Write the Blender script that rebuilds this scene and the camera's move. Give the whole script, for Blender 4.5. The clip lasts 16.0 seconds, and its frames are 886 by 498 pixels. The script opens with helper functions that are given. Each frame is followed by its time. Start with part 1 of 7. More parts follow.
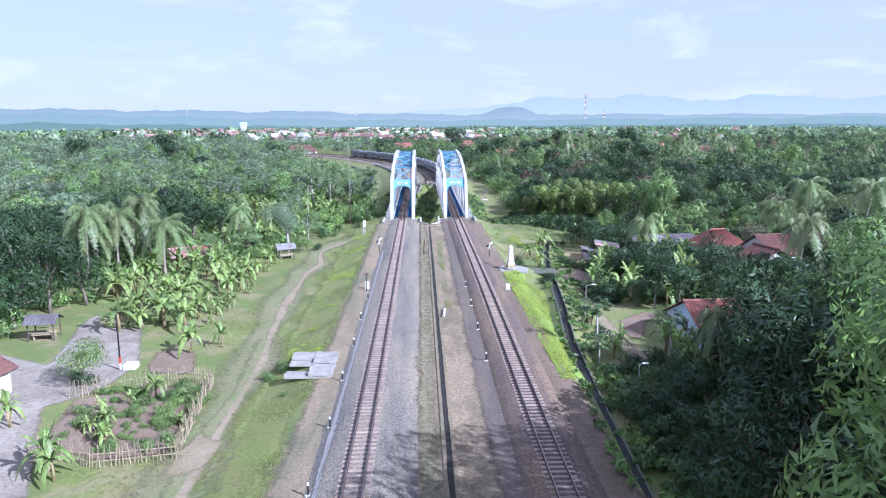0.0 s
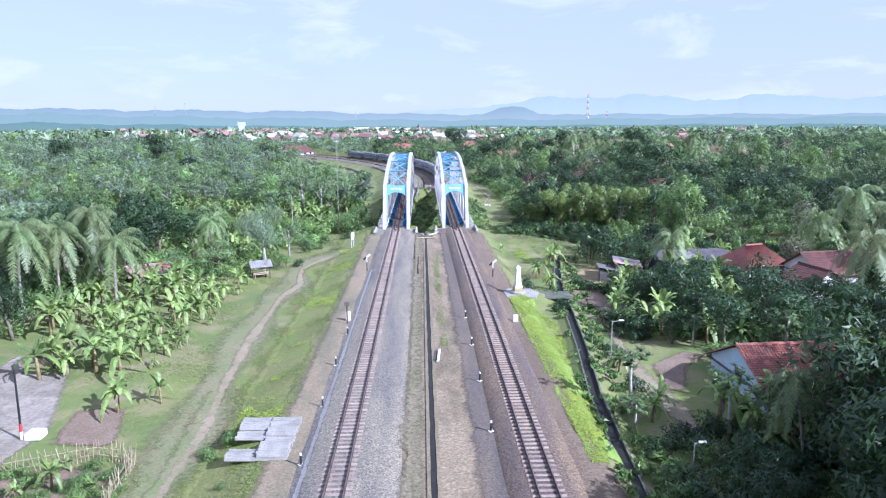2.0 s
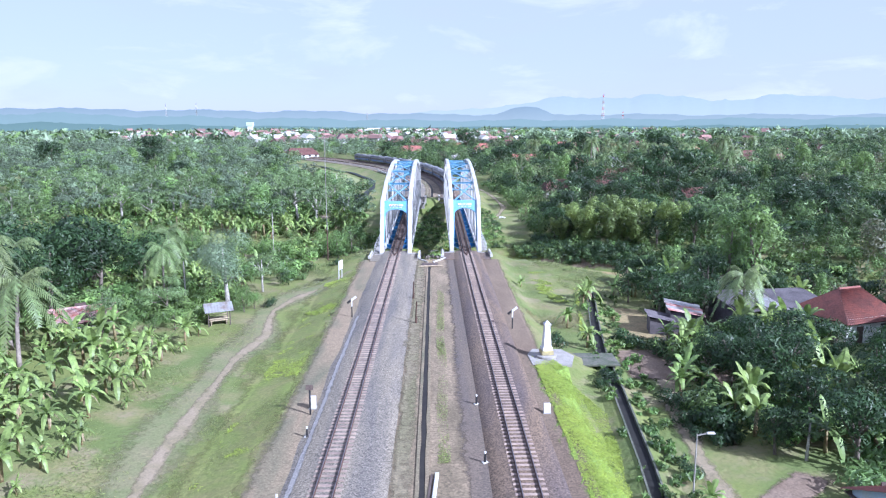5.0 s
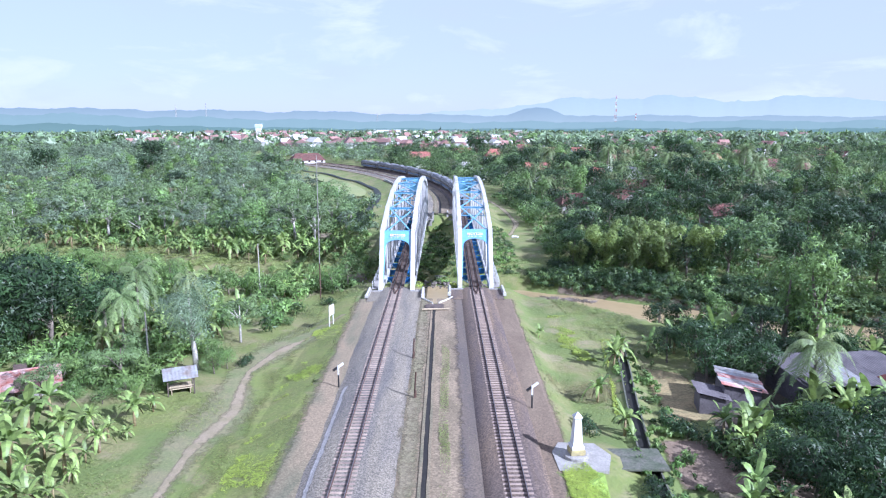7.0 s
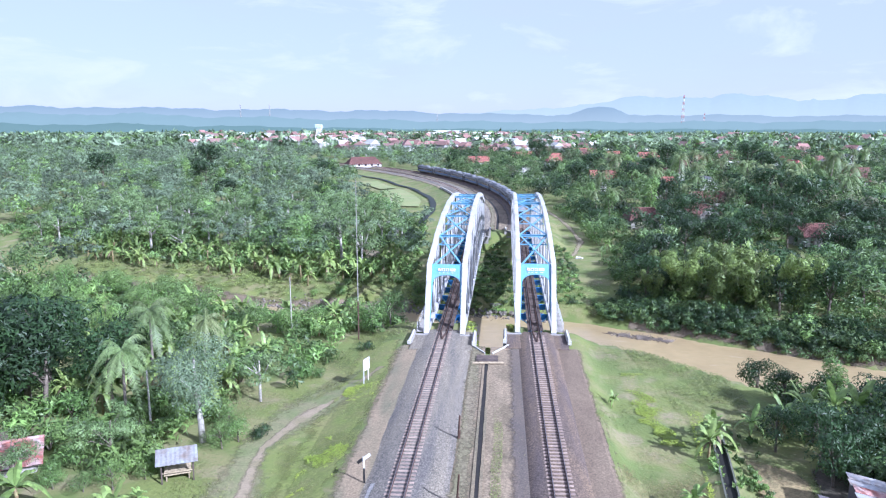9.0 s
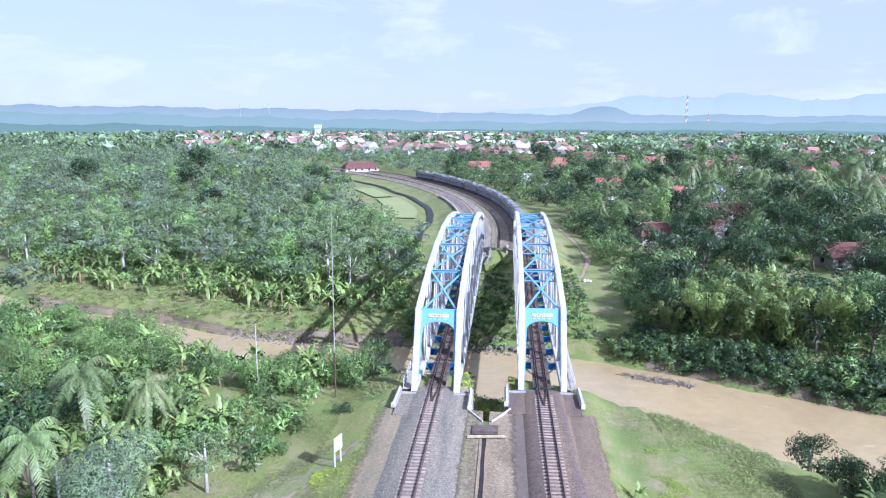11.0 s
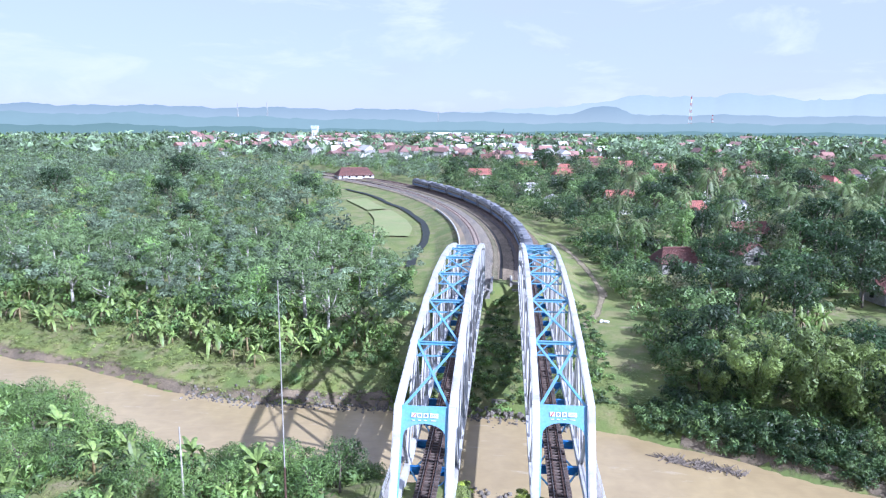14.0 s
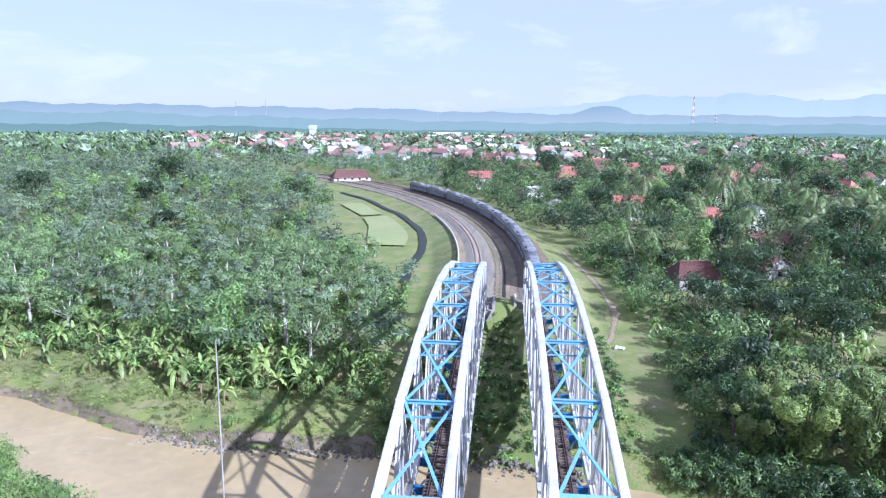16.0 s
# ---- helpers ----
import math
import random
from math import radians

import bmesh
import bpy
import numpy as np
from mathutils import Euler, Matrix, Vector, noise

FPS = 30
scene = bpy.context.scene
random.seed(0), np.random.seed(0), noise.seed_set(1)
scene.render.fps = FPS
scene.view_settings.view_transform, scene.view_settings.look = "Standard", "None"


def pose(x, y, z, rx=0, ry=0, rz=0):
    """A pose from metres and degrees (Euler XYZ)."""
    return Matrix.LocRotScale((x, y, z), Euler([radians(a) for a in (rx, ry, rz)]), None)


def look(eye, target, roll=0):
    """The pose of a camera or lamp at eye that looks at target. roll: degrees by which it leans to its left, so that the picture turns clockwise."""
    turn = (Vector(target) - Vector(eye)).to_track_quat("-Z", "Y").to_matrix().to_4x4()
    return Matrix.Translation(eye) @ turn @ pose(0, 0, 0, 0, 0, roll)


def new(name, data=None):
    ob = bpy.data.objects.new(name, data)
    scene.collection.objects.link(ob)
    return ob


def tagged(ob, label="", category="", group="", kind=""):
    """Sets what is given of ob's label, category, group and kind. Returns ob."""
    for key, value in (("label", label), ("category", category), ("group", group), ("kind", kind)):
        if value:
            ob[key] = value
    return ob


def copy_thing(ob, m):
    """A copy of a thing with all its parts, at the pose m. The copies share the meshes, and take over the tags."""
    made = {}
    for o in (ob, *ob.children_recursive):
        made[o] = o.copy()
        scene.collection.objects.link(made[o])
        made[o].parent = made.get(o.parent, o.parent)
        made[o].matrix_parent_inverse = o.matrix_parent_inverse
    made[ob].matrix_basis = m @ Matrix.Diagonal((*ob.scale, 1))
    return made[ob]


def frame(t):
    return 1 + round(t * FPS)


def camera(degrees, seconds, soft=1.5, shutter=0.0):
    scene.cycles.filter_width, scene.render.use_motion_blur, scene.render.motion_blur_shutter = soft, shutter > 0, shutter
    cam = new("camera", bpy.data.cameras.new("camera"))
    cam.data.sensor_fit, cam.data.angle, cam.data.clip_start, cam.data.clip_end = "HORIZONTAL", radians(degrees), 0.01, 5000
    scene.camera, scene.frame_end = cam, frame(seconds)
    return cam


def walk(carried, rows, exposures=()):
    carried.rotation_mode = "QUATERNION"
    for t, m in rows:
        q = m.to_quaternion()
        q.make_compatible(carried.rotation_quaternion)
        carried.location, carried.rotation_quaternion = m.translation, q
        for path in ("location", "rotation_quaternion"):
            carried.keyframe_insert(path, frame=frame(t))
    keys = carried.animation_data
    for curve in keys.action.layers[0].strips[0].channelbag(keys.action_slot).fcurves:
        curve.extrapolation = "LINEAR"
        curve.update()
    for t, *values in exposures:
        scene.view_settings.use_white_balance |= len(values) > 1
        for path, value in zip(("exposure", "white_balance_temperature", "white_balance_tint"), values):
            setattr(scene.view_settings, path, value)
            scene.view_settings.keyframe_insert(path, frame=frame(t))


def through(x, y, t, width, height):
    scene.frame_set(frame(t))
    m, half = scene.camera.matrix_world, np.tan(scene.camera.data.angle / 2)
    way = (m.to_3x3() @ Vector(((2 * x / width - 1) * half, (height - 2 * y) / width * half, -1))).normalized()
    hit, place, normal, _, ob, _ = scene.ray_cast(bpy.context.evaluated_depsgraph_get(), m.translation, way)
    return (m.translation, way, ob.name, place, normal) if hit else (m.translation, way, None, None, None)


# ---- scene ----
cam = camera(64.0, 16.0, 1.2)
# seconds, eye, heading to the left of the line, tilt, roll
ROWS = [
    (0, -1.98, -155.14, 20.69, -1.77, -10.23, -0.23), (0.5, -1.57, -151.44, 20.68, -1.67, -10.23, -0.23), (1, -1.40, -147.74, 20.65, -1.70, -10.23, -0.23),
    (1.5, -1.13, -144.06, 20.69, -1.68, -10.24, -0.22), (2, -0.88, -140.35, 20.68, -1.67, -10.24, -0.22), (2.5, -0.62, -136.55, 20.66, -1.66, -10.24, -0.22),
    (3, -0.42, -132.76, 20.65, -1.72, -10.25, -0.21), (3.5, -0.17, -129.06, 20.66, -1.73, -10.25, -0.21), (4, 0.15, -125.22, 20.65, -1.48, -10.25, -0.21),
    (6.5, 0.95, -107.29, 23.67, 0.12, -10.22, -0.01), (7, 1.15, -103.58, 24.31, 0.17, -10.24, 0.01), (7.5, 1.20, -100.05, 24.99, 1.27, -10.27, 0.03),
    (8, 1.29, -96.54, 25.69, 2.71, -10.30, 0.05), (8.5, 1.36, -92.91, 26.31, 4.02, -10.32, 0.07), (9, 1.42, -89.27, 26.89, 4.97, -10.35, 0.09),
    (11.5, 1.18, -71.43, 29.84, 5.07, -10.47, 0.20), (12, 1.00, -67.92, 30.35, 5.05, -10.49, 0.23), (12.5, 0.92, -64.36, 30.94, 5.08, -10.50, 0.26),
    (13, 0.78, -60.78, 31.40, 5.08, -10.52, 0.29), (13.5, 0.63, -57.35, 31.90, 5.10, -10.53, 0.31), (14, 0.44, -53.79, 32.26, 5.09, -10.55, 0.34),
    (14.5, 0.30, -50.25, 32.53, 5.13, -10.56, 0.37), (15, 0.15, -46.75, 32.59, 5.13, -10.57, 0.40), (15.5, -0.06, -43.36, 32.60, 5.11, -10.59, 0.42),
    (16, -0.28, -39.83, 32.74, 5.09, -10.60, 0.45),
]


def heading(x, y, z, yaw, tilt, roll):
    a, b = radians(yaw), radians(tilt)
    eye = Vector((x, y, z))
    return look(eye, eye + Vector((-math.sin(a) * math.cos(b), math.cos(a) * math.cos(b), math.sin(b))), roll)


walk(cam, [(t, heading(*row)) for t, *row in ROWS], [(0.0, 1.03, 4850, 21.0), (16.0, 1.03, 4850, 21.0)])

# ---- light ----
SUN = Vector((1.25, -0.9, 1.0)).normalized()
world = bpy.data.worlds.new("world")
scene.world = world
world.use_nodes = True
wn, wl = world.node_tree.nodes, world.node_tree.links
wn.clear()
sky = wn.new("ShaderNodeTexSky")
sky.sky_type, sky.sun_disc = "NISHITA", False
sky.sun_elevation, sky.sun_rotation = math.asin(SUN.z), math.atan2(SUN.x, SUN.y)
sky.air_density, sky.dust_density, sky.ozone_density, sky.altitude = 1.0, 0.5, 1.5, 100
coord = wn.new("ShaderNodeTexCoord")
stretch = wn.new("ShaderNodeMapping")
stretch.inputs["Scale"].default_value = (1.0, 1.0, 3.6)
puff = wn.new("ShaderNodeTexNoise")
puff.inputs["Scale"].default_value, puff.inputs["Detail"].default_value, puff.inputs["Roughness"].default_value = 4.2, 7.0, 0.6
ramp = wn.new("ShaderNodeMapRange")
ramp.inputs["From Min"].default_value, ramp.inputs["From Max"].default_value = 0.52, 0.78
ramp.inputs["To Min"].default_value, ramp.inputs["To Max"].default_value = 0.86, 0.95
blend = wn.new("ShaderNodeMix")
blend.data_type = "RGBA"
blend.inputs["B"].default_value = (3.9, 3.9, 4.25, 1)
background = wn.new("ShaderNodeBackground")
background.inputs["Strength"].default_value = 0.095
world_out = wn.new("ShaderNodeOutputWorld")
wl.new(coord.outputs["Generated"], stretch.inputs["Vector"])
wl.new(stretch.outputs["Vector"], puff.inputs["Vector"])
wl.new(puff.outputs["Fac"], ramp.inputs["Value"])
wl.new(ramp.outputs["Result"], blend.inputs["Factor"])
wl.new(sky.outputs["Color"], blend.inputs["A"])
# thin white clouds
wisp = wn.new("ShaderNodeTexNoise")
wisp.inputs["Scale"].default_value, wisp.inputs["Detail"].default_value, wisp.inputs["Roughness"].default_value, wisp.inputs["Distortion"].default_value = 5.5, 8.0, 0.62, 0.5
thin = wn.new("ShaderNodeMapRange")
thin.inputs["From Min"].default_value, thin.inputs["From Max"].default_value, thin.inputs["To Max"].default_value = 0.52, 0.70, 0.8
white = wn.new("ShaderNodeMix")
white.data_type = "RGBA"
white.inputs["B"].default_value = (5.2, 5.1, 5.2, 1)
wl.new(stretch.outputs["Vector"], wisp.inputs["Vector"])
wl.new(wisp.outputs["Fac"], thin.inputs["Value"])
wl.new(thin.outputs["Result"], white.inputs["Factor"])
wl.new(blend.outputs["Result"], white.inputs["A"])
wl.new(white.outputs["Result"], background.inputs["Color"])
wl.new(background.outputs["Background"], world_out.inputs["Surface"])
sun = new("sun", bpy.data.lights.new("sun", "SUN"))
sun.data.energy, sun.data.angle, sun.data.color = 5.0, radians(0.6), (1.0, 0.94, 0.84)
sun.matrix_world = look(SUN * 300, (0, 0, 0))

# ---- materials ----


def material(name, colour, rough=0.8, metal=0.0, vary=0.25, scale=1.0, bump=0.0, fine=12.0, tint=None, island=0.0, each=0.0, through=0.0, stones=0.0, streak=0.0, plant=0.0, chips=0.22):
    """A surface with two scales of noise in its colour: scale and fine are the number of patches per metre.
    tint: a second colour for stains. stones: broken stones per metre. streak: how far stains are drawn out along y. island, each: spread of brightness between loose pieces and between objects."""
    m = bpy.data.materials.new(name)
    m.use_nodes = True
    n, l = m.node_tree.nodes, m.node_tree.links
    shader = n["Principled BSDF"]
    shader.inputs["Roughness"].default_value, shader.inputs["Metallic"].default_value = rough, metal
    geo, place = n.new("ShaderNodeNewGeometry"), n.new("ShaderNodeTexCoord")

    def grain(size, detail, where):
        g = n.new("ShaderNodeTexNoise")
        g.inputs["Scale"].default_value, g.inputs["Detail"].default_value = size, detail
        g.inputs["Distortion"].default_value = 0.6
        l.new(where, g.inputs["Vector"])
        return g

    where = geo.outputs["Position"]
    drawn = where
    if streak:
        stretch_out = n.new("ShaderNodeMapping")
        stretch_out.inputs["Scale"].default_value = (1, 1 / streak, 1)
        l.new(where, stretch_out.inputs["Vector"])
        drawn = stretch_out.outputs["Vector"]
    big, small = grain(scale, 7, drawn), grain(fine, 3, where)
    mix = n.new("ShaderNodeMix")
    mix.data_type = "RGBA"
    mix.inputs["A"].default_value = (*colour, 1)
    mix.inputs["B"].default_value = (*(tint or [c * 0.55 for c in colour]), 1)
    spread = n.new("ShaderNodeMapRange")
    spread.inputs["From Min"].default_value, spread.inputs["From Max"].default_value = 0.38, 0.68
    l.new(big.outputs["Fac"], spread.inputs["Value"])
    l.new(spread.outputs["Result"], mix.inputs["Factor"])
    total = n.new("ShaderNodeMapRange")
    total.inputs["From Min"].default_value, total.inputs["From Max"].default_value = 0.3, 0.7
    total.inputs["To Min"].default_value, total.inputs["To Max"].default_value = 1 - vary, 1 + vary
    l.new(small.outputs["Fac"], total.inputs["Value"])
    value = total.outputs["Result"]
    chip = None
    if stones:
        chip = n.new("ShaderNodeTexVoronoi")
        chip.inputs["Scale"].default_value = stones
        l.new(where, chip.inputs["Vector"])
        grey = n.new("ShaderNodeSeparateColor")
        l.new(chip.outputs["Color"], grey.inputs["Color"])
        chip = grey.outputs["Red"]
    species = None
    if plant:
        species = n.new("ShaderNodeAttribute")
        species.attribute_name = "plant"
        shifted = n.new("ShaderNodeMath")
        shifted.operation = "ADD"
        shifted.inputs[1].default_value = 0.5
        l.new(species.outputs["Fac"], shifted.inputs[0])
        species = shifted.outputs["Value"]
    for source, amount in ((geo.outputs["Random Per Island"], island), (None, each), (chip, chips if stones else 0), (species, plant)):
        if not amount:
            continue
        if source is None and amount == each:
            source = n.new("ShaderNodeObjectInfo").outputs["Random"]
        r = n.new("ShaderNodeMapRange")
        r.inputs["To Min"].default_value, r.inputs["To Max"].default_value = 1 - amount, 1 + amount
        l.new(source, r.inputs["Value"])
        times = n.new("ShaderNodeMath")
        times.operation = "MULTIPLY"
        l.new(value, times.inputs[0]), l.new(r.outputs["Result"], times.inputs[1])
        value = times.outputs["Value"]
    scaled = n.new("ShaderNodeVectorMath")
    scaled.operation = "SCALE"
    l.new(mix.outputs["Result"], scaled.inputs[0]), l.new(value, scaled.inputs["Scale"])
    l.new(scaled.outputs["Vector"], shader.inputs["Base Color"])
    if bump:
        b = n.new("ShaderNodeBump")
        b.inputs["Strength"].default_value, b.inputs["Distance"].default_value = 0.7, bump
        l.new(small.outputs["Fac"], b.inputs["Height"]), l.new(b.outputs["Normal"], shader.inputs["Normal"])
    if through:
        glow = n.new("ShaderNodeBsdfTranslucent")
        l.new(scaled.outputs["Vector"], glow.inputs["Color"])
        both = n.new("ShaderNodeMixShader")
        both.inputs["Fac"].default_value = through
        l.new(shader.outputs["BSDF"], both.inputs[1]), l.new(glow.outputs["BSDF"], both.inputs[2])
        l.new(both.outputs["Shader"], n["Material Output"].inputs["Surface"])
    return m


def foliage(name, colour, tint, each=0.25, island=0.35, sheen=0.05):
    m = material(name, colour, 0.5, 0, 0.2, 0.15, 0, 2.0, tint, island, each, 0.3, plant=0.5)
    shader = m.node_tree.nodes["Principled BSDF"]
    shader.inputs["Sheen Weight"].default_value, shader.inputs["Sheen Roughness"].default_value = sheen, 0.6
    return m


GRAVEL = material("ballast_stone", (0.2, 0.173, 0.13), 0.95, 0, 0.35, 0.55, 0.03, 9.0, (0.125, 0.113, 0.10), stones=13.0, streak=9.0, chips=0.5)
RUSTY_GRAVEL = material("rust_stained_ballast", (0.155, 0.11, 0.072), 0.95, 0, 0.35, 0.55, 0.03, 9.0, (0.095, 0.073, 0.065), stones=13.0, streak=9.0, chips=0.5)
CONCRETE = material("concrete", (0.34, 0.32, 0.29), 0.9, 0, 0.2, 0.8, 0.01, 10, (0.24, 0.225, 0.2))
PALE_CONCRETE = material("pale_concrete", (0.54, 0.53, 0.49), 0.9, 0, 0.15, 0.8, 0.01, 10, (0.36, 0.35, 0.31))
SLEEPER = material("concrete_sleeper", (0.33, 0.255, 0.2), 0.9, 0, 0.2, 1.5, 0.01, 14, (0.22, 0.165, 0.14), 0, 0.2)
TIMBER = material("dark_timber", (0.12, 0.09, 0.075), 0.9, 0, 0.3, 1.5, 0.01, 14, None, 0, 0.3)
RAIL = material("rusty_rail_steel", (0.13, 0.075, 0.055), 0.75, 0.3, 0.25, 2.0, 0, 14)
RAIL_TOP = material("polished_rail_steel", (0.35, 0.31, 0.29), 0.35, 0.9, 0.1, 2.0, 0, 14)
WHITE_STEEL = material("white_painted_steel", (0.53, 0.53, 0.52), 0.5, 0, 0.12, 0.45, 0, 5, (0.36, 0.345, 0.325))
BLUE_STEEL = material("sky_blue_painted_steel", (0.135, 0.33, 0.50), 0.45, 0, 0.12, 0.8, 0, 6, (0.18, 0.31, 0.42))
DEEP_BLUE = material("deep_blue_painted_steel", (0.035, 0.17, 0.42), 0.55, 0, 0.1, 0.8, 0, 6)
DARK_STEEL = material("dark_steel", (0.045, 0.045, 0.05), 0.6, 0.4, 0.2, 1.0, 0, 8)
BLACK = material("black_paint", (0.02, 0.02, 0.022), 0.5)
WHITE = material("white_paint", (0.66, 0.66, 0.64), 0.6, 0, 0.08, 1.0, 0, 8, (0.54, 0.53, 0.5))
RED = material("red_paint", (0.5, 0.05, 0.04), 0.6)
TILE = material("terracotta_tile", (0.31, 0.115, 0.085), 0.85, 0, 0.25, 0.7, 0, 6, (0.19, 0.085, 0.07), 0.25, 0.15)
OLD_TILE = material("weathered_tile", (0.175, 0.08, 0.065), 0.9, 0, 0.3, 0.7, 0, 6, (0.12, 0.065, 0.055), 0.25, 0.3)
# red muted in the colour itself to stand for haze over the town
FAR_TILE = material("haze_dulled_roof_tile", (0.21, 0.118, 0.098), 0.9, 0, 0.15, 0.05, 0, 1, (0.16, 0.105, 0.095), 0.35, 0.3)
PLASTER = material("white_plaster", (0.72, 0.71, 0.67), 0.85, 0, 0.08, 0.5, 0, 5, (0.55, 0.54, 0.5), 0, 0.1)
BLUE_WALL = material("pale_blue_plaster", (0.47, 0.6, 0.72), 0.85, 0, 0.1, 0.7, 0, 5, (0.52, 0.56, 0.58))
TIN = material("corrugated_iron", (0.45, 0.46, 0.46), 0.45, 0.6, 0.15, 0.9, 0, 5, (0.30, 0.24, 0.2), 0.15, 0.1)
RUST_TIN = material("rusty_corrugated_iron", (0.33, 0.12, 0.09), 0.6, 0.3, 0.2, 0.9, 0, 5, (0.5, 0.4, 0.37), 0.2, 0.1)
DARK_SHEET = material("dark_weathered_sheet", (0.13, 0.115, 0.12), 0.8, 0.1, 0.25, 0.5, 0, 5, (0.08, 0.07, 0.075), 0.25)
GLASS = material("dark_window_glass", (0.02, 0.025, 0.03), 0.12, 0, 0.1)
BAMBOO_WOOD = material("dry_bamboo", (0.36, 0.29, 0.19), 0.8, 0, 0.2, 3, 0, 20, None, 0.2, 0.3)
GREEN_CULM = material("living_bamboo_culm", (0.15, 0.18, 0.06), 0.7, 0, 0.2, 3, 0, 20, None, 0.2, 0.3)
BARK = material("grey_bark", (0.20, 0.165, 0.13), 0.95, 0, 0.3, 1.5, 0.02, 14)
PALE_BARK = material("pale_bark", (0.45, 0.42, 0.37), 0.9, 0, 0.25, 1.5, 0.01, 14)
PALM_BARK = material("palm_bark", (0.27, 0.23, 0.19), 0.95, 0, 0.3, 2.5, 0.02, 14)
BANANA_STEM = material("banana_stem", (0.25, 0.22, 0.10), 0.7, 0, 0.3, 3, 0, 14, (0.16, 0.10, 0.05))
DRY_LEAF = material("dry_leaf", (0.24, 0.19, 0.115), 0.9, 0, 0.3, 3, 0, 10, None, 0.3, 0.2)
CARRIAGE = material("dull_silver_carriage", (0.27, 0.28, 0.30), 0.5, 0.35, 0.12, 0.5, 0, 5, (0.2, 0.2, 0.21))
CARRIAGE_ROOF = material("grey_carriage_roof", (0.2, 0.205, 0.215), 0.75, 0, 0.2, 0.6, 0, 5, (0.12, 0.12, 0.125))
SOIL = material("bare_earth", (0.21, 0.155, 0.11), 0.95, 0, 0.3, 0.5, 0.03, 6, (0.17, 0.12, 0.08))
STONE = material("grey_boulder", (0.18, 0.16, 0.135), 0.9, 0, 0.3, 1.0, 0.04, 7, (0.11, 0.098, 0.08), 0.35)
PATH_EARTH = material("dusty_path", (0.28, 0.225, 0.15), 0.95, 0, 0.25, 0.5, 0.01, 7, (0.205, 0.175, 0.095))
LEAF_MID = foliage("mid_green_leaf", (0.145, 0.215, 0.066), (0.082, 0.142, 0.046))
LEAF_DARK = foliage("dark_green_leaf", (0.042, 0.084, 0.024), (0.026, 0.056, 0.018), sheen=0.03)
LEAF_LIGHT = foliage("yellow_green_leaf", (0.185, 0.275, 0.07), (0.12, 0.21, 0.055))
# lifted paler and bluer, so haze over the left woods is in the colour
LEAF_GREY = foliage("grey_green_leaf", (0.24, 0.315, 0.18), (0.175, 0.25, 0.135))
LEAF_FINE = foliage("fine_feathery_leaf", (0.19, 0.27, 0.10), (0.13, 0.20, 0.07))
LEAF_BROWN = foliage("brownish_leaf", (0.15, 0.145, 0.08), (0.09, 0.11, 0.055))
LEAF_BANANA = foliage("banana_leaf", (0.245, 0.32, 0.085), (0.16, 0.24, 0.062), 0.35, 0.35)
LEAF_PALM = foliage("palm_frond", (0.17, 0.24, 0.085), (0.20, 0.225, 0.09), 0.2, 0.25)
LEAF_BAMBOO = foliage("bamboo_leaf", (0.20, 0.265, 0.065), (0.15, 0.215, 0.055), 0.2, 0.4)
GRASS = foliage("grass_blade", (0.235, 0.285, 0.078), (0.225, 0.24, 0.08), 0.1, 0.25)
LUSH_GRASS = foliage("lush_grass_blade", (0.36, 0.43, 0.06), (0.29, 0.38, 0.05), 0.1, 0.2)
DRY_GRASS = foliage("dry_grass_blade", (0.27, 0.24, 0.10), (0.17, 0.18, 0.07), 0.1, 0.4)


def soft_edged(m):
    """The same surface, thinning out in patches towards the edges of a sheet (its point attribute "edge" runs from 0 to 1)."""
    m = m.copy()
    n, l = m.node_tree.nodes, m.node_tree.links
    edge, geo, g = n.new("ShaderNodeAttribute"), n.new("ShaderNodeNewGeometry"), n.new("ShaderNodeTexNoise")
    edge.attribute_name = "edge"
    g.inputs["Scale"].default_value, g.inputs["Detail"].default_value, g.inputs["Roughness"].default_value = 1.7, 6, 0.65
    l.new(geo.outputs["Position"], g.inputs["Vector"])
    total, r = n.new("ShaderNodeMath"), n.new("ShaderNodeMapRange")
    total.operation = "SUBTRACT"
    l.new(g.outputs["Fac"], total.inputs[0]), l.new(edge.outputs["Fac"], total.inputs[1])
    r.inputs["From Min"].default_value, r.inputs["From Max"].default_value = -0.42, 0.0
    l.new(total.outputs["Value"], r.inputs["Value"])
    l.new(r.outputs["Result"], n["Principled BSDF"].inputs["Alpha"])
    return m


def set_edge(me, values):
    a = me.attributes.new("edge", "FLOAT", "POINT")
    a.data.foreach_set("value", np.asarray(values, np.float32))

# ---- building helpers ----


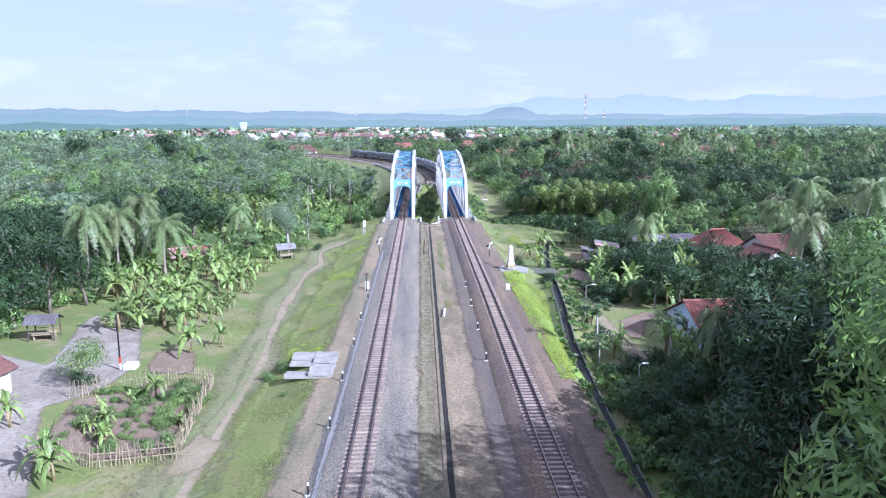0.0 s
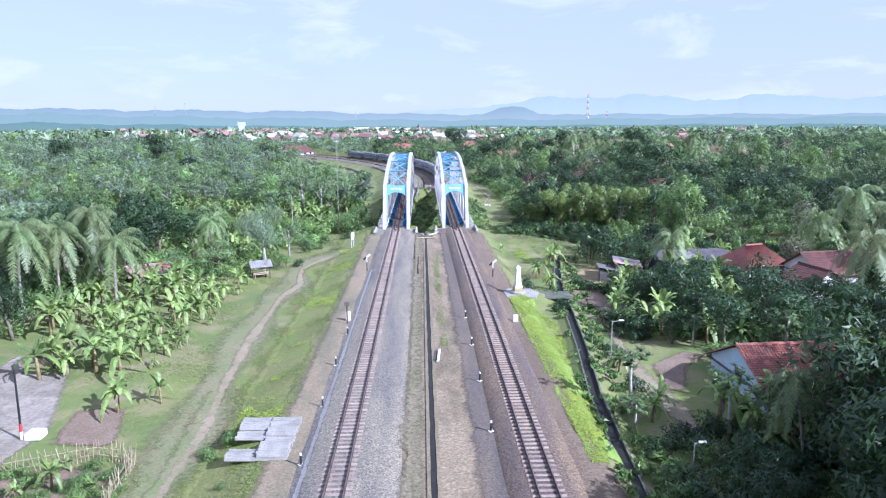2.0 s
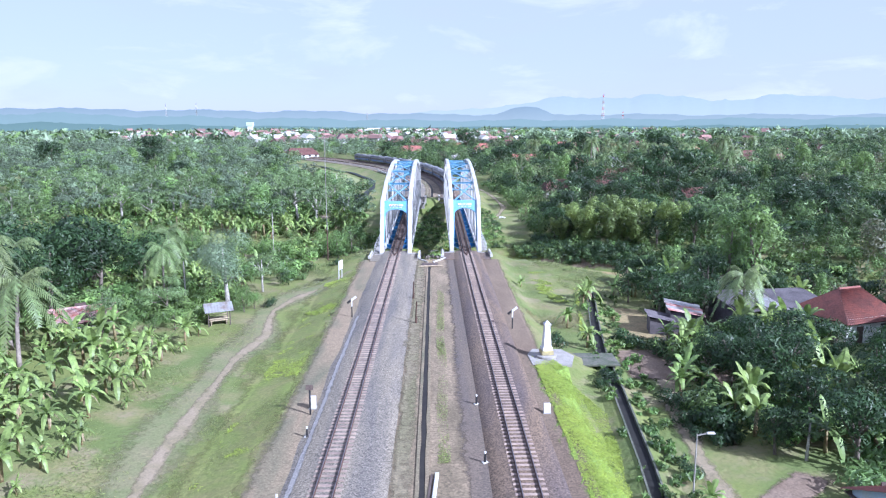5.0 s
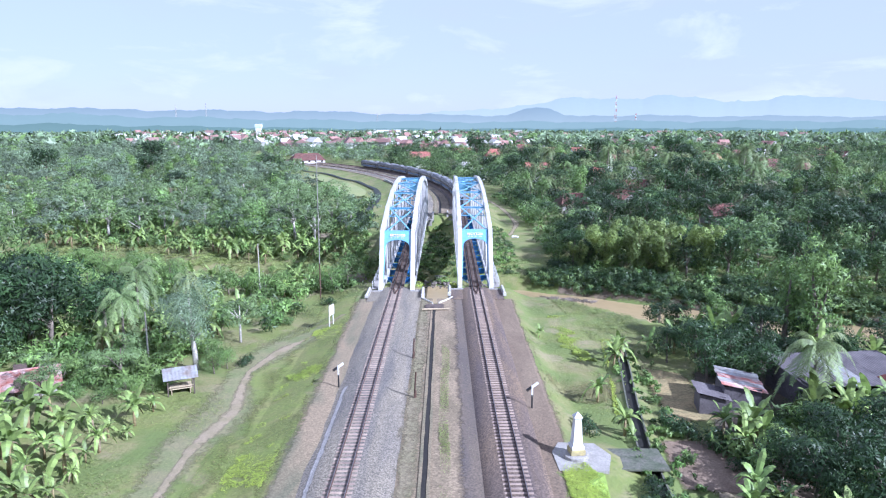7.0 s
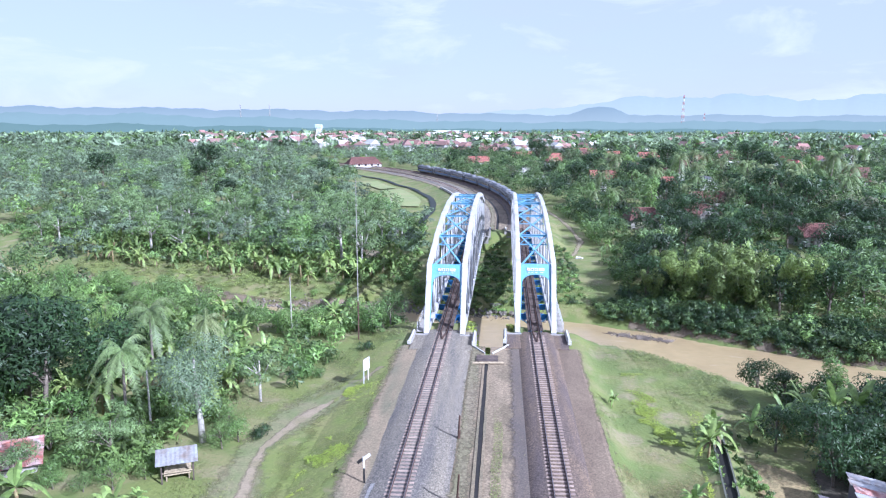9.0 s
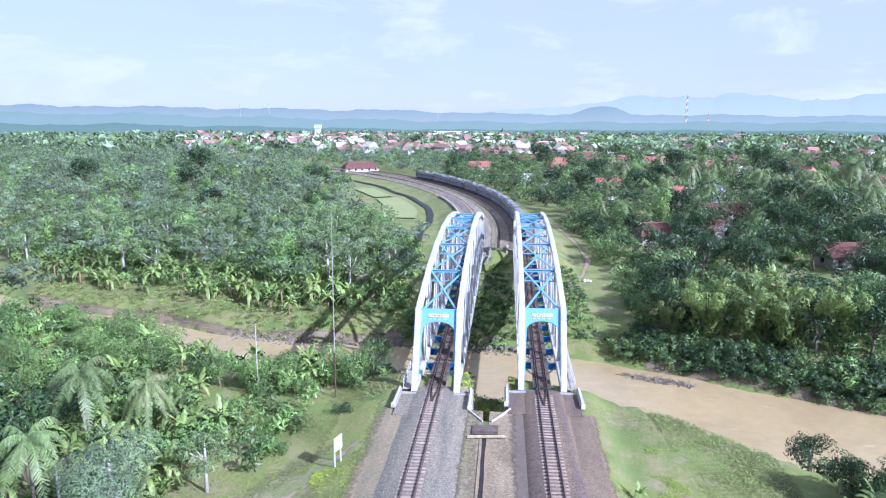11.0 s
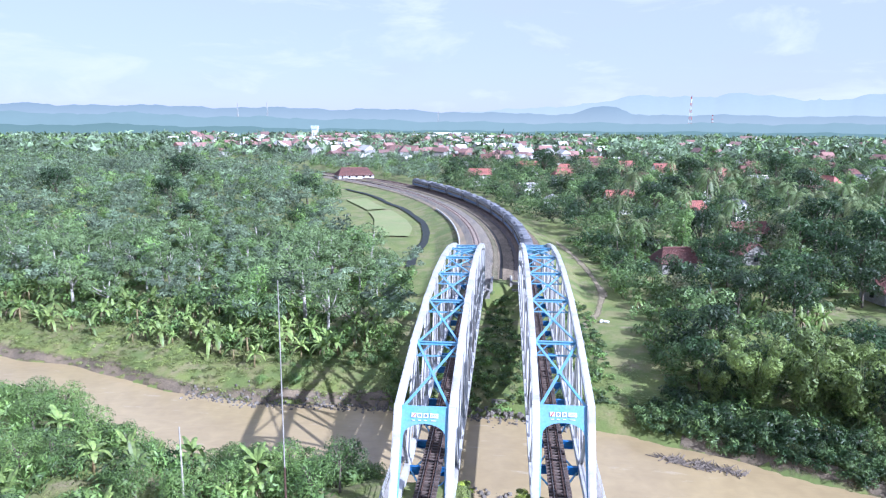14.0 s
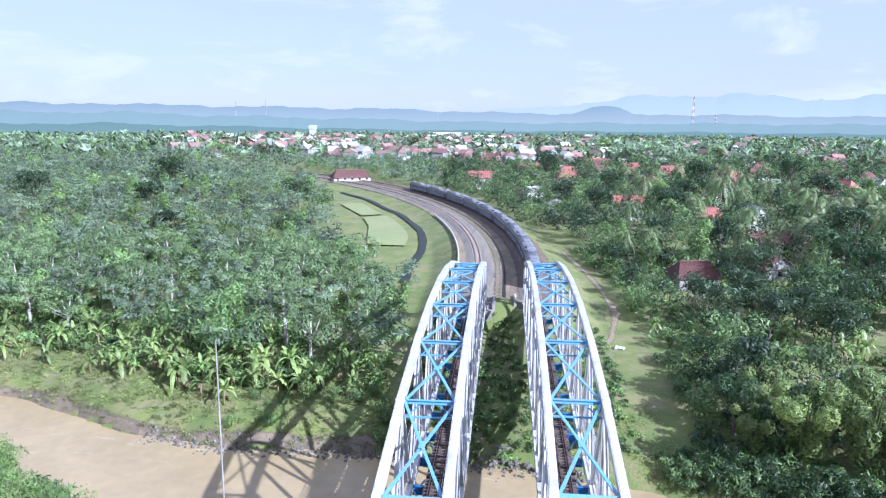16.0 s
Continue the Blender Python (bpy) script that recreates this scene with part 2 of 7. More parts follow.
class Shape:
    """Loose pieces gathered into one mesh."""

    def __init__(self):
        self.v, self.f = [], []

    def add(self, verts, faces):
        k = len(self.v)
        self.v += [tuple(v) for v in verts]
        self.f += [tuple(k + i for i in f) for f in faces]
        return self

    def box(self, c, size, m=None, chamfer=0.0):
        x, y, z = (s / 2 for s in size)
        if chamfer:
            b, ring = chamfer, []
            for zz, k in ((-z, b), (-z + b, 0), (z - b, 0), (z, b)):
                ring += [(-x + k, -y + k, zz), (x - k, -y + k, zz), (x - k, y - k, zz), (-x + k, y - k, zz)]
            faces = [(3, 2, 1, 0), (12, 13, 14, 15)]
            faces += [(4 * r + i, 4 * r + (i + 1) % 4, 4 * r + 4 + (i + 1) % 4, 4 * r + 4 + i) for r in range(3) for i in range(4)]
            verts = ring
        else:
            verts = [(-x, -y, -z), (x, -y, -z), (x, y, -z), (-x, y, -z), (-x, -y, z), (x, -y, z), (x, y, z), (-x, y, z)]
            faces = [(3, 2, 1, 0), (4, 5, 6, 7), (0, 1, 5, 4), (1, 2, 6, 5), (2, 3, 7, 6), (3, 0, 4, 7)]
        move = Matrix.Translation(c) @ m if m is not None else Matrix.Translation(c)
        return self.add([move @ Vector(v) for v in verts], faces)

    def beam(self, p, q, w, h, up=(0, 0, 1)):
        p, q = Vector(p), Vector(q)
        d = (q - p).normalized()
        side = d.cross(Vector(up))
        if side.length < 1e-4:
            side = d.cross(Vector((1, 0, 0)))
        side.normalize()
        top = side.cross(d)
        verts = [e + side * (a * w / 2) + top * (b * h / 2) for e in (p, q) for a, b in ((-1, -1), (1, -1), (1, 1), (-1, 1))]
        return self.add(verts, [(0, 1, 2, 3), (7, 6, 5, 4), (0, 4, 5, 1), (1, 5, 6, 2), (2, 6, 7, 3), (3, 7, 4, 0)])

    def tube(self, points, radii, sides=7, cap=True):
        k, rings = len(points), []
        for i, p in enumerate(points):
            p = Vector(p)
            d = (Vector(points[min(i + 1, k - 1)]) - Vector(points[max(i - 1, 0)])).normalized()
            a = d.cross(Vector((0.31, 0.95, 0.02))).normalized()
            b = d.cross(a)
            rings += [p + (a * math.cos(t) + b * math.sin(t)) * radii[i] for t in (2 * math.pi * j / sides for j in range(sides))]
        faces = [(r * sides + j, r * sides + (j + 1) % sides, (r + 1) * sides + (j + 1) % sides, (r + 1) * sides + j) for r in range(k - 1) for j in range(sides)]
        if cap:
            faces += [tuple(range(sides))[::-1], tuple((k - 1) * sides + j for j in range(sides))]
        return self.add(rings, faces)

    def prism(self, outline, y0, y1, m=None):
        """An outline in x, z drawn out from y0 to y1."""
        n = len(outline)
        verts = [(x, y0, z) for x, z in outline] + [(x, y1, z) for x, z in outline]
        faces = [tuple(range(n)), tuple(range(2 * n - 1, n - 1, -1))] + [(i + n, (i + 1) % n + n, (i + 1) % n, i) for i in range(n)]
        return self.add([m @ Vector(v) for v in verts] if m is not None else verts, faces)

    def turned(self, profile, sides=12, c=(0, 0, 0)):
        verts = [(c[0] + r * math.cos(t), c[1] + r * math.sin(t), c[2] + z) for r, z in profile for t in (2 * math.pi * j / sides for j in range(sides))]
        faces = [(r * sides + j, r * sides + (j + 1) % sides, (r + 1) * sides + (j + 1) % sides, (r + 1) * sides + j) for r in range(len(profile) - 1) for j in range(sides)]
        faces += [tuple(range(sides))[::-1], tuple((len(profile) - 1) * sides + j for j in range(sides))]
        return self.add(verts, faces)

    def mesh(self, name, mat, smooth=False):
        me = bpy.data.meshes.new(name)
        me.from_pydata([tuple(v) for v in self.v], [], self.f)
        bm = bmesh.new()
        bm.from_mesh(me)
        bmesh.ops.recalc_face_normals(bm, faces=bm.faces)
        bm.to_mesh(me)
        bm.free()
        me.materials.append(mat)
        if smooth:
            me.polygons.foreach_set("use_smooth", [True] * len(me.polygons))
        return me


def part(name, shape, mat, parent, label="", smooth=False, m=None):
    me = shape.mesh(name, mat, smooth) if isinstance(shape, Shape) else shape
    ob = new(name, me)
    ob.parent = parent
    if m is not None:
        ob.matrix_basis = m
    return tagged(ob, label)


def thing(name, label, category, group="", m=None, kind=""):
    ob = tagged(new(name), label, category, group, kind)
    ob.empty_display_size = 0.3
    if m is not None:
        ob.matrix_basis = m
    return ob


def setting(name, shape, mat, label, category, smooth=False):
    return tagged(new(name, shape.mesh(name, mat, smooth)), label, category, kind="structure")


def array_mesh(name, verts, faces, mat, smooth=False):
    """A mesh from numpy arrays; faces all with the same number of corners."""
    me = bpy.data.meshes.new(name)
    n, k = len(faces), faces.shape[1]
    me.vertices.add(len(verts)), me.loops.add(n * k), me.polygons.add(n)
    me.vertices.foreach_set("co", np.asarray(verts, np.float32).ravel())
    me.loops.foreach_set("vertex_index", np.asarray(faces, np.int32).ravel())
    me.polygons.foreach_set("loop_start", np.arange(0, n * k, k, dtype=np.int32))
    me.polygons.foreach_set("loop_total", np.full(n, k, np.int32))
    me.update(calc_edges=True)
    me.materials.append(mat)
    if smooth:
        me.polygons.foreach_set("use_smooth", np.ones(n, bool))
    return me


# ---- the lie of the land ----
NEAR_X = [-2600, -300, -140, -83, -65, -48, -34, -25, -1.4, 13.7, 25, 36, 50, 90, 200, 400, 2600]
NEAR_Y = [560, 112, 70, 50, 42, 31, 23.5, 24, 21.7, 16.5, 11, 5, -5, -24, -70, -130, -500]
FAR_X = [-2600, -300, -140, -97, -70, -52, -37, -22, -2, 18, 29, 38, 49, 90, 200, 400, 2600]
FAR_Y = [590, 138, 87, 60, 53.5, 45.5, 42, 42.5, 40.5, 37, 31.5, 26.5, 20, 4, -44, -104, -470]
WATER = -9.8
BEND, RADIUS = 105.0, 330.0


def step(a):
    a = np.clip(a, 0, 1)
    return a * a * (3 - 2 * a)


def wobble(x, y, size):
    return np.sin(x / size + 1.3 * np.sin(y / (1.7 * size))) * np.sin(y / size * 1.1 + 1.1 * np.sin(x / (1.3 * size)) + 0.7)


def along(x, y):
    """The way along the line and the distance to its right."""
    a = np.arctan2(y - BEND, x + RADIUS)
    r = np.hypot(x + RADIUS, y - BEND)
    bent = y > BEND
    return np.where(bent, BEND + RADIUS * a, y), np.where(bent, r - RADIUS, x)


def height(x, y):
    x, y = np.asarray(x, float), np.asarray(y, float)
    flat = -1.95 + 0.18 * wobble(x, y, 9.0) - 0.5 * step((np.abs(x) - 60) / 80)
    near = np.interp(x, NEAR_X, NEAR_Y) + 1.2 * wobble(x, y, 6.0)
    far = np.interp(x, FAR_X, FAR_Y) + 1.0 * wobble(y, x, 5.0)
    s, o = along(x, y)
    half = 10.2
    # near side
    z_near = flat
    lift = np.where(o < 0, step((half + 6.5 - np.abs(o)) / 6.3), step((half + 3.0 - np.abs(o)) / 2.8))
    bed = -0.66 + 0.04 * wobble(x, y, 2.3)
    z_near = z_near + (bed - z_near) * lift * (y < 40)
    z_near = z_near + (-0.86 - z_near) * step((5.0 - np.hypot(x - 11.4, y + 53.4)) / 2.6)
    cliff = np.clip((near - y) / np.interp(x, [5, 13, 18, 24.5, 30, 60], [17, 15.6, 16, 19, 22, 26]), 0, 1)
    dip = step((near - y) / 18.0) + (cliff ** 1.8 - step((near - y) / 18.0)) * step((x - 7) / 5)
    z_near = WATER - 0.7 + (z_near - WATER + 0.7) * dip
    notch = step((y + 7.5) / 4.5) * step((2.35 - np.abs(x + 0.15)) / 0.5) * (y < 16)
    z_near = z_near + (np.minimum(z_near, -4.6 - 0.2 * np.clip(y, 0, 16)) - z_near) * notch
    # far side
    past = y - far
    z_far = np.interp(past, [0, 3, 7, 20, 60, 120, 300, 900, 3000], [WATER - 0.7, -7.8, -6.6, -5.6, -4.2, -2.6, -1.6, -1.0, -1.0])
    z_far = z_far + 0.3 * wobble(x, y, 11.0) * step(past / 15)
    lift = np.clip((half + 7.0 - np.abs(o)) / 6.5, 0, 1) * step((s - 80) / 7) * (s < 700)
    z_far = z_far + (bed - z_far) * lift * (past > 0)
    z = np.where(y < near, z_near, np.where(y > far, z_far, WATER - 0.7))
    return z


def ground(x, y):
    return float(height(x, y))


def line(s, o):
    """The place at the way s along the railway, o metres to its right, and the heading there."""
    if s <= BEND:
        return o, s, 0.0
    a = (s - BEND) / RADIUS
    return -RADIUS + (RADIUS + o) * math.cos(a), BEND + (RADIUS + o) * math.sin(a), a


def spread(start, end, stepping, growth):
    out, d = [start], stepping
    while out[-1] < end:
        out.append(out[-1] + d)
        d *= growth
    return out


xs = np.array([-v for v in spread(110, 2700, 2.5, 1.13)[::-1]] + list(np.arange(-108.5, -33, 1.5)) + list(np.arange(-32.6, 32.6, 0.75)) + list(np.arange(33.5, 109, 1.5)) + spread(110, 2700, 2.5, 1.13))
ys = np.array([-420, -380, -340, -310, -280, -260, -245] + list(np.arange(-232, 175, 1.6)) + spread(176, 4300, 2.5, 1.07))
gx, gy = np.meshgrid(xs, ys)
gz = height(gx, gy)
idx = np.arange(gx.size).reshape(gx.shape)
quads = np.stack([idx[:-1, :-1], idx[:-1, 1:], idx[1:, 1:], idx[1:, :-1]], -1).reshape(-1, 4)


def ground_material():
    m = bpy.data.materials.new("grass_and_earth")
    m.use_nodes = True
    n, l = m.node_tree.nodes, m.node_tree.links
    shader = n["Principled BSDF"]
    shader.inputs["Roughness"].default_value = 0.95
    geo = n.new("ShaderNodeNewGeometry")
    last = None
    for size, low, high, colour in ((0.05, 0, 1, (0.125, 0.162, 0.042)), (0.13, 0.44, 0.6, (0.175, 0.20, 0.05)), (0.23, 0.48, 0.62, (0.22, 0.20, 0.085)), (0.31, 0.55, 0.68, (0.25, 0.21, 0.12)), (2.7, 0.5, 0.75, (0.122, 0.155, 0.042))):
        g = n.new("ShaderNodeTexNoise")
        g.inputs["Scale"].default_value, g.inputs["Detail"].default_value = size, 5
        l.new(geo.outputs["Position"], g.inputs["Vector"])
        if last is None:
            rgb = n.new("ShaderNodeRGB")
            rgb.outputs[0].default_value = (*colour, 1)
            last = rgb.outputs[0]
            continue
        r = n.new("ShaderNodeMapRange")
        r.inputs["From Min"].default_value, r.inputs["From Max"].default_value = low, high
        r.inputs["To Max"].default_value = 0.85
        mix = n.new("ShaderNodeMix")
        mix.data_type = "RGBA"
        mix.inputs["B"].default_value = (*colour, 1)
        l.new(g.outputs["Fac"], r.inputs["Value"]), l.new(r.outputs["Result"], mix.inputs["Factor"]), l.new(last, mix.inputs["A"])
        last = mix.outputs["Result"]
    l.new(last, shader.inputs["Base Color"])
    b = n.new("ShaderNodeBump")
    b.inputs["Strength"].default_value, b.inputs["Distance"].default_value = 0.8, 0.12
    l.new(g.outputs["Fac"], b.inputs["Height"]), l.new(b.outputs["Normal"], shader.inputs["Normal"])
    return m


TURF = ground_material()
tagged(new("ground", array_mesh("ground", np.stack([gx, gy, gz], -1).reshape(-1, 3), quads, TURF, True)), "uneven green grassland with patches of dry grass and bare earth", "ground", kind="structure")


def water_material():
    m = material("muddy_water", (0.385, 0.295, 0.155), 0.28, 0, 0.07, 0.08, 0, 0.6, (0.325, 0.245, 0.128))
    n, l = m.node_tree.nodes, m.node_tree.links
    geo, flow, rip, b = n.new("ShaderNodeNewGeometry"), n.new("ShaderNodeMapping"), n.new("ShaderNodeTexNoise"), n.new("ShaderNodeBump")
    flow.inputs["Scale"].default_value = (0.5, 1.4, 1)
    rip.inputs["Scale"].default_value, rip.inputs["Detail"].default_value = 1.1, 4
    b.inputs["Strength"].default_value, b.inputs["Distance"].default_value = 0.35, 0.08
    l.new(geo.outputs["Position"], flow.inputs["Vector"]), l.new(flow.outputs["Vector"], rip.inputs["Vector"])
    l.new(rip.outputs["Fac"], b.inputs["Height"]), l.new(b.outputs["Normal"], n["Principled BSDF"].inputs["Normal"])
    # pale broken crests where the current runs over shallows
    run, crest, pale, over = n.new("ShaderNodeMapping"), n.new("ShaderNodeTexNoise"), n.new("ShaderNodeMapRange"), n.new("ShaderNodeMix")
    run.inputs["Scale"].default_value = (0.45, 1.6, 1)
    run.inputs["Rotation"].default_value = (0, 0, radians(20))
    crest.inputs["Scale"].default_value, crest.inputs["Detail"].default_value, crest.inputs["Roughness"].default_value = 0.55, 5, 0.6
    pale.inputs["From Min"].default_value, pale.inputs["From Max"].default_value, pale.inputs["To Max"].default_value = 0.63, 0.74, 0.55
    over.data_type = "RGBA"
    over.inputs["B"].default_value = (0.55, 0.48, 0.38, 1)
    base = n["Principled BSDF"].inputs["Base Color"]
    l.new(base.links[0].from_socket, over.inputs["A"])
    l.new(geo.outputs["Position"], run.inputs["Vector"]), l.new(run.outputs["Vector"], crest.inputs["Vector"])
    l.new(crest.outputs["Fac"], pale.inputs["Value"]), l.new(pale.outputs["Result"], over.inputs["Factor"])
    l.new(over.outputs["Result"], base)
    return m


river = Shape()
wx = list(np.arange(-400, 401, 8.0))
verts = []
for x in wx:
    a, b = np.interp(x, NEAR_X, NEAR_Y) - 9, np.interp(x, FAR_X, FAR_Y) + 9
    verts += [(x, a, WATER), (x, (a + b) / 2, WATER), (x, b, WATER)]
river.add(verts, [(3 * i + j, 3 * i + 3 + j, 3 * i + 4 + j, 3 * i + 1 + j) for i in range(len(wx) - 1) for j in (0, 1)])
setting("water", river, water_material(), "muddy brown river flowing under the bridges", "river")


def strip(name, rows, mat, label, category, s0, s1, spacing=2.0, smooth=False, seed=0, rough=0.0, edges=None):
    """A band along the railway: rows of (metres to the right of the line, height or None to lie on the ground)."""
    rng = np.random.default_rng(seed)
    k, sh, verts = len(rows), Shape(), []
    way = list(np.arange(s0, s1, spacing)) + [s1]
    for s in way:
        for i, (o, z) in enumerate(rows):
            o2 = o + (rng.normal(0, rough) if i in (0, k - 1) else 0)
            x, y, _ = line(s, o2)
            verts.append((x, y, ground(x, y) + 0.05 if z is None else z))
    sh.add(verts, [(i * k + j, i * k + j + 1, (i + 1) * k + j + 1, (i + 1) * k + j) for i in range(len(way) - 1) for j in range(k - 1)])
    ob = setting(name, sh, soft_edged(mat) if edges else mat, label, category, smooth)
    if edges:
        set_edge(ob.data, [edges[i % k] for i in range(len(verts))])
    return ob


LEFT, RIGHT = -6.05, 5.75


def drift(s):
    """The right-hand line swings in towards its bridge."""
    return 0.42 * min(1, max(0, -s / 70))


# made ground between and beside the lines
EARTH_MID = material("dry_earth_with_gravel", (0.246, 0.191, 0.123), 0.95, 0, 0.3, 0.5, 0.03, 5, (0.140, 0.111, 0.068), stones=6.0, streak=3.0)
SOOTY = material("oily_dark_gravel", (0.14, 0.11, 0.082), 0.95, 0, 0.35, 0.5, 0.03, 7, (0.095, 0.08, 0.072), stones=11.0, streak=6.0)
WEEDY = material("weedy_gravel", (0.207, 0.172, 0.110), 0.95, 0, 0.35, 0.4, 0.03, 6, (0.145, 0.136, 0.070), stones=8.0, streak=4.0)
DUSTY_STONE = material("dusty_pale_ballast", (0.285, 0.27, 0.25), 0.95, 0, 0.25, 0.6, 0.02, 8, (0.25, 0.235, 0.22), stones=13.0, streak=9.0)
EARTH_RUST = material("rust_stained_earth", (0.135, 0.097, 0.065), 0.95, 0, 0.35, 0.25, 0.03, 8, (0.194, 0.146, 0.097), stones=9.0, streak=4.0)
CESS = material("dusty_cess", (0.239, 0.184, 0.117), 0.95, 0, 0.25, 0.45, 0.02, 8, (0.135, 0.126, 0.077), stones=8.0, streak=4.0)
for s0, s1 in ((-230, -5.5), (89, 560)):
    strip("cess", [(-11.6, None), (-10.7, None), (-9.9, None), (-8.2, None)], CESS, "dusty pale earth path beside the ballast", "path", s0, s1, rough=0.25, seed=3, edges=(1, 0.55, 0, 0))
    strip("verge", [(-2.6, None), (-0.6, -0.58)], EARTH_MID, "dry earth between the two railway tracks", "earth", s0, s1, seed=5)
    strip("verge", [(0.05, -0.58), (2.0, -0.6), (4.2, None)], EARTH_MID, "dry rust-tinged earth between the two tracks", "earth", s0, s1, seed=6)
    strip("cess", [(7.9, None), (9.3, None), (10.3, None), (11.1, None)], EARTH_RUST, "brown stony shoulder beside the ballast", "path", s0, s1, rough=0.2, seed=7, edges=(0, 0, 0.4, 1))
    strip("verge", [(2.1, -0.585), (2.8, -0.585), (3.4, -0.58), (4.2, -0.56)], SOOTY, "dark oil-stained gravel beside the track", "earth", s0, s1, seed=15, rough=0.2, edges=(1, 0.45, 0.1, 0))
    strip("verge", [(-2.5, -0.47), (-1.9, -0.53), (-1.2, -0.55), (-0.75, -0.56)], WEEDY, "gravel with sparse weeds between the tracks", "earth", s0, s1, seed=16, rough=0.2, edges=(1, 0.5, 0.6, 1))
FRESH_GRASS = material("fresh_short_grass", (0.166, 0.204, 0.044), 0.95, 0, 0.25, 0.3, 0.08, 3.5, (0.202, 0.193, 0.069))
LUSH_TURF = material("lush_short_grass", (0.20, 0.285, 0.045), 0.95, 0, 0.25, 0.3, 0.08, 3.5, (0.17, 0.235, 0.04))
strip("grass_verge", [(-16.8, None), (-15.2, None), (-13.5, None), (-12.2, None), (-11.2, None)], FRESH_GRASS, "fresh short green grass beside the line", "grass", -230, -3, seed=18, rough=0.4, edges=(1, 0.4, 0.1, 0.3, 1))
strip("grass_verge", [(9.5, None), (10.0, None), (11.0, None), (12.4, None)], LUSH_TURF, "fresh bright green grass between shoulder and drain", "grass", -98, -55, seed=19, rough=0.3, edges=(1, 0.3, 0, 0.2))
strip("ballast_crest", [(-8.5, -0.475), (-8.3, -0.42), (-8.05, -0.335)], DUSTY_STONE, "pale dusty crest of the ballast shoulder", "ballast", -230, -40, seed=17, rough=0.03, edges=(0.8, 0.2, 0.8))
for s0, s1 in ((-230, 0), (85.5, 560)):
    strip("ballast", [(-9.2, -0.70), (-8.3, -0.45), (-7.6, -0.22), (-6.05, -0.2), (-4.6, -0.22), (-3.8, -0.42), (-2.4, -0.52), (-2.2, -0.75)], GRAVEL, "pale grey crushed stone ballast bed", "ballast", s0, s1, smooth=True, seed=1, rough=0.06)
ballast_right = Shape()
verts, way = [], list(np.arange(-230, 1, 2.0)) + list(np.arange(85.5, 561, 2.0))
for s in way:
    for o, z in ((-2.5, -0.75), (-2.35, -0.6), (-1.45, -0.22), (0, -0.2), (1.45, -0.22), (2.4, -0.55), (2.5, -0.75)):
        x, y, _ = line(s, RIGHT + drift(s) + o)
        verts.append((x, y, z))
ballast_right.add(verts, [(i * 7 + j, i * 7 + j + 1, i * 7 + 8 + j, i * 7 + 7 + j) for i in range(len(way) - 1) if way[i + 1] - way[i] < 3 for j in range(6)])
setting("ballast", ballast_right, RUSTY_GRAVEL, "rust-stained brown ballast bed", "ballast", True)


# ---- tracks ----
def rail_shape(s0, s1, offset, profile, sway=False, spacing=4.0):
    sh, verts, k = Shape(), [], len(profile)
    way = list(np.arange(s0, s1, spacing)) + [s1]
    for s in way:
        for a, z in profile:
            x, y, _ = line(s, offset + a + (drift(s) if sway else 0))
            verts.append((x, y, z))
    faces = [(i * k + j, i * k + (j + 1) % k, (i + 1) * k + (j + 1) % k, (i + 1) * k + j) for i in range(len(way) - 1) for j in range(k)]
    return sh.add(verts, faces + [tuple(range(k)), tuple(range((len(way) - 1) * k, len(way) * k))])


WEB = [(-0.065, -0.16), (0.065, -0.16), (0.065, -0.14), (0.012, -0.12), (0.012, -0.045), (0.036, -0.03), (0.036, -0.004), (-0.036, -0.004), (-0.036, -0.03), (-0.012, -0.045), (-0.012, -0.12), (-0.065, -0.14)]
HEAD = [(-0.03, -0.004), (0.03, -0.004), (0.03, 0.004), (-0.03, 0.004)]
SLEEPER_MESH = Shape().add(
    [(x * w, y * d, z) for z, w, d in ((-0.36, 1.0, 0.14), (-0.19, 1.0, 0.12), (-0.165, 0.97, 0.10)) for x, y in ((-1, -1), (1, -1), (1, 1), (-1, 1))],
    [(3, 2, 1, 0), (8, 9, 10, 11)] + [(4 * r + i, 4 * r + (i + 1) % 4, 4 * r + 4 + (i + 1) % 4, 4 * r + 4 + i) for r in range(2) for i in range(4)]).mesh("sleeper", SLEEPER)
TIMBER_MESH = Shape().box((0, 0, -0.28), (2.0, 0.22, 0.24)).mesh("bridge_sleeper", TIMBER)
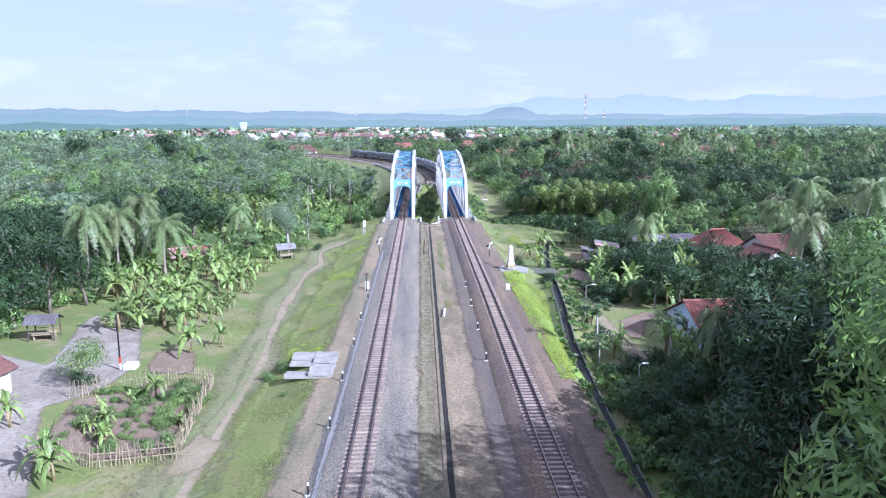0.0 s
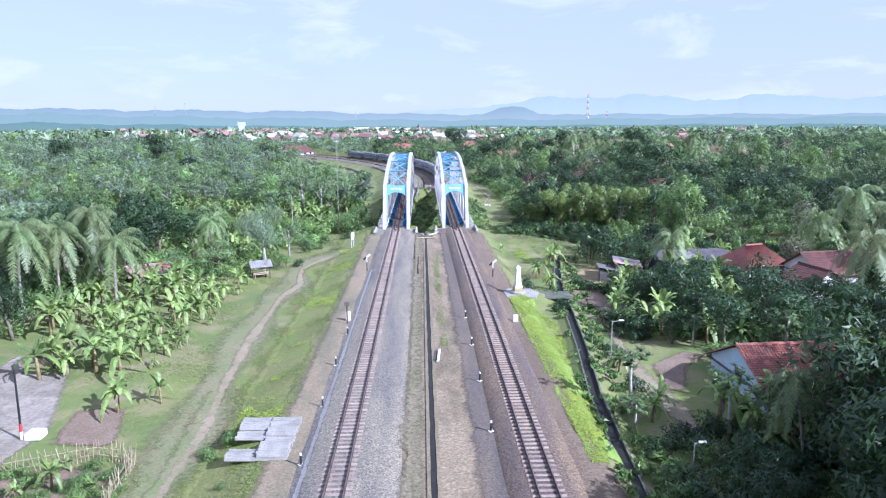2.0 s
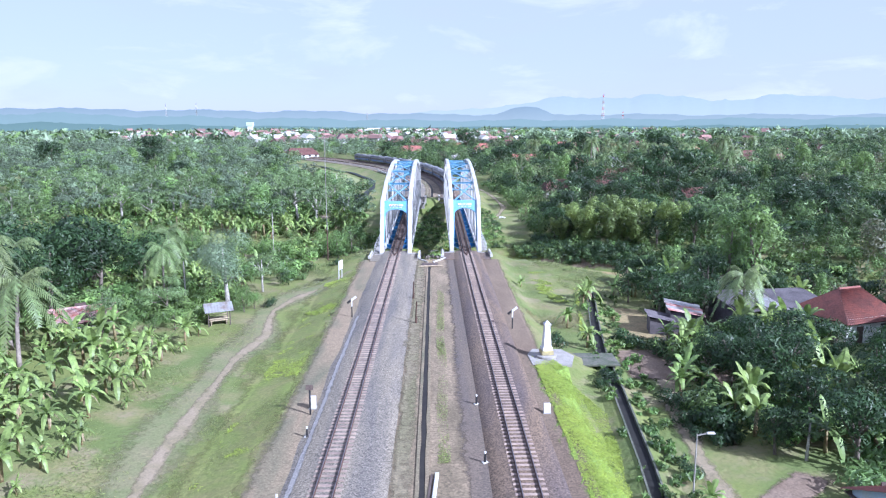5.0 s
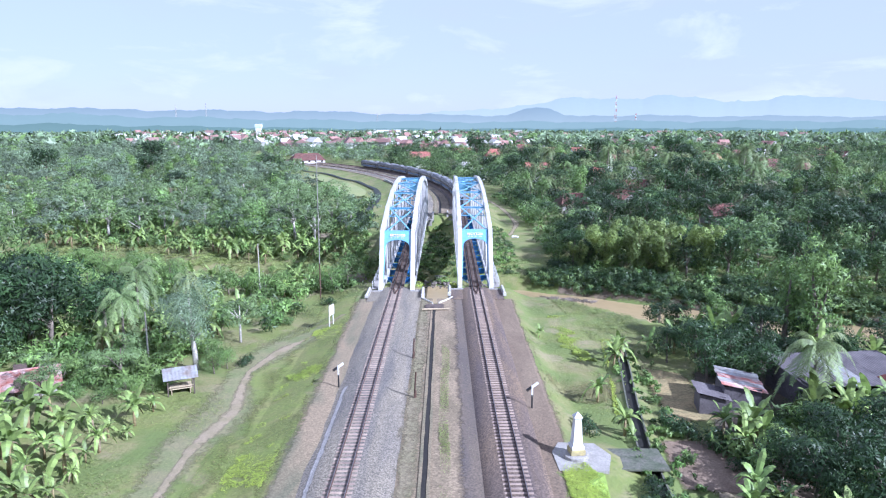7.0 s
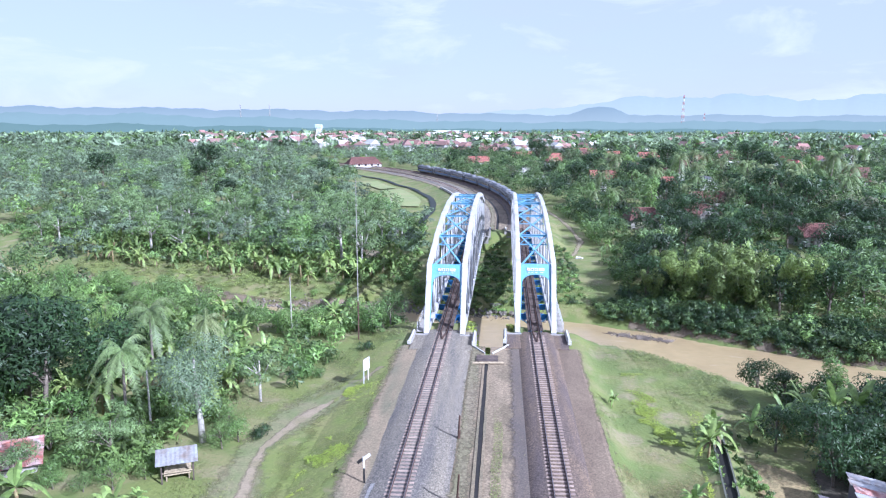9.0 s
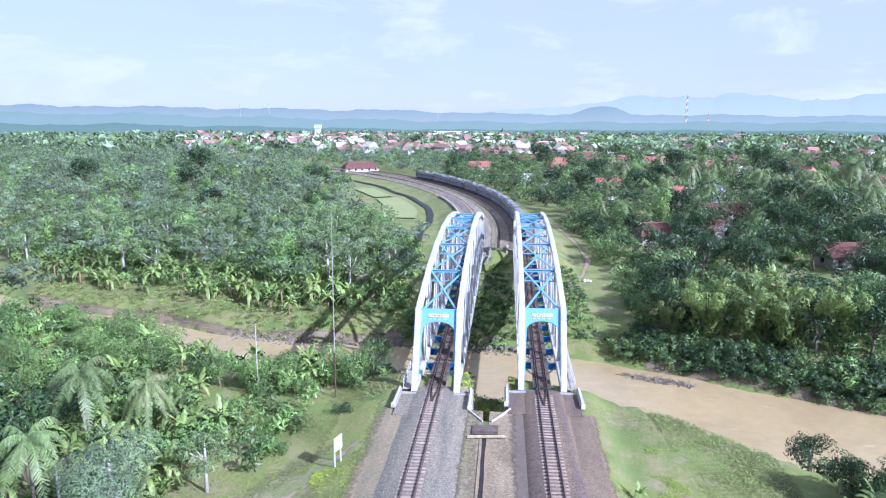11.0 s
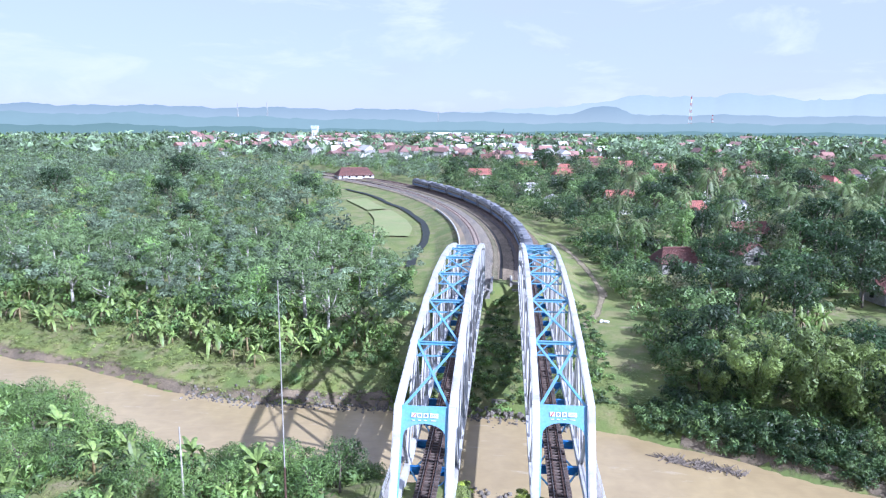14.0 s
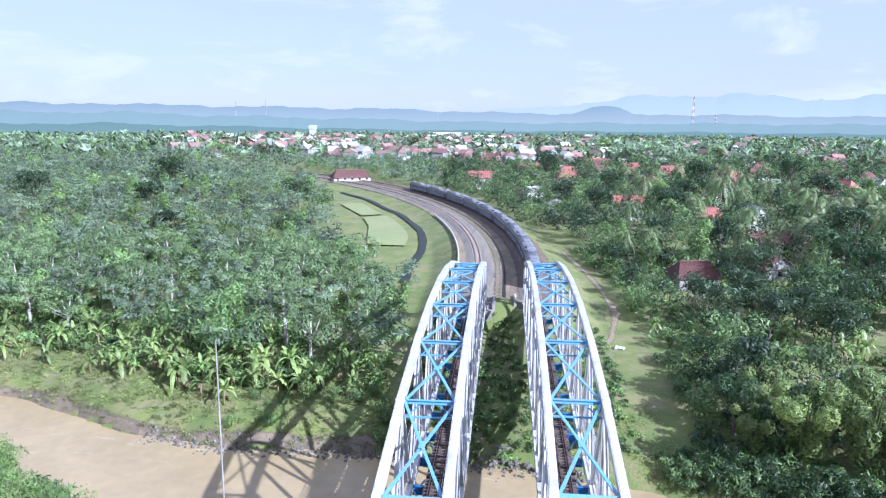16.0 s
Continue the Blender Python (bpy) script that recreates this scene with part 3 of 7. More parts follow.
for offset, label in ((LEFT, "ballasted railway track with rusty rails and concrete sleepers"), (RIGHT, "railway track on rust-stained ballast with concrete sleepers")):
    track = thing("railway_track", label, "railway track", "tracks", kind="structure")
    sway = offset > 0
    for side in (-0.568, 0.568):
        rail = part("rail", rail_shape(-230, 560, offset + side, WEB, sway), RAIL, track, "rust-brown steel rail", m=Matrix())
        part("rail_head", rail_shape(-230, 560, offset + side, HEAD, sway), RAIL_TOP, rail, "polished running surface")
    for k in range(300):
        s = -181 + 0.6 * k
        x, y, a = line(s, offset + (drift(s) if sway else 0))
        part("sleeper", SLEEPER_MESH, None, track, m=pose(x, y, 0, 0, 0, math.degrees(a) + random.uniform(-0.6, 0.6)))
    rest = Shape()
    for s in [-230 + 0.6 * k for k in range(81)] + [86 + 0.65 * k for k in range(420)]:
        x, y, a = line(s, offset + (drift(s) if sway else 0))
        rest.box((x, y, -0.26), (2.0, 0.25, 0.2), Matrix.Rotation(a, 4, "Z"))
    tagged(part("far_sleepers", rest, SLEEPER, track), kind="stuff")
    # guard rails between the running rails, drawn to a point before and behind the bridge
    for side in (-1, 1):
        g = Shape()
        x0 = offset + 0.02 * side
        for p, q in (((x0, -4.4, 0), (offset + 0.36 * side, -1.2, 0)), ((offset + 0.36 * side, -1.2, 0), (offset + 0.36 * side, 86.5, 0)), ((offset + 0.36 * side, 86.5, 0), (x0, 89.5, 0))):
            g.beam((p[0], p[1], -0.08), (q[0], q[1], -0.08), 0.07, 0.14)
        part("guard_rail", g, RAIL, track)

# trench drain between the tracks, with stone lips
drain = thing("drain_channel", "narrow dark open drain between the railway tracks", "drain", kind="structure")
# earth painted near black for the shade of a slot that isn't cut
SLOT_SHADE_SOIL = material("slot_shade_earth", (0.022, 0.019, 0.016), 0.9, 0, 0.3, 1, 0, 8)
part("drain_bottom", Shape().box((-0.3, -110.5, -0.673), (0.7, 199, 0.24)), SLOT_SHADE_SOIL, drain)
for x0, x1, mat in ((-0.74, -0.5, CESS), (-0.13, 0.12, CESS)):
    lip, steps = Shape(), list(np.arange(-210, -11, 1.5))
    jag = [random.uniform(-0.035, 0.035) for _ in steps]
    lip.add([(x, y, z) for y, j in zip(steps, jag) for x, z in ((x0 + (j if x0 > -0.3 else 0), -0.62), (x0 + (j if x0 > -0.3 else 0), -0.51), (x1 + (j if x0 < -0.3 else 0), -0.51), (x1 + (j if x0 < -0.3 else 0), -0.62))], [(4 * i + j, 4 * i + 4 + j, 4 * i + 5 + j, 4 * i + 1 + j) for i in range(len(steps) - 1) for j in range(3)])
    part("lip", lip, mat, drain)

# ---- bridges ----
UP_Y = [4.0, 15.0, 26.0, 37.0, 48.0, 59.0, 70.0, 81.0]
UP_Z = [7.7, 10.1, 11.6, 12.35, 12.35, 11.6, 10.1, 7.7]
LOW_Y = [0.0, 9.5, 20.5, 31.5, 42.5, 53.5, 64.5, 75.5, 85.0]
HALF = 2.35
SPAN = 85.0


def portal_plate(y0, z0, y1, z1, flip):
    """The blue portal frame between the two end posts, with its rounded opening, in the slope of the posts."""
    up = Vector((0, y1 - y0, z1 - z0))
    full = up.length
    up.normalize()
    across = Vector((1, 0, 0))
    out = up.cross(across) * 0.06
    half, leg, low, crown = HALF - 0.32, 0.24, 1.6, full - 1.3
    arc = [(math.cos(t) * (half - leg), crown - 1.0 + math.sin(t) * 1.0) for t in (math.pi * i / 10 for i in range(11))]
    inner = [(half - 0.1, low)] + arc + [(-half + 0.1, low)]
    n = len(inner)
    top = [(half, crown - 1.0)] + [(half - half * i / 4, full + 0.2) for i in range(9)] + [(-half, crown - 1.0)]
    outer = [(half, low)] + top + [(-half, low)]
    base = Vector((0, y0, z0))
    verts = []
    for sign in (-1, 1):
        for ring in (inner, outer):
            verts += [base + across * u + up * v + out * sign for u, v in ring]
    faces = []
    for i in range(n - 1):
        faces += [(i, i + 1, n + i + 1, n + i), (2 * n + i, 3 * n + i, 3 * n + i + 1, 2 * n + i + 1), (i, 2 * n + i, 2 * n + i + 1, i + 1), (n + i, n + i + 1, 3 * n + i + 1, 3 * n + i)]
    return Shape().add(verts, faces)


def lettering(body, size, mat, name):
    curve = bpy.data.curves.new(name, "FONT")
    curve.body, curve.size, curve.align_x, curve.align_y, curve.extrude = body, size, "CENTER", "CENTER", 0.004
    temp = bpy.data.objects.new(name, curve)
    scene.collection.objects.link(temp)
    me = bpy.data.meshes.new_from_object(temp.evaluated_get(bpy.context.evaluated_depsgraph_get()))
    bpy.data.objects.remove(temp)
    me.materials.clear()
    me.materials.append(mat)
    return me


MARK_BLUE = material("faded_blue_print", (0.16, 0.27, 0.42), 0.6)


def truss_bridge(x0, y0):
    b = thing("truss_bridge", "white steel arched truss bridge with sky-blue bracing over the river", "bridge", "railway bridges", Matrix.Translation((x0, y0, 0)))
    base = -0.35
    for side in (-1, 1):
        x = side * HALF
        part("bottom_chord", Shape().beam((x, 0, base - 0.25), (x, SPAN, base - 0.25), 0.5, 0.8), WHITE_STEEL, b)
        nodes = [(x, 0, base)] + [(x, y, z) for y, z in zip(UP_Y, UP_Z)] + [(x, SPAN, base)]
        for i in range(len(nodes) - 1):
            end = i in (0, len(nodes) - 2)
            p, q = Vector(nodes[i]), Vector(nodes[i + 1])
            d = (q - p).normalized() * 0.18
            sh = Shape().beam(p - d, q + d, 0.66, 0.66)
            # cover plates and rivet strips along the edges
            n = (q - p).cross(Vector((1, 0, 0))).normalized() * 0.345
            if n.z < 0:
                n = -n
            sh.beam(p + n + d, q + n - d, 0.5, 0.035, n)
            part("end_post" if end else "top_chord", sh, WHITE_STEEL, b)
        for y, z in zip(UP_Y[1:-1], UP_Z[1:-1]):
            sh = Shape()
            for e in (-0.13, 0.13):
                sh.beam((x + e, y, base), (x + e, y, z - 0.2), 0.05, 0.34, (0, 1, 0))
            sh.beam((x, y, base), (x, y, z - 0.2), 0.22, 0.05, (0, 1, 0))
            part("vertical", sh, WHITE_STEEL, b)
            part("gusset_plate", Shape().box((x + side * 0.35, y, z - 0.25), (0.04, 1.5, 1.0)), WHITE_STEEL, b)
        for i in range(8):
            for k in (i, i + 1):
                p, q = (x, LOW_Y[k], base), (x, UP_Y[i], UP_Z[i] - 0.25)
                if abs(p[1] - q[1]) < 4.2 and k in (0, 8):
                    continue
                sh = Shape()
                for e in (-0.15, 0.15):
                    sh.beam((p[0] + e, p[1], p[2]), (q[0] + e, q[1], q[2]), 0.06, 0.36)
                sh.beam(p, q, 0.26, 0.06)
                part("diagonal", sh, WHITE_STEEL, b)
    for i, (y, z) in enumerate(zip(UP_Y, UP_Z)):
        if 0 < i < 7:
            sh = Shape().beam((-HALF + 0.3, y, z - 0.02), (HALF - 0.3, y, z - 0.02), 0.3, 0.05).beam((-HALF + 0.3, y, z - 0.3), (HALF - 0.3, y, z - 0.3), 0.3, 0.05).beam((-HALF + 0.3, y, z - 0.16), (HALF - 0.3, y, z - 0.16), 0.05, 0.26)
            part("strut", sh, BLUE_STEEL, b)
            sway = Shape()
            for e in (-1, 1):
                sway.beam((e * (HALF - 0.3), y, z - 1.5), (e * 0.7, y, z - 0.35), 0.12, 0.12)
            sway.beam((-HALF + 0.2, y, z - 1.5), (HALF - 0.2, y, z - 1.5), 0.14, 0.14)
            part("sway_brace", sway, BLUE_STEEL, b)
        if i < 7:
            z2, y2 = UP_Z[i + 1], UP_Y[i + 1]
            for e in (-1, 1):
                drop = 0.05 + 0.1 * (e > 0)
                part("brace", Shape().beam((-e * (HALF - 0.3), y + 0.15, z - drop), (e * (HALF - 0.3), y2 - 0.15, z2 - drop), 0.24, 0.1), BLUE_STEEL, b)
            part("joint_plate", Shape().box((0, (y + y2) / 2, (z + z2) / 2 - 0.02), (0.5, 0.7, 0.02), Matrix.Rotation(math.atan2(z2 - z, y2 - y), 4, "X")), BLUE_STEEL, b)
    for y0p, y1p, flip in ((0.0, UP_Y[0], 1), (SPAN, UP_Y[-1], -1)):
        portal = part("portal", portal_plate(y0p, base, y1p, UP_Z[0], flip), BLUE_STEEL, b)
    # small plates with marks on the front of the near portal
    slope = math.degrees(math.atan2(UP_Z[0] - base, UP_Y[0]))
    front = pose(0, UP_Y[0] - 0.36, UP_Z[0] - 0.5, slope, 0, 0)
    for k, x in enumerate((-0.95, -0.45, 0.08, 0.78)):
        w = 0.72 if k == 3 else 0.42
        plate = part("sign_plate", Shape().box((x, 0, 0.03), (w, 0.38, 0.03)), WHITE, portal0(b), "small white plate with a mark")
        plate.matrix_basis = front
        mark = Shape()
        if k == 0:
            mark.beam((x - 0.1, -0.17, 0.055), (x + 0.12, 0.17, 0.055), 0.09, 0.02)
        elif k < 3:
            mark.turned([(0.135, 0.045), (0.135, 0.06), (0.1, 0.06), (0.1, 0.045)], 12, (x, 0, 0))
        if k < 3:
            part("mark", mark, RED if k == 0 else MARK_BLUE, plate)
        else:
            part("mark", lettering("SBSN", 0.24, DEEP_BLUE, "mark"), None, plate, m=Matrix.Translation((x, 0.0, 0.05)))
        part("caption_bar", Shape().box((x, -0.42, 0.03), (w * 0.6, 0.07, 0.02)), WHITE, portal0(b), m=front)
    for y in LOW_Y + UP_Y[1:-1]:
        sh = Shape().box((0, y, base - 0.62), (2 * HALF - 0.4, 0.06, 0.8)).box((0, y, base - 0.24), (2 * HALF - 0.4, 0.34, 0.05)).box((0, y, base - 1.02), (2 * HALF - 0.4, 0.34, 0.05))
        part("floor_beam", sh, DEEP_BLUE, b)
    for x in (-0.75, 0.75):
        part("stringer", Shape().box((x, SPAN / 2, base - 0.42), (0.25, SPAN - 0.5, 0.6)), DEEP_BLUE, b)
    low = LOW_Y[0:9]
    for i in range(8):
        for e in (-1, 1):
            part("bottom_brace", Shape().beam((-e * 2.0, low[i], base - 0.8), (e * 2.0, low[i + 1], base - 0.8 - 0.02 * e), 0.16, 0.1), BLUE_STEEL, b)
    for k in range(140):
        part("bridge_sleeper", TIMBER_MESH, None, b, m=pose(0, 0.4 + 0.605 * k, 0.12 - 0.06, 0, 0, random.uniform(-0.8, 0.8)))
    out = -1 if x0 < 0 else 1
    walk_x = out * (HALF + 0.85)
    part("walkway", Shape().box((walk_x, SPAN / 2, base + 0.05), (0.85, SPAN, 0.06)), CONCRETE, b, "grey plate walkway outside the truss")
    for k in range(29):
        part("railing_post", Shape().beam((walk_x + out * 0.4, 0.2 + 3.02 * k, base), (walk_x + out * 0.4, 0.2 + 3.02 * k, base + 1.15), 0.06, 0.06), WHITE_STEEL, b)
    for z in (0.45, 0.8, 1.12):
        part("handrail", Shape().beam((walk_x + out * 0.4, 0, base + z), (walk_x + out * 0.4, SPAN, base + z), 0.05, 0.05), WHITE_STEEL, b)
    return b


def portal0(b):
    return next(o for o in b.children if o.name.startswith("portal"))


truss_bridge(LEFT, -0.9)
truss_bridge(RIGHT, 0.5)


def abutment(x0, y0, way):
    """A concrete bridge seat with a back wall and splayed wing walls. way: 1 where the bridge lies ahead, -1 behind."""
    a = thing("abutment", "weathered concrete bridge abutment with bearing seat", "abutment", "abutments", pose(x0, y0, 0, 0, 0, 0 if way > 0 else 180), kind="structure")
    part("seat", Shape().box((0, -0.6, -6.3), (7.4, 3.4, 9.6), None, 0.05), CONCRETE, a)
    part("back_wall", Shape().box((0, -0.75, -0.98), (7.6, 0.5, 1.2)), CONCRETE, a)
    for side in (-1, 1):
        part("wing_wall", Shape().box((side * 3.95, -2.2, -3.2), (0.5, 4.4, 6.2)), CONCRETE, a)
        part("parapet", Shape().box((side * 3.95, -2.2, -0.1), (0.22, 4.4, 0.3), None, 0.03), PALE_CONCRETE, a, "whitish concrete kerb wall")
        part("end_block", Shape().box((side * 4.0, -4.65, -0.25), (0.42, 0.42, 0.5), None, 0.04), PALE_CONCRETE, a)
        part("bearing", Shape().box((side * HALF, 0.55, -1.2), (0.7, 0.7, 0.5)), DARK_STEEL, a)
    return a


abutment(LEFT, -0.9, 1)
abutment(RIGHT, 0.5, 1)
abutment(LEFT, 84.2, -1)
abutment(RIGHT, 85.6, -1)

for x, y, mat, label in ((LEFT, -4.4, GRAVEL, "grey ballast filling the bridge approach between its kerbs"), (RIGHT, -3.0, RUSTY_GRAVEL, "brown ballast filling the bridge approach between its kerbs")):
    fill = Shape().box((x, y, -0.62), (7.66, 5.9, 0.3), None, 0.05)
    setting("ballast", fill, mat, label, "ballast")

# splash apron between the near abutments, with its two sloping kerbs and a plank cover
for p, q in (((-2.3, -5.4), (-0.6, -8.2)), ((2.2, -5.0), (0.3, -8.2))):
    kerb = Shape().beam((*p, -0.5), (*q, -0.58), 0.13, 0.3)
    tagged(new("kerb", kerb.mesh("kerb", PALE_CONCRETE)), "short pale concrete kerb beside the drain outlet", "kerb", kind="structure")
cover = thing("drain_cover", "old weathered timber planks laid across the drain", "drain cover")
for k in range(6):
    part("plank", Shape().box((-0.25 + 0.03 * random.uniform(-1, 1), -9.4 - 0.36 * k, -0.42), (2.5, 0.32, 0.07)), TIMBER, cover)
for k in range(2):
    part("pole", Shape().tube([(-1.9, -11.9 - 0.3 * k, -0.4), (1.7, -11.6 - 0.25 * k, -0.38)], [0.08, 0.07], 6), BAMBOO_WOOD, cover)

# ---- the train ----


def carriage_body(length):
    half, out = 1.45, []
    out = [(-half, 0.75), (half, 0.75), (half, 1.0), (half + 0.02, 2.5), (half - 0.02, 2.95)]
    out += [(math.cos(t) * (half - 0.05), 2.98 + math.sin(t) * 0.68) for t in (math.pi * i / 10 for i in range(1, 10))]
    out += [(-half + 0.02, 2.95), (-half - 0.02, 2.5), (-half, 1.0)]
    return out


def carriage(m):
    n = 20.0
    c = thing("railway_carriage", "dull silver-grey passenger railway carriage with a grey roof", "railway carriage", "train", m)
    out = carriage_body(n)
    part("body", Shape().prism(out[:5] + [(1.3, 3.05), (-1.3, 3.05)] + out[-3:], 0, n), CARRIAGE, c)
    top = [(x * 1.01, z + 0.015) for x, z in out[4:-2]]
    part("roof", Shape().prism(top, -0.06, n + 0.06), CARRIAGE_ROOF, c, "grey ribbed carriage roof", True)
    for y in (0.8, 2.4, 10.0, 17.6):
        part("roof_unit", Shape().box((0, y + 0.5, 3.72), (1.5, 1.8 if y != 10 else 2.6, 0.26), None, 0.06), CARRIAGE, c, "grey air conditioning unit")
    for side in (-1, 1):
        for k in range(10):
            part("window", Shape().box((side * 1.465, 2.6 + 1.64 * k, 2.15), (0.03, 1.2, 0.75)), GLASS, c, "dark tinted window")
        for y in (0.9, n - 0.9):
            part("door", Shape().box((side * 1.47, y, 1.85), (0.03, 0.8, 1.95)), DARK_STEEL, c)
        part("stripe", Shape().box((side * 1.46, n / 2, 1.35), (0.02, n - 2.6, 0.3)), DEEP_BLUE, c, "dark blue stripe")
    for y, e in ((-0.12, -1), (n + 0.12, 1)):
        gang = part("gangway", Shape().box((0, y, 1.95), (1.15, 0.3, 2.3), None, 0.05), BLACK, c, "black rubber gangway frame")
        part("gangway_door", Shape().box((0, y + e * 0.16, 1.95), (0.8, 0.03, 2.0)), DARK_STEEL, gang)
        part("buffer_beam", Shape().box((0, y, 0.85), (2.5, 0.22, 0.32)), DARK_STEEL, c)
        for x in (-1.1, 1.1):
            part("buffer", Shape().box((x, y + e * 0.1, 0.8), (0.3, 0.35, 0.25)), BLACK, c)
            part("tail_lamp", Shape().box((x, y - e * 0.03, 1.3), (0.16, 0.2, 0.4)), WHITE, c, "white lamp housing")
    for y in (3.0, n - 3.0):
        bogie = part("bogie", Shape().box((0, y, 0.55), (2.0, 2.9, 0.35)).box((0.95, y, 0.5), (0.16, 3.0, 0.3)).box((-0.95, y, 0.5), (0.16, 3.0, 0.3)), BLACK, c)
        for w in (-1.1, 1.1):
            part("wheelset", Shape().tube([(-0.62, y + w, 0.43), (-0.5, y + w, 0.43)], [0.43, 0.43], 14).tube([(0.5, y + w, 0.43), (0.62, y + w, 0.43)], [0.43, 0.43], 14).tube([(-0.5, y + w, 0.43), (0.5, y + w, 0.43)], [0.09, 0.09], 8), DARK_STEEL, bogie)
    part("underframe", Shape().box((0, n / 2, 0.6), (2.2, 7.0, 0.5), None, 0.04), DARK_STEEL, c)
    return c


first = None
for k in range(9):
    s = 97.0 + 20.9 * k
    x, y, a = line(s + 0.2, RIGHT)
    x2, y2, _ = line(s + 20.2, RIGHT)
    m = pose(x, y, 0.0, 0, 0, math.degrees(math.atan2(-(x2 - x), y2 - y)))
    if first is None:
        first = carriage(m)
    else:
        copy_thing(first, m)

# ---- distant hills ----
def hills(name, label, distance, tops, colour, seed, pale, foot=0):
    """A ridge far behind everything, glowing in a painted haze colour. tops: rows of (degrees to the right, metres
    above the plain).
    """
    rng = np.random.default_rng(seed)
    m = bpy.data.materials.new(name)
    m.use_nodes = True
    n, l = m.node_tree.nodes, m.node_tree.links
    shader = n["Principled BSDF"]
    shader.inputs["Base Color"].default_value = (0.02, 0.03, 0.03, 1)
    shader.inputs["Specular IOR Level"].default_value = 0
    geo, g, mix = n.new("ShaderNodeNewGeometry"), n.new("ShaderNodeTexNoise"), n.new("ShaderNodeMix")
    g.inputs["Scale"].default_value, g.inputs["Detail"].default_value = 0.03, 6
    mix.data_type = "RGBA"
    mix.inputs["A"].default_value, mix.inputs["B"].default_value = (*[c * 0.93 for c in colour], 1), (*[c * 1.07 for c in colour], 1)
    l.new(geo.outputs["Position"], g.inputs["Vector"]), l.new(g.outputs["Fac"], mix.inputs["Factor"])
    # haze painted into the emission: paler towards the foot of the ridge
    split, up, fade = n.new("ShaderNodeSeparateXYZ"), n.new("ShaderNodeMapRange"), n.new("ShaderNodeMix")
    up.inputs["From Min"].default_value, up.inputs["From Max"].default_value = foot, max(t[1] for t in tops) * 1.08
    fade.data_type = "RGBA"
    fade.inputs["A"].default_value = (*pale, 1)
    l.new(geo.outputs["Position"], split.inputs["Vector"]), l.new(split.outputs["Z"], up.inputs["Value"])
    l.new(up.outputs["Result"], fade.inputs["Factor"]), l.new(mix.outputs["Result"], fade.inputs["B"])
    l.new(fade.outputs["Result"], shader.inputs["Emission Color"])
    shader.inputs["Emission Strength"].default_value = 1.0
    sh, verts = Shape(), []
    angles = np.arange(-46, 42.01, 0.25)
    for a in angles:
        top = np.interp(a, [t[0] for t in tops], [t[1] for t in tops])
        top *= 1 + 0.06 * math.sin(a * 0.73 + seed) + 0.035 * math.sin(a * 1.9 + 2 * seed + math.sin(a * 0.31)) + 0.015 * math.sin(a * 4.3 + seed) + 0.012 * rng.normal()
        x, y = distance * math.sin(radians(a)), distance * math.cos(radians(a)) - 60
        verts += [(x, y, -8), (x * 1.03, y * 1.03, top * 0.6), (x * 1.08, y * 1.08, top)]
    k = len(angles)
    sh.add(verts, [(3 * i + j, 3 * i + 3 + j, 3 * i + 4 + j, 3 * i + 1 + j) for i in range(k - 1) for j in (0, 1)])
    return setting(name, sh, m, label, "hills", True)


# each ridge's two colours hold its haze; none is lit by the sun
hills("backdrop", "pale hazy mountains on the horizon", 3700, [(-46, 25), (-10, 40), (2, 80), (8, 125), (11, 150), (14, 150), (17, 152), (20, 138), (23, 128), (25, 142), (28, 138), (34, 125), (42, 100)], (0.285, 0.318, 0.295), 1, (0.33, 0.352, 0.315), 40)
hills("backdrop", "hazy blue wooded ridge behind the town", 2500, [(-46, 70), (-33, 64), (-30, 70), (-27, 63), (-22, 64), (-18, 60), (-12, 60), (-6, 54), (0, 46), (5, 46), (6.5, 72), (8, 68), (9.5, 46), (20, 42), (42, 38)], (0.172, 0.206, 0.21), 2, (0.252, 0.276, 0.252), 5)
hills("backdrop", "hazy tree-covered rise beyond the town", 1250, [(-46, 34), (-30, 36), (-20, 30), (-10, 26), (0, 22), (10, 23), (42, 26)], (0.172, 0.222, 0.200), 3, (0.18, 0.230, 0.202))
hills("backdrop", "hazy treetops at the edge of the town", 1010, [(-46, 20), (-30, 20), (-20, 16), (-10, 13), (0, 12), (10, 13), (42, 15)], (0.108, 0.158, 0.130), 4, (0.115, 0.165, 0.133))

# ---- plants ----


def unit(v):
    return v / np.maximum(np.linalg.norm(v, axis=-1, keepdims=True), 1e-6)


def leaf_quads(rng, centre, normal, size, width=0.55):
    """A pointed, folded leaf or spray of leaves at each centre."""
    t = unit(np.cross(normal, rng.normal(size=centre.shape)))
    b = np.cross(normal, t)
    size = np.asarray(size)[:, None]
    fold = normal * size * 0.10
    v = np.stack([centre - t * size * 0.5, centre - b * size * width * 0.5 - fold, centre + t * size * 0.5 - fold, centre + b * size * width * 0.5 - fold], 1)
    return v.reshape(-1, 3), np.arange(len(centre) * 4).reshape(-1, 4)


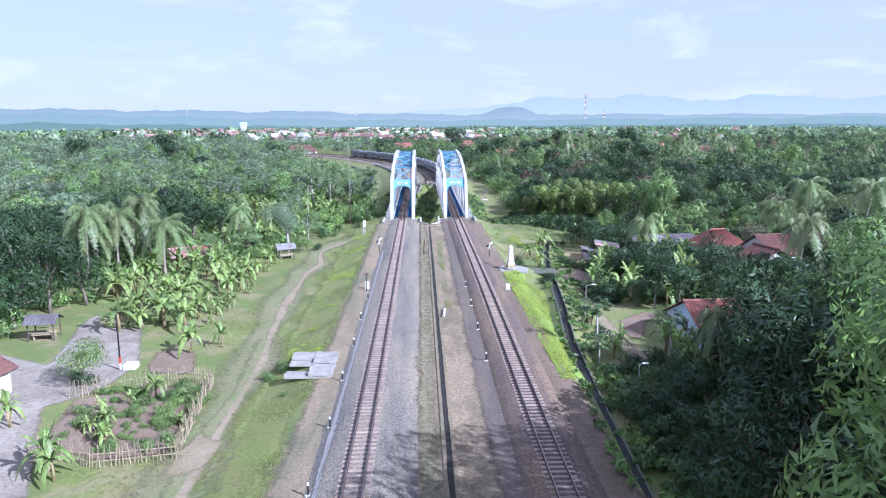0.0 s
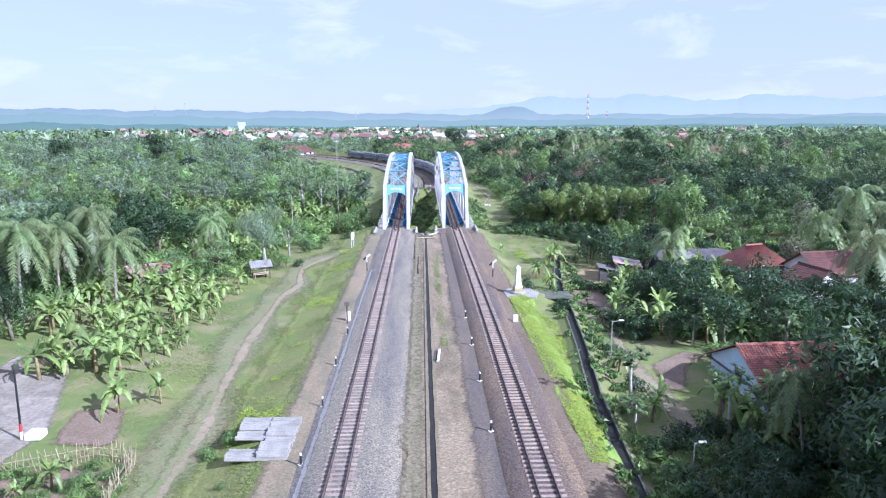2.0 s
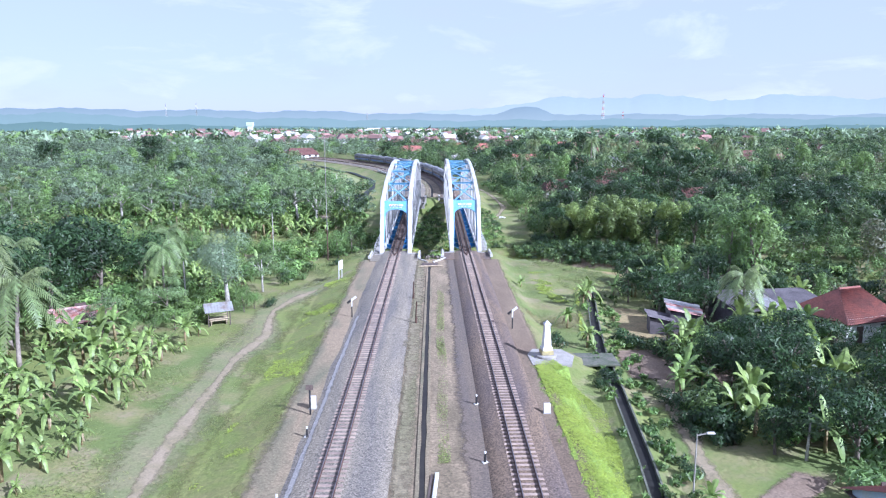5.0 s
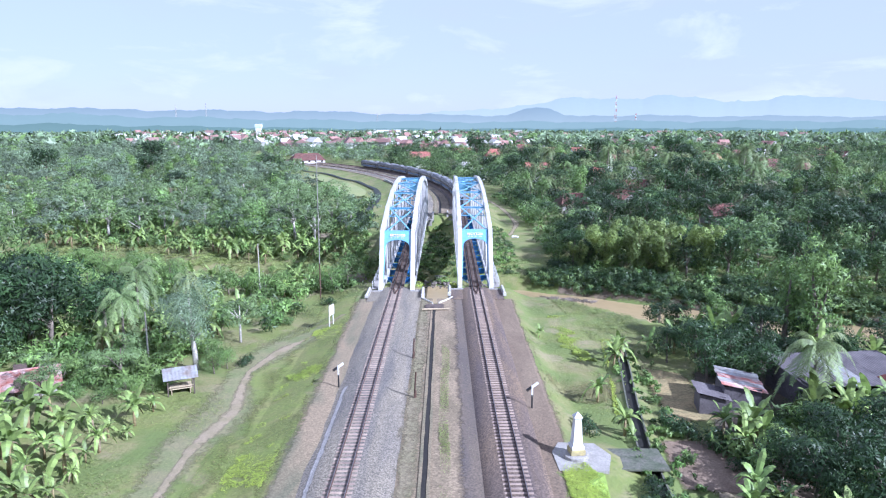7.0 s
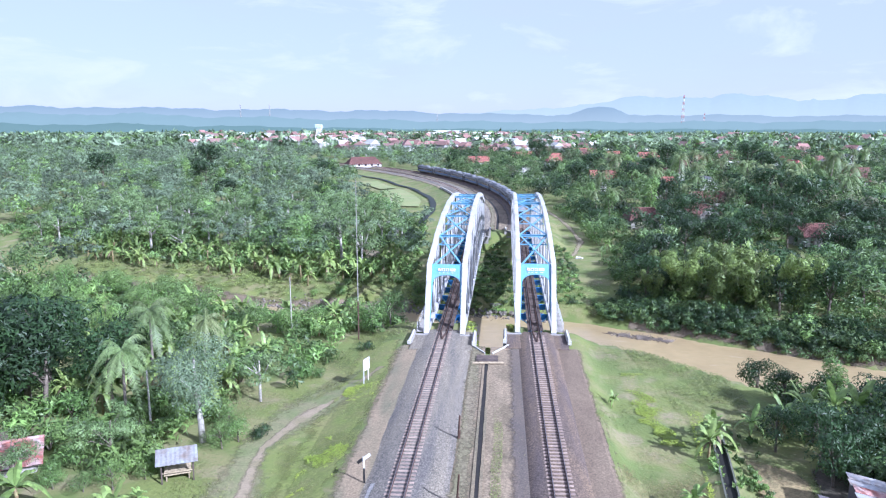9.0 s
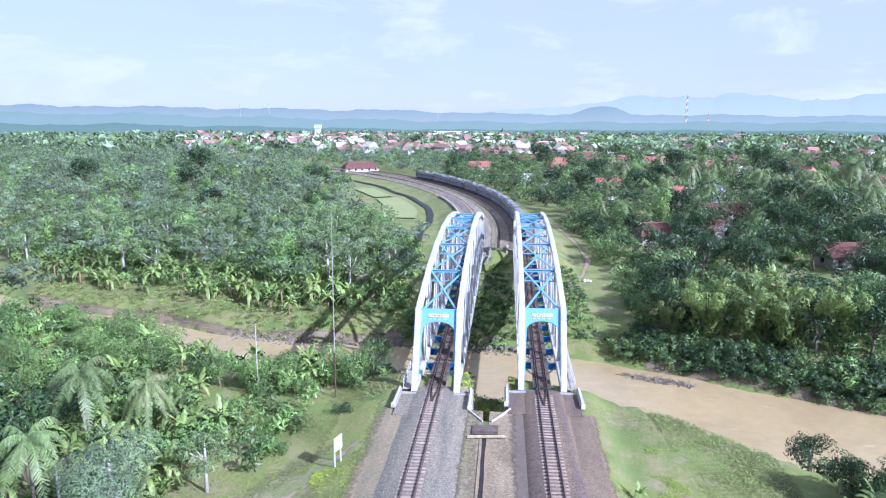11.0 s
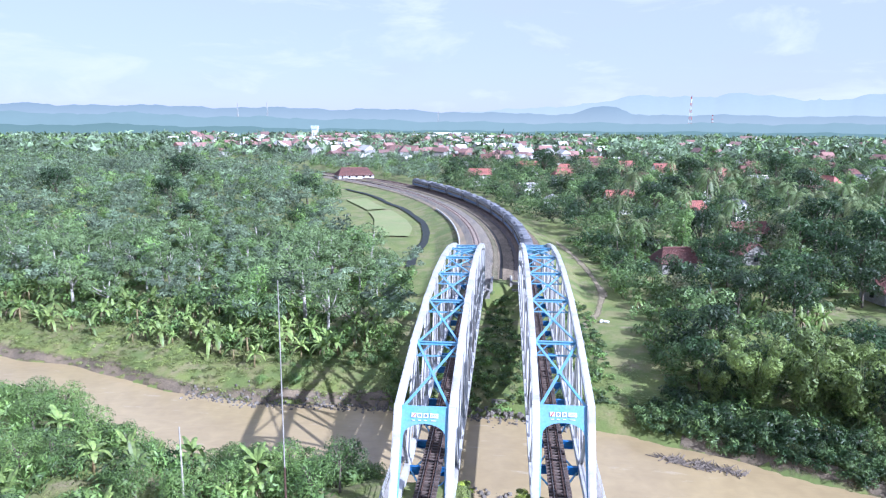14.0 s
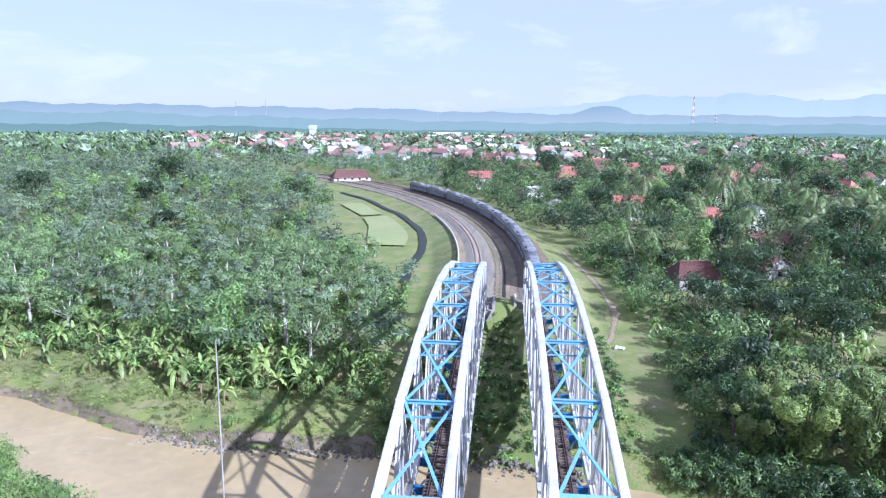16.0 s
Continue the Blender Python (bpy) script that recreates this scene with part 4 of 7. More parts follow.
def cloud(rng, lobes, n, size, lift=0.2, fill=0.3, corners=4):
    """Leaves over the outsides of lobes: rows of x, y, z, radius, height radius."""
    lobes = np.asarray(lobes, float)
    pick = rng.choice(len(lobes), n, p=lobes[:, 3] ** 2 / (lobes[:, 3] ** 2).sum())
    d = rng.normal(size=(n, 3))
    d[:, 2] += 0.35
    d = unit(d)
    r = lobes[pick, 3:4] * (1 - fill * rng.random((n, 1)) ** 2)
    c = lobes[pick, :3] + d * np.concatenate([r, r, r * (lobes[pick, 4:5] / lobes[pick, 3:4])], 1)
    normal = unit(d * 0.9 + 0.45 * rng.normal(size=(n, 3)) + np.array([0, 0, lift]))
    v, f = leaf_quads(rng, c, normal, size * (0.6 + 0.8 * rng.random(n)))
    if corners == 3:
        v = v.reshape(-1, 4, 3)[:, :3].reshape(-1, 3)
        f = np.arange(3 * n).reshape(-1, 3)
    return v, f, np.repeat(unit(d * 0.95 + normal * 0.4 + np.array([0, 0, max(0.0, lift - 0.2)])), corners, axis=0)


def lean_normals(me, normals):
    """Leaves take their shading from the round of the crown."""
    a = me.attributes.new("custom_normal", "FLOAT_VECTOR", "POINT")
    a.data.foreach_set("vector", np.asarray(normals, np.float32).ravel())
    return me


def lobes_for(rng, h, radius, form):
    out = []
    if form == "round":
        for _ in range(15):
            a, u = rng.uniform(0, 2 * math.pi), rng.uniform(0, 1)
            z = h * rng.uniform(0.42, 0.92)
            k = radius * (1.0 - abs(z / h - 0.62) * 1.5) * math.sqrt(u) * 0.85
            out.append((k * math.cos(a), k * math.sin(a), z, radius * rng.uniform(0.3, 0.5), radius * rng.uniform(0.24, 0.4)))
    elif form == "umbrella":
        for _ in range(17):
            a, k = rng.uniform(0, 2 * math.pi), radius * math.sqrt(rng.uniform(0, 1)) * 0.85
            z = h * (rng.uniform(0.56, 0.97) - 0.12 * (k / radius) ** 2)
            out.append((k * math.cos(a), k * math.sin(a), z, radius * rng.uniform(0.22, 0.38), radius * rng.uniform(0.12, 0.22)))
    elif form == "tall":
        for i in range(13):
            a, z = rng.uniform(0, 2 * math.pi), h * (0.35 + 0.6 * i / 12)
            k = radius * 0.5 * rng.uniform(0.2, 1.0)
            out.append((k * math.cos(a), k * math.sin(a), z, radius * rng.uniform(0.35, 0.55), radius * rng.uniform(0.3, 0.5)))
    elif form == "bush":
        for _ in range(8):
            a, k = rng.uniform(0, 2 * math.pi), radius * rng.uniform(0, 0.7)
            out.append((k * math.cos(a), k * math.sin(a), h * rng.uniform(0.3, 0.65), radius * rng.uniform(0.35, 0.55), h * rng.uniform(0.25, 0.38)))
    elif form == "bamboo":
        for _ in range(22):
            a = rng.uniform(0, 2 * math.pi)
            u = rng.uniform(0.08, 1)
            k = radius * (0.15 + 0.85 * u ** 2)
            z = h * (1.05 * u - 0.35 * u ** 3) * 1.25
            out.append((k * math.cos(a), k * math.sin(a), z, radius * rng.uniform(0.14, 0.26), radius * rng.uniform(0.2, 0.32)))
    return out


def make_tree(name, label, category, group, h, radius, form, leaf, bark, n, size, seed):
    rng = np.random.default_rng(seed)
    lobes = lobes_for(rng, h, radius, form)
    root = thing(name, label, category, group)
    trunk = Shape()
    if form == "bamboo":
        for i in range(9):
            a, k = rng.uniform(0, 6.28), rng.uniform(0, 0.8)
            b = (k * math.cos(a), k * math.sin(a), 0)
            part("culm", Shape().tube([b, (b[0] * 1.5, b[1] * 1.5, h * 0.5), (b[0] * 2.6, b[1] * 2.6, h * 0.85)], [0.06, 0.05, 0.02], 5), bark, root)
    elif form == "bush":
        for i in range(4):
            a = rng.uniform(0, 6.28)
            trunk.tube([(0, 0, 0), (0.3 * radius * math.cos(a), 0.3 * radius * math.sin(a), h * 0.55)], [0.06, 0.02], 5)
    else:
        lean = rng.normal(0, 0.05 * h, 2)
        fork = h * (0.45 if form == "umbrella" else 0.42)
        w = 0.028 * h
        trunk.tube([(0, 0, -0.3), (lean[0] * 0.25, lean[1] * 0.25, fork * 0.5), (lean[0] * 0.6, lean[1] * 0.6, fork), (lean[0], lean[1], h * 0.8)], [w * 1.25, w, w * 0.8, w * 0.3], 7)
        for x, y, z, r, _ in lobes[:8]:
            f = fork * rng.uniform(0.75, 1.15)
            trunk.tube([(lean[0] * 0.55, lean[1] * 0.55, f), (x * 0.55, y * 0.55, (f + z) / 2 + 0.3), (x * 0.95, y * 0.95, z)], [w * 0.5, w * 0.33, w * 0.12], 5)
    if form != "bamboo":
        part("trunk", trunk, bark, root, smooth=True)
    v, f, rounded = cloud(rng, lobes, n, 1.22 * size, 0.6 if form == "umbrella" else 0.2, 0.3, 3)
    crown = new("crown", lean_normals(array_mesh("crown", v, f, leaf), rounded))
    crown.parent = root
    return root


def frond(rng, out, up, length, droop, leaflets, leaf_len, verts):
    """A feathered palm frond, as loose quads."""
    side = np.cross(out, (0, 0, 1.0))
    pts = []
    for i in range(leaflets + 1):
        u = i / leaflets
        pts.append(out * length * u * (1 - 0.18 * u) + np.array([0, 0, 1.0]) * (up * length * u - droop * length * u * u))
    for i in range(leaflets):
        p, q = pts[i], pts[i + 1]
        w = leaf_len * (0.35 + 0.9 * math.sin(math.pi * min(1, (i + 0.6) / leaflets)))
        for e in (-1, 1):
            tip = (p + q) / 2 + side * e * w * 0.85 + out * w * 0.35 - np.array([0, 0, w * rng.uniform(0.5, 1.0)])
            verts += [p, p + (q - p) * 0.72, tip, tip - (q - p) * 0.3]
        verts += [p - side * 0.03, p + side * 0.03, q + side * 0.03, q - side * 0.03]


def make_palm(h, seed):
    rng = np.random.default_rng(seed)
    root = thing("coconut_palm", "slender coconut palm with drooping green fronds", "palm tree", "coconut palms")
    bend = rng.normal(0, 0.08 * h, 2)
    pts = [(bend[0] * u * u, bend[1] * u * u, h * u) for u in (-0.04, 0.1, 0.3, 0.5, 0.7, 0.85, 1.0)]
    part("trunk", Shape().tube(pts, [0.24, 0.19, 0.16, 0.15, 0.14, 0.13, 0.15], 8), PALM_BARK, root, smooth=True)
    verts = []
    for i in range(20):
        a = i * 2.4 + rng.uniform(-0.3, 0.3)
        up = 1.0 - 1.5 * (i / 19) + rng.uniform(-0.1, 0.1)
        out = np.array([math.cos(a), math.sin(a), 0.0])
        frond(rng, out * (0.75 + 0.25 * (1 - abs(up))), up, rng.uniform(4.0, 5.0), 0.8 + 0.35 * rng.random(), 30, 0.62, verts)
    v = np.array(verts) + np.array(pts[-1])
    crown = new("crown", array_mesh("crown", v, np.arange(len(v)).reshape(-1, 4), LEAF_PALM))
    crown.parent = root
    nuts = Shape()
    for i in range(7):
        a = rng.uniform(0, 6.28)
        nuts.turned([(0.03, -0.13), (0.12, -0.05), (0.12, 0.06), (0.03, 0.13)], 6, (pts[-1][0] + 0.3 * math.cos(a), pts[-1][1] + 0.3 * math.sin(a), h - 0.3 - 0.15 * rng.random()))
    part("coconuts", nuts, YELLOW_GREEN, root)
    return root


YELLOW_GREEN = material("unripe_coconut", (0.25, 0.24, 0.06), 0.6)


def blade(rng, base, a, length, up, droop, width, verts):
    """A broad banana leaf with a folded midrib, as loose quads."""
    out = np.array([math.cos(a), math.sin(a), 0.0])
    side = np.array([-math.sin(a), math.cos(a), 0.0])
    last = None
    for i in range(10):
        u = i / 9
        p = base + out * length * (u * (0.95 - 0.2 * u) * (1.15 - up * 0.5)) + np.array([0, 0, 1.0]) * length * (up * u - droop * u * u)
        w = width * (0.12 if i == 0 else math.sin(math.pi * min(0.97, 0.1 + 0.86 * u)) ** 0.7 * rng.uniform(0.72, 1.05))
        e = [p - side * w - np.array([0, 0, w * 0.35]), p, p + side * w - np.array([0, 0, w * 0.35])]
        if last is not None:
            verts += [last[0], last[1], e[1], e[0], last[1], last[2], e[2], e[1]]
        last = e


def make_banana(seed, h=2.6):
    rng = np.random.default_rng(seed)
    root = thing("banana_plant", "banana plant with broad light green leaves", "banana plant", "banana plants")
    part("stem", Shape().tube([(0, 0, -0.2), (0.03, 0.02, h * 0.5), (0.0, 0.05, h)], [0.16, 0.13, 0.08], 7), BANANA_STEM, root, smooth=True)
    verts = []
    for i in range(11):
        a = i * 2.4 + rng.uniform(-0.5, 0.5)
        up = 1.25 - 0.85 * (i / 10) + rng.uniform(-0.15, 0.15)
        blade(rng, np.array([0, 0, h * 0.97]), a, rng.uniform(2.1, 3.1), up, 0.42 + 0.5 * (i / 10) + 0.2 * rng.random(), rng.uniform(0.25, 0.36), verts)
    v = np.array(verts)
    crown = new("leaves", array_mesh("leaves", v, np.arange(len(v)).reshape(-1, 4), LEAF_BANANA))
    crown.parent = root
    verts = []
    for i in range(2):
        blade(rng, np.array([0, 0, h * 0.93]), rng.uniform(0, 6.28), rng.uniform(0.9, 1.4), 0.2, 1.05, 0.16, verts)
    v = np.array(verts)
    dry = new("dead_leaves", array_mesh("dead_leaves", v, np.arange(len(v)).reshape(-1, 4), DRY_LEAF))
    dry.parent = root
    tagged(dry, "hanging withered brown leaves")
    return root


def make_papaya(seed, h=5.0):
    rng = np.random.default_rng(seed)
    root = thing("papaya_tree", "young papaya tree with a bare pale trunk", "tree", "papaya trees")
    part("trunk", Shape().tube([(0, 0, -0.2), (0.05, 0, h * 0.5), (0, 0.06, h)], [0.16, 0.12, 0.08], 7), PALE_BARK, root, smooth=True)
    centre, normal = [], []
    for i in range(30):
        a, k, u = i * 2.4, rng.uniform(0.3, 1.6), rng.uniform(-1.0, 0.6)
        for _ in range(11):
            centre.append((k * math.cos(a) + rng.normal(0, 0.16), k * math.sin(a) + rng.normal(0, 0.16), h + u + rng.normal(0, 0.06)))
            normal.append((0.3 * math.cos(a) + rng.normal(0, 0.2), 0.3 * math.sin(a) + rng.normal(0, 0.2), 1))
    v, f = leaf_quads(rng, np.array(centre), unit(np.array(normal)), np.full(len(centre), 0.55), 0.4)
    crown = new("crown", array_mesh("crown", v, f, LEAF_MID))
    crown.parent = root
    return root


class Kind:
    """A kind of plant: some models, made once, and then copied to their places."""

    def __init__(self, makers):
        self.makers, self.models, self.count = makers, [None] * len(makers), 0

    def at(self, x, y, scale=1.0, z=None, which=None):
        k = self.count % len(self.makers) if which is None else which
        self.count += 1
        zz = (ground(x, y) if z is None else z) - 0.1
        m = pose(x, y, zz, random.uniform(-3, 3), random.uniform(-3, 3), random.uniform(0, 360)) @ Matrix.Diagonal((scale, scale, scale * random.uniform(0.9, 1.12), 1))
        if self.models[k] is None:
            self.models[k] = self.makers[k]()
            self.models[k].matrix_basis = m
            return self.models[k]
        model = self.models[k]
        keep = model.matrix_basis.copy()
        model.matrix_basis = Matrix()
        copy = copy_thing(model, m)
        model.matrix_basis = keep
        return copy


ROUND = Kind([lambda s=s: make_tree("broadleaf_tree", "broad leafy green tree with a rounded crown", "tree", "broadleaf trees", 9.0, 4.2, "round", leaf, BARK, 1700, 0.52, s) for s, leaf in ((1, LEAF_MID), (2, LEAF_DARK), (3, LEAF_MID), (4, LEAF_DARK))])
DARK = Kind([lambda s=s: make_tree("mango_tree", "dense dark green tree beside the village houses", "tree", "dark trees", 9.0, 4.6, "round", LEAF_DARK, BARK, 1900, 0.5, s) for s in (11, 12, 13)])
UMBRELLA = Kind([lambda s=s: make_tree("umbrella_tree", "slim tree with pale trunk and flat spreading crown", "tree", "spreading trees", 10.0, 4.8, "umbrella", LEAF_FINE, PALE_BARK, 1800, 0.5, s) for s in (21, 22, 23)])
TALL = Kind([lambda s=s: make_tree("tall_tree", "tall narrow tree with mixed green and brown leaves", "tree", "tall trees", 12.0, 3.2, "tall", leaf, BARK, 1800, 0.5, s) for s, leaf in ((31, LEAF_MID), (32, LEAF_BROWN), (33, LEAF_LIGHT))])
BUSH = Kind([lambda s=s: make_tree("shrub", "low leafy green shrub growing on the ground", "shrub", "shrubs", 1.7, 1.4, "bush", leaf, BARK, 620, 0.25, s) for s, leaf in ((41, LEAF_MID), (42, LEAF_LIGHT), (43, LEAF_DARK))])
LIGHT_BUSH = Kind([lambda s=s: make_tree("shrub", "low light green shrub on the river bank", "shrub", "bank shrubs", 1.7, 1.5, "bush", leaf, BARK, 1100, 0.18, s) for s, leaf in ((44, LEAF_LIGHT), (45, LEAF_MID), (46, LEAF_LIGHT))])
BIG = Kind([lambda s=s: make_tree("shade_tree", "large spreading shade tree with sparse sunlit leaves", "tree", "shade trees", 15.0, 7.0, "round", leaf, BARK, 6500, 0.46, s) for s, leaf in ((91, LEAF_MID), (92, LEAF_BROWN), (93, LEAF_LIGHT))])
SMALL = Kind([lambda s=s: make_tree("small_tree", "small light green tree with fine leaves on the bank", "tree", "bank trees", 3.6, 2.4, "round", leaf, BARK, 2300, 0.2, s) for s, leaf in ((94, LEAF_FINE), (95, LEAF_MID), (96, LEAF_LIGHT))])
BAMBOO = Kind([lambda s=s: make_tree("bamboo_clump", "feathery arching clump of yellowish green bamboo", "bamboo", "bamboo clumps", 9.0, 4.6, "bamboo", LEAF_BAMBOO, GREEN_CULM, 5200, 0.4, s) for s in (51, 52)])
FEATHERY = Kind([lambda: make_tree("feathery_tree", "airy grey-green tree with fine feathery leaves and a pale trunk", "tree", "feathery trees", 8.4, 3.9, "round", LEAF_GREY, PALE_BARK, 9500, 0.17, 97), lambda: make_tree("feathery_tree", "small airy tree with a flat crown of fine leaves", "tree", "feathery trees", 5.0, 3.0, "umbrella", LEAF_FINE, BARK, 4200, 0.17, 98)])
PALM = Kind([lambda s=s, h=h: make_palm(h, s) for s, h in ((61, 8.0), (62, 10.0), (63, 7.0))])
BANANA = Kind([lambda s=s: make_banana(s, h) for s, h in ((71, 1.9), (72, 2.3), (73, 1.6), (74, 2.0))])
PAPAYA = Kind([lambda: make_papaya(81), lambda: make_papaya(82, 3.6)])

HOUSES = [(30.4, -83.9, 7.2), (46.2, -42.3, 6.5), (48, -47.5, 5), (43.5, -49, 4), (54.5, -49, 8), (28, -40.5, 5), (39.6, -38.3, 7), (-42.9, -81, 4), (-41, -98, 7), (-40.6, -37.4, 4), (40.8, 115.5, 6.5), (60, 127, 6.5), (69, 155, 6), (86, 348, 14), (17.5, 226, 7), (79, 92, 5.2), (-29.5, 75.5, 4.5)]
# open ground before the houses
HOUSES += [(44.5, -51, 5), (42, -57, 4), (50, -56, 4.5), (38.6, 107, 4.5), (37, 101.5, 3), (57, 118.5, 5), (55, 112, 3.5), (75, 85, 4.5)]
taken = []
# roofs that show between the treetops of the village
VILLAGE = []
village_rng = random.Random(17)
while len(VILLAGE) < 62:
    u = village_rng.random() ** 0.8
    y = 175 + 285 * u
    x = village_rng.uniform(30 if y < 300 else -20, 0.62 * (y + 60))
    s, o = along(x, y)
    if abs(float(o)) < 24 or any(math.hypot(x - a, y - b) < r + 8 for a, b, r in HOUSES):
        continue
    VILLAGE.append((x, y))
    HOUSES.append((x, y, 4.2 + 0.006 * y))


def free(x, y, gap):
    """Whether a plant may stand at x, y: off the line, the water, the houses and other plants."""
    s, o = along(x, y)
    s, o = float(s), float(o)
    if -12.5 < o < 11.5 and s < 700:
        return False
    if np.interp(x, NEAR_X, NEAR_Y) - 1.5 < y < np.interp(x, FAR_X, FAR_Y) + (3 if gap > 0 else 1.0):
        return False
    if any(math.hypot(x - a, y - b) < r for a, b, r in HOUSES):
        return False
    if y < 30:
        if -24.5 < x < 0 and y < -22 or -19 < x < 0 and y < 2:
            return False
        if x < 0 and -113 < y < -81 and x > -46 or -46 < x < -36 and -82 < y < -66:
            return False
        if 0 < x < 14.5 and y < -45 or 0 < x < 23 and -62 < y < 12 or 0 < x < 30 and y > -28 or 0 < x < 46 and y > -9:
            return False
        if 19 < x < 28 and -47 < y < -26 or 18 < x < 27 and -88 < y < -70:
            return False
    else:
        if min(((x - 50) / 13) ** 2 + ((y - 61) / 9) ** 2, ((x - 66) / 9) ** 2 + ((y - 76) / 8) ** 2) < 1 + 0.25 * float(wobble(x, y, 4.0)):
            return False
        if o > 0 and o < np.interp(s, [60, 85, 110, 150, 200], [24, 24.5, 23.5, 20, 14.5]):
            return False
        if o < 0 and o > -np.interp(s, [40, 60, 110, 140, 240, 330, 400], [14, 17, 21, 45, 46, 30, 14]) and s > 50:
            return False
    return all((x - a) ** 2 + (y - b) ** 2 > (gap + g) ** 2 / 4 for a, b, g in taken[-700:])


def scatter(kind, n, x0, x1, y0, y1, gap, lo, hi, tries=30, shape=None):
    done = 0
    for _ in range(n * tries):
        x, y = random.uniform(x0, x1), random.uniform(y0, y1)
        if (shape is None or shape(x, y)) and free(x, y, gap):
            k = random.uniform(lo, hi)
            kind.at(x, y, k)
            taken.append((x, y, gap))
            done += 1
            if done == n:
                return


def put(kind, x, y, scale, gap, which=None):
    kind.at(x, y, scale, None, which)
    taken.append((x, y, gap))


near_edge = lambda x: np.interp(x, NEAR_X, NEAR_Y)
far_edge = lambda x: np.interp(x, FAR_X, FAR_Y)
random.seed(7)
# single plants in known places
for x, y, k in ((-49, -36, 1.25), (-43.2, -47.2, 1.1), (-39.6, -52.1, 1.25), (-39.2, -13.5, 1.0), (-44.5, -56, 1.0), (-53, -44, 1.3), (-33, -13, 0.75), (-47, -60, 1.1), (33, -67, 0.55), (26.8, -96.5, 0.85), (23.5, -98.5, 0.62), (30.5, -99.5, 0.8), (34.6, -42.6, 0.95)):
    put(PALM, x, y, k, 2.0)
put(PALM, -35.0, -27.1, 0.92, 2, 0)
put(FEATHERY, -25.4, -31.4, 1.18, 3.8, 0)
put(FEATHERY, -31.4, -36.2, 1.0, 2.6, 1)
put(FEATHERY, -36.5, -41.5, 0.9, 2.4, 1)
for x, y, k in ((-28.9, -40.2, 0.62), (-31.0, -40.8, 0.5), (-33.6, -40.6, 0.6), (-23.1, -32.6, 0.62), (-22.2, -31.0, 0.6), (-23.6, -29.8, 0.65), (-27.2, -38.4, 0.4)):
    put(SMALL, x, y, k, 1.2)
for x, y, k in ((-43.4, -27.0, 1.05), (-47.5, -23.5, 1.2), (-39.5, -22.0, 0.95), (-48.0, -30.5, 1.1), (-52.5, -27.5, 1.2)):
    put(ROUND, x, y, k, 4, 0)
put(UMBRELLA, -23.5, -21.5, 0.55, 3)
put(DARK, -47, -21, 1.25, 7)
put(DARK, -56, -26, 1.2, 7)
put(DARK, -43, -12, 0.7, 6)
put(DARK, -53, -66, 1.1, 6)
put(DARK, -56, -78, 1.2, 6)
put(SMALL, -31.6, -95.4, 1.0, 3, 1)
put(BUSH, -31.6, -95.5, 1.0, 1, 0)
for x, y, k in ((-47.5, -77, 0.8), (-51, -83, 0.9), (-47, -70.5, 0.9), (-53, -75, 1.0), (-44.2, -67, 0.7)):
    put(DARK, x, y, k, 4)
for x, y, k in ((23.5, -122, 1.55), (30, -116, 1.7), (27, -128, 1.75), (35, -124, 1.95), (38, -112, 1.6), (45, -118, 1.8)):
    put(BIG, x, y, 0.6 * k, 6)
for x, y, k in ((18.5, -116, 0.85), (16.5, -121, 0.9), (22.5, -108, 0.75), (19.8, -112.5, 0.6), (24, -104, 0.8), (26, -108, 1.3), (22, -113, 1.1), (25.5, -99.5, 1.1), (20, -127, 1.3), (24, -134, 1.6), (21, -141, 1.4), (34, -99, 0.7), (36, -97, 0.8), (34, -104, 0.9), (40, -104, 1.2), (46, -108, 1.4), (42, -95, 0.9), (48, -98, 1.0)):
    put(DARK, x, y, k, 3)
for x, y, k in ((24.5, -94.5, 1.1), (26.5, -95.0, 1.2), (28.5, -94.6, 1.0), (30.5, -95.5, 1.2), (23.0, -92.6, 0.9), (33, -95, 1.1), (22.6, -96.5, 1.0), (27.5, -97.2, 1.1), (35.5, -96, 1.2)):
    put(BANANA, x, y, k, 1.4)
scatter(BANANA, 14, -27.5, -23.5, -78, -42, 1.6, 0.35, 0.6, 60)
scatter(BUSH, 26, 15.5, 27, -122, -92, 1.1, 0.6, 1.3)
scatter(ROUND, 12, 21.5, 28, -120, -93, 2.6, 0.4, 0.7)
put(BIG, 31.5, -104, 0.92, 3, 1)
put(BIG, 36.5, -103, 1.1, 3, 2)
put(BIG, 42, -99, 1.15, 3, 1)
for x, y, k in ((17.5, -106, 0.45), (18.5, -103, 0.45), (16.4, -111, 0.5), (15.2, -117, 0.5)):
    put(DARK, x, y, k, 2)
# trees mostly out of view, added to throw shade over the right track
for x, y, k in ((19.5, -134, 1.2), (24, -129, 1.2), (27, -137, 1.25), (18.5, -142, 1.2), (25, -146, 1.25)):
    put(BIG, x, y, k, 6)
put(TALL, 31, -119, 1.35, 3, 1)
put(TALL, 36, -117, 1.45, 3, 2)
put(TALL, 29.5, -111, 1.15, 3, 1)
for x, y, k in ((35.4, -69.0, 0.82), (29.0, -67.8, 0.62), (33.0, -58, 0.5), (25.6, -55.5, 0.45), (31, -50, 0.5), (27.5, -61, 0.4), (47, -64, 0.6), (27, -94.5, 0.6), (31.5, -94.5, 0.75), (37.5, -89.5, 0.9), (24.5, -71.5, 0.42)):
    put(DARK, x, y, k, 4)
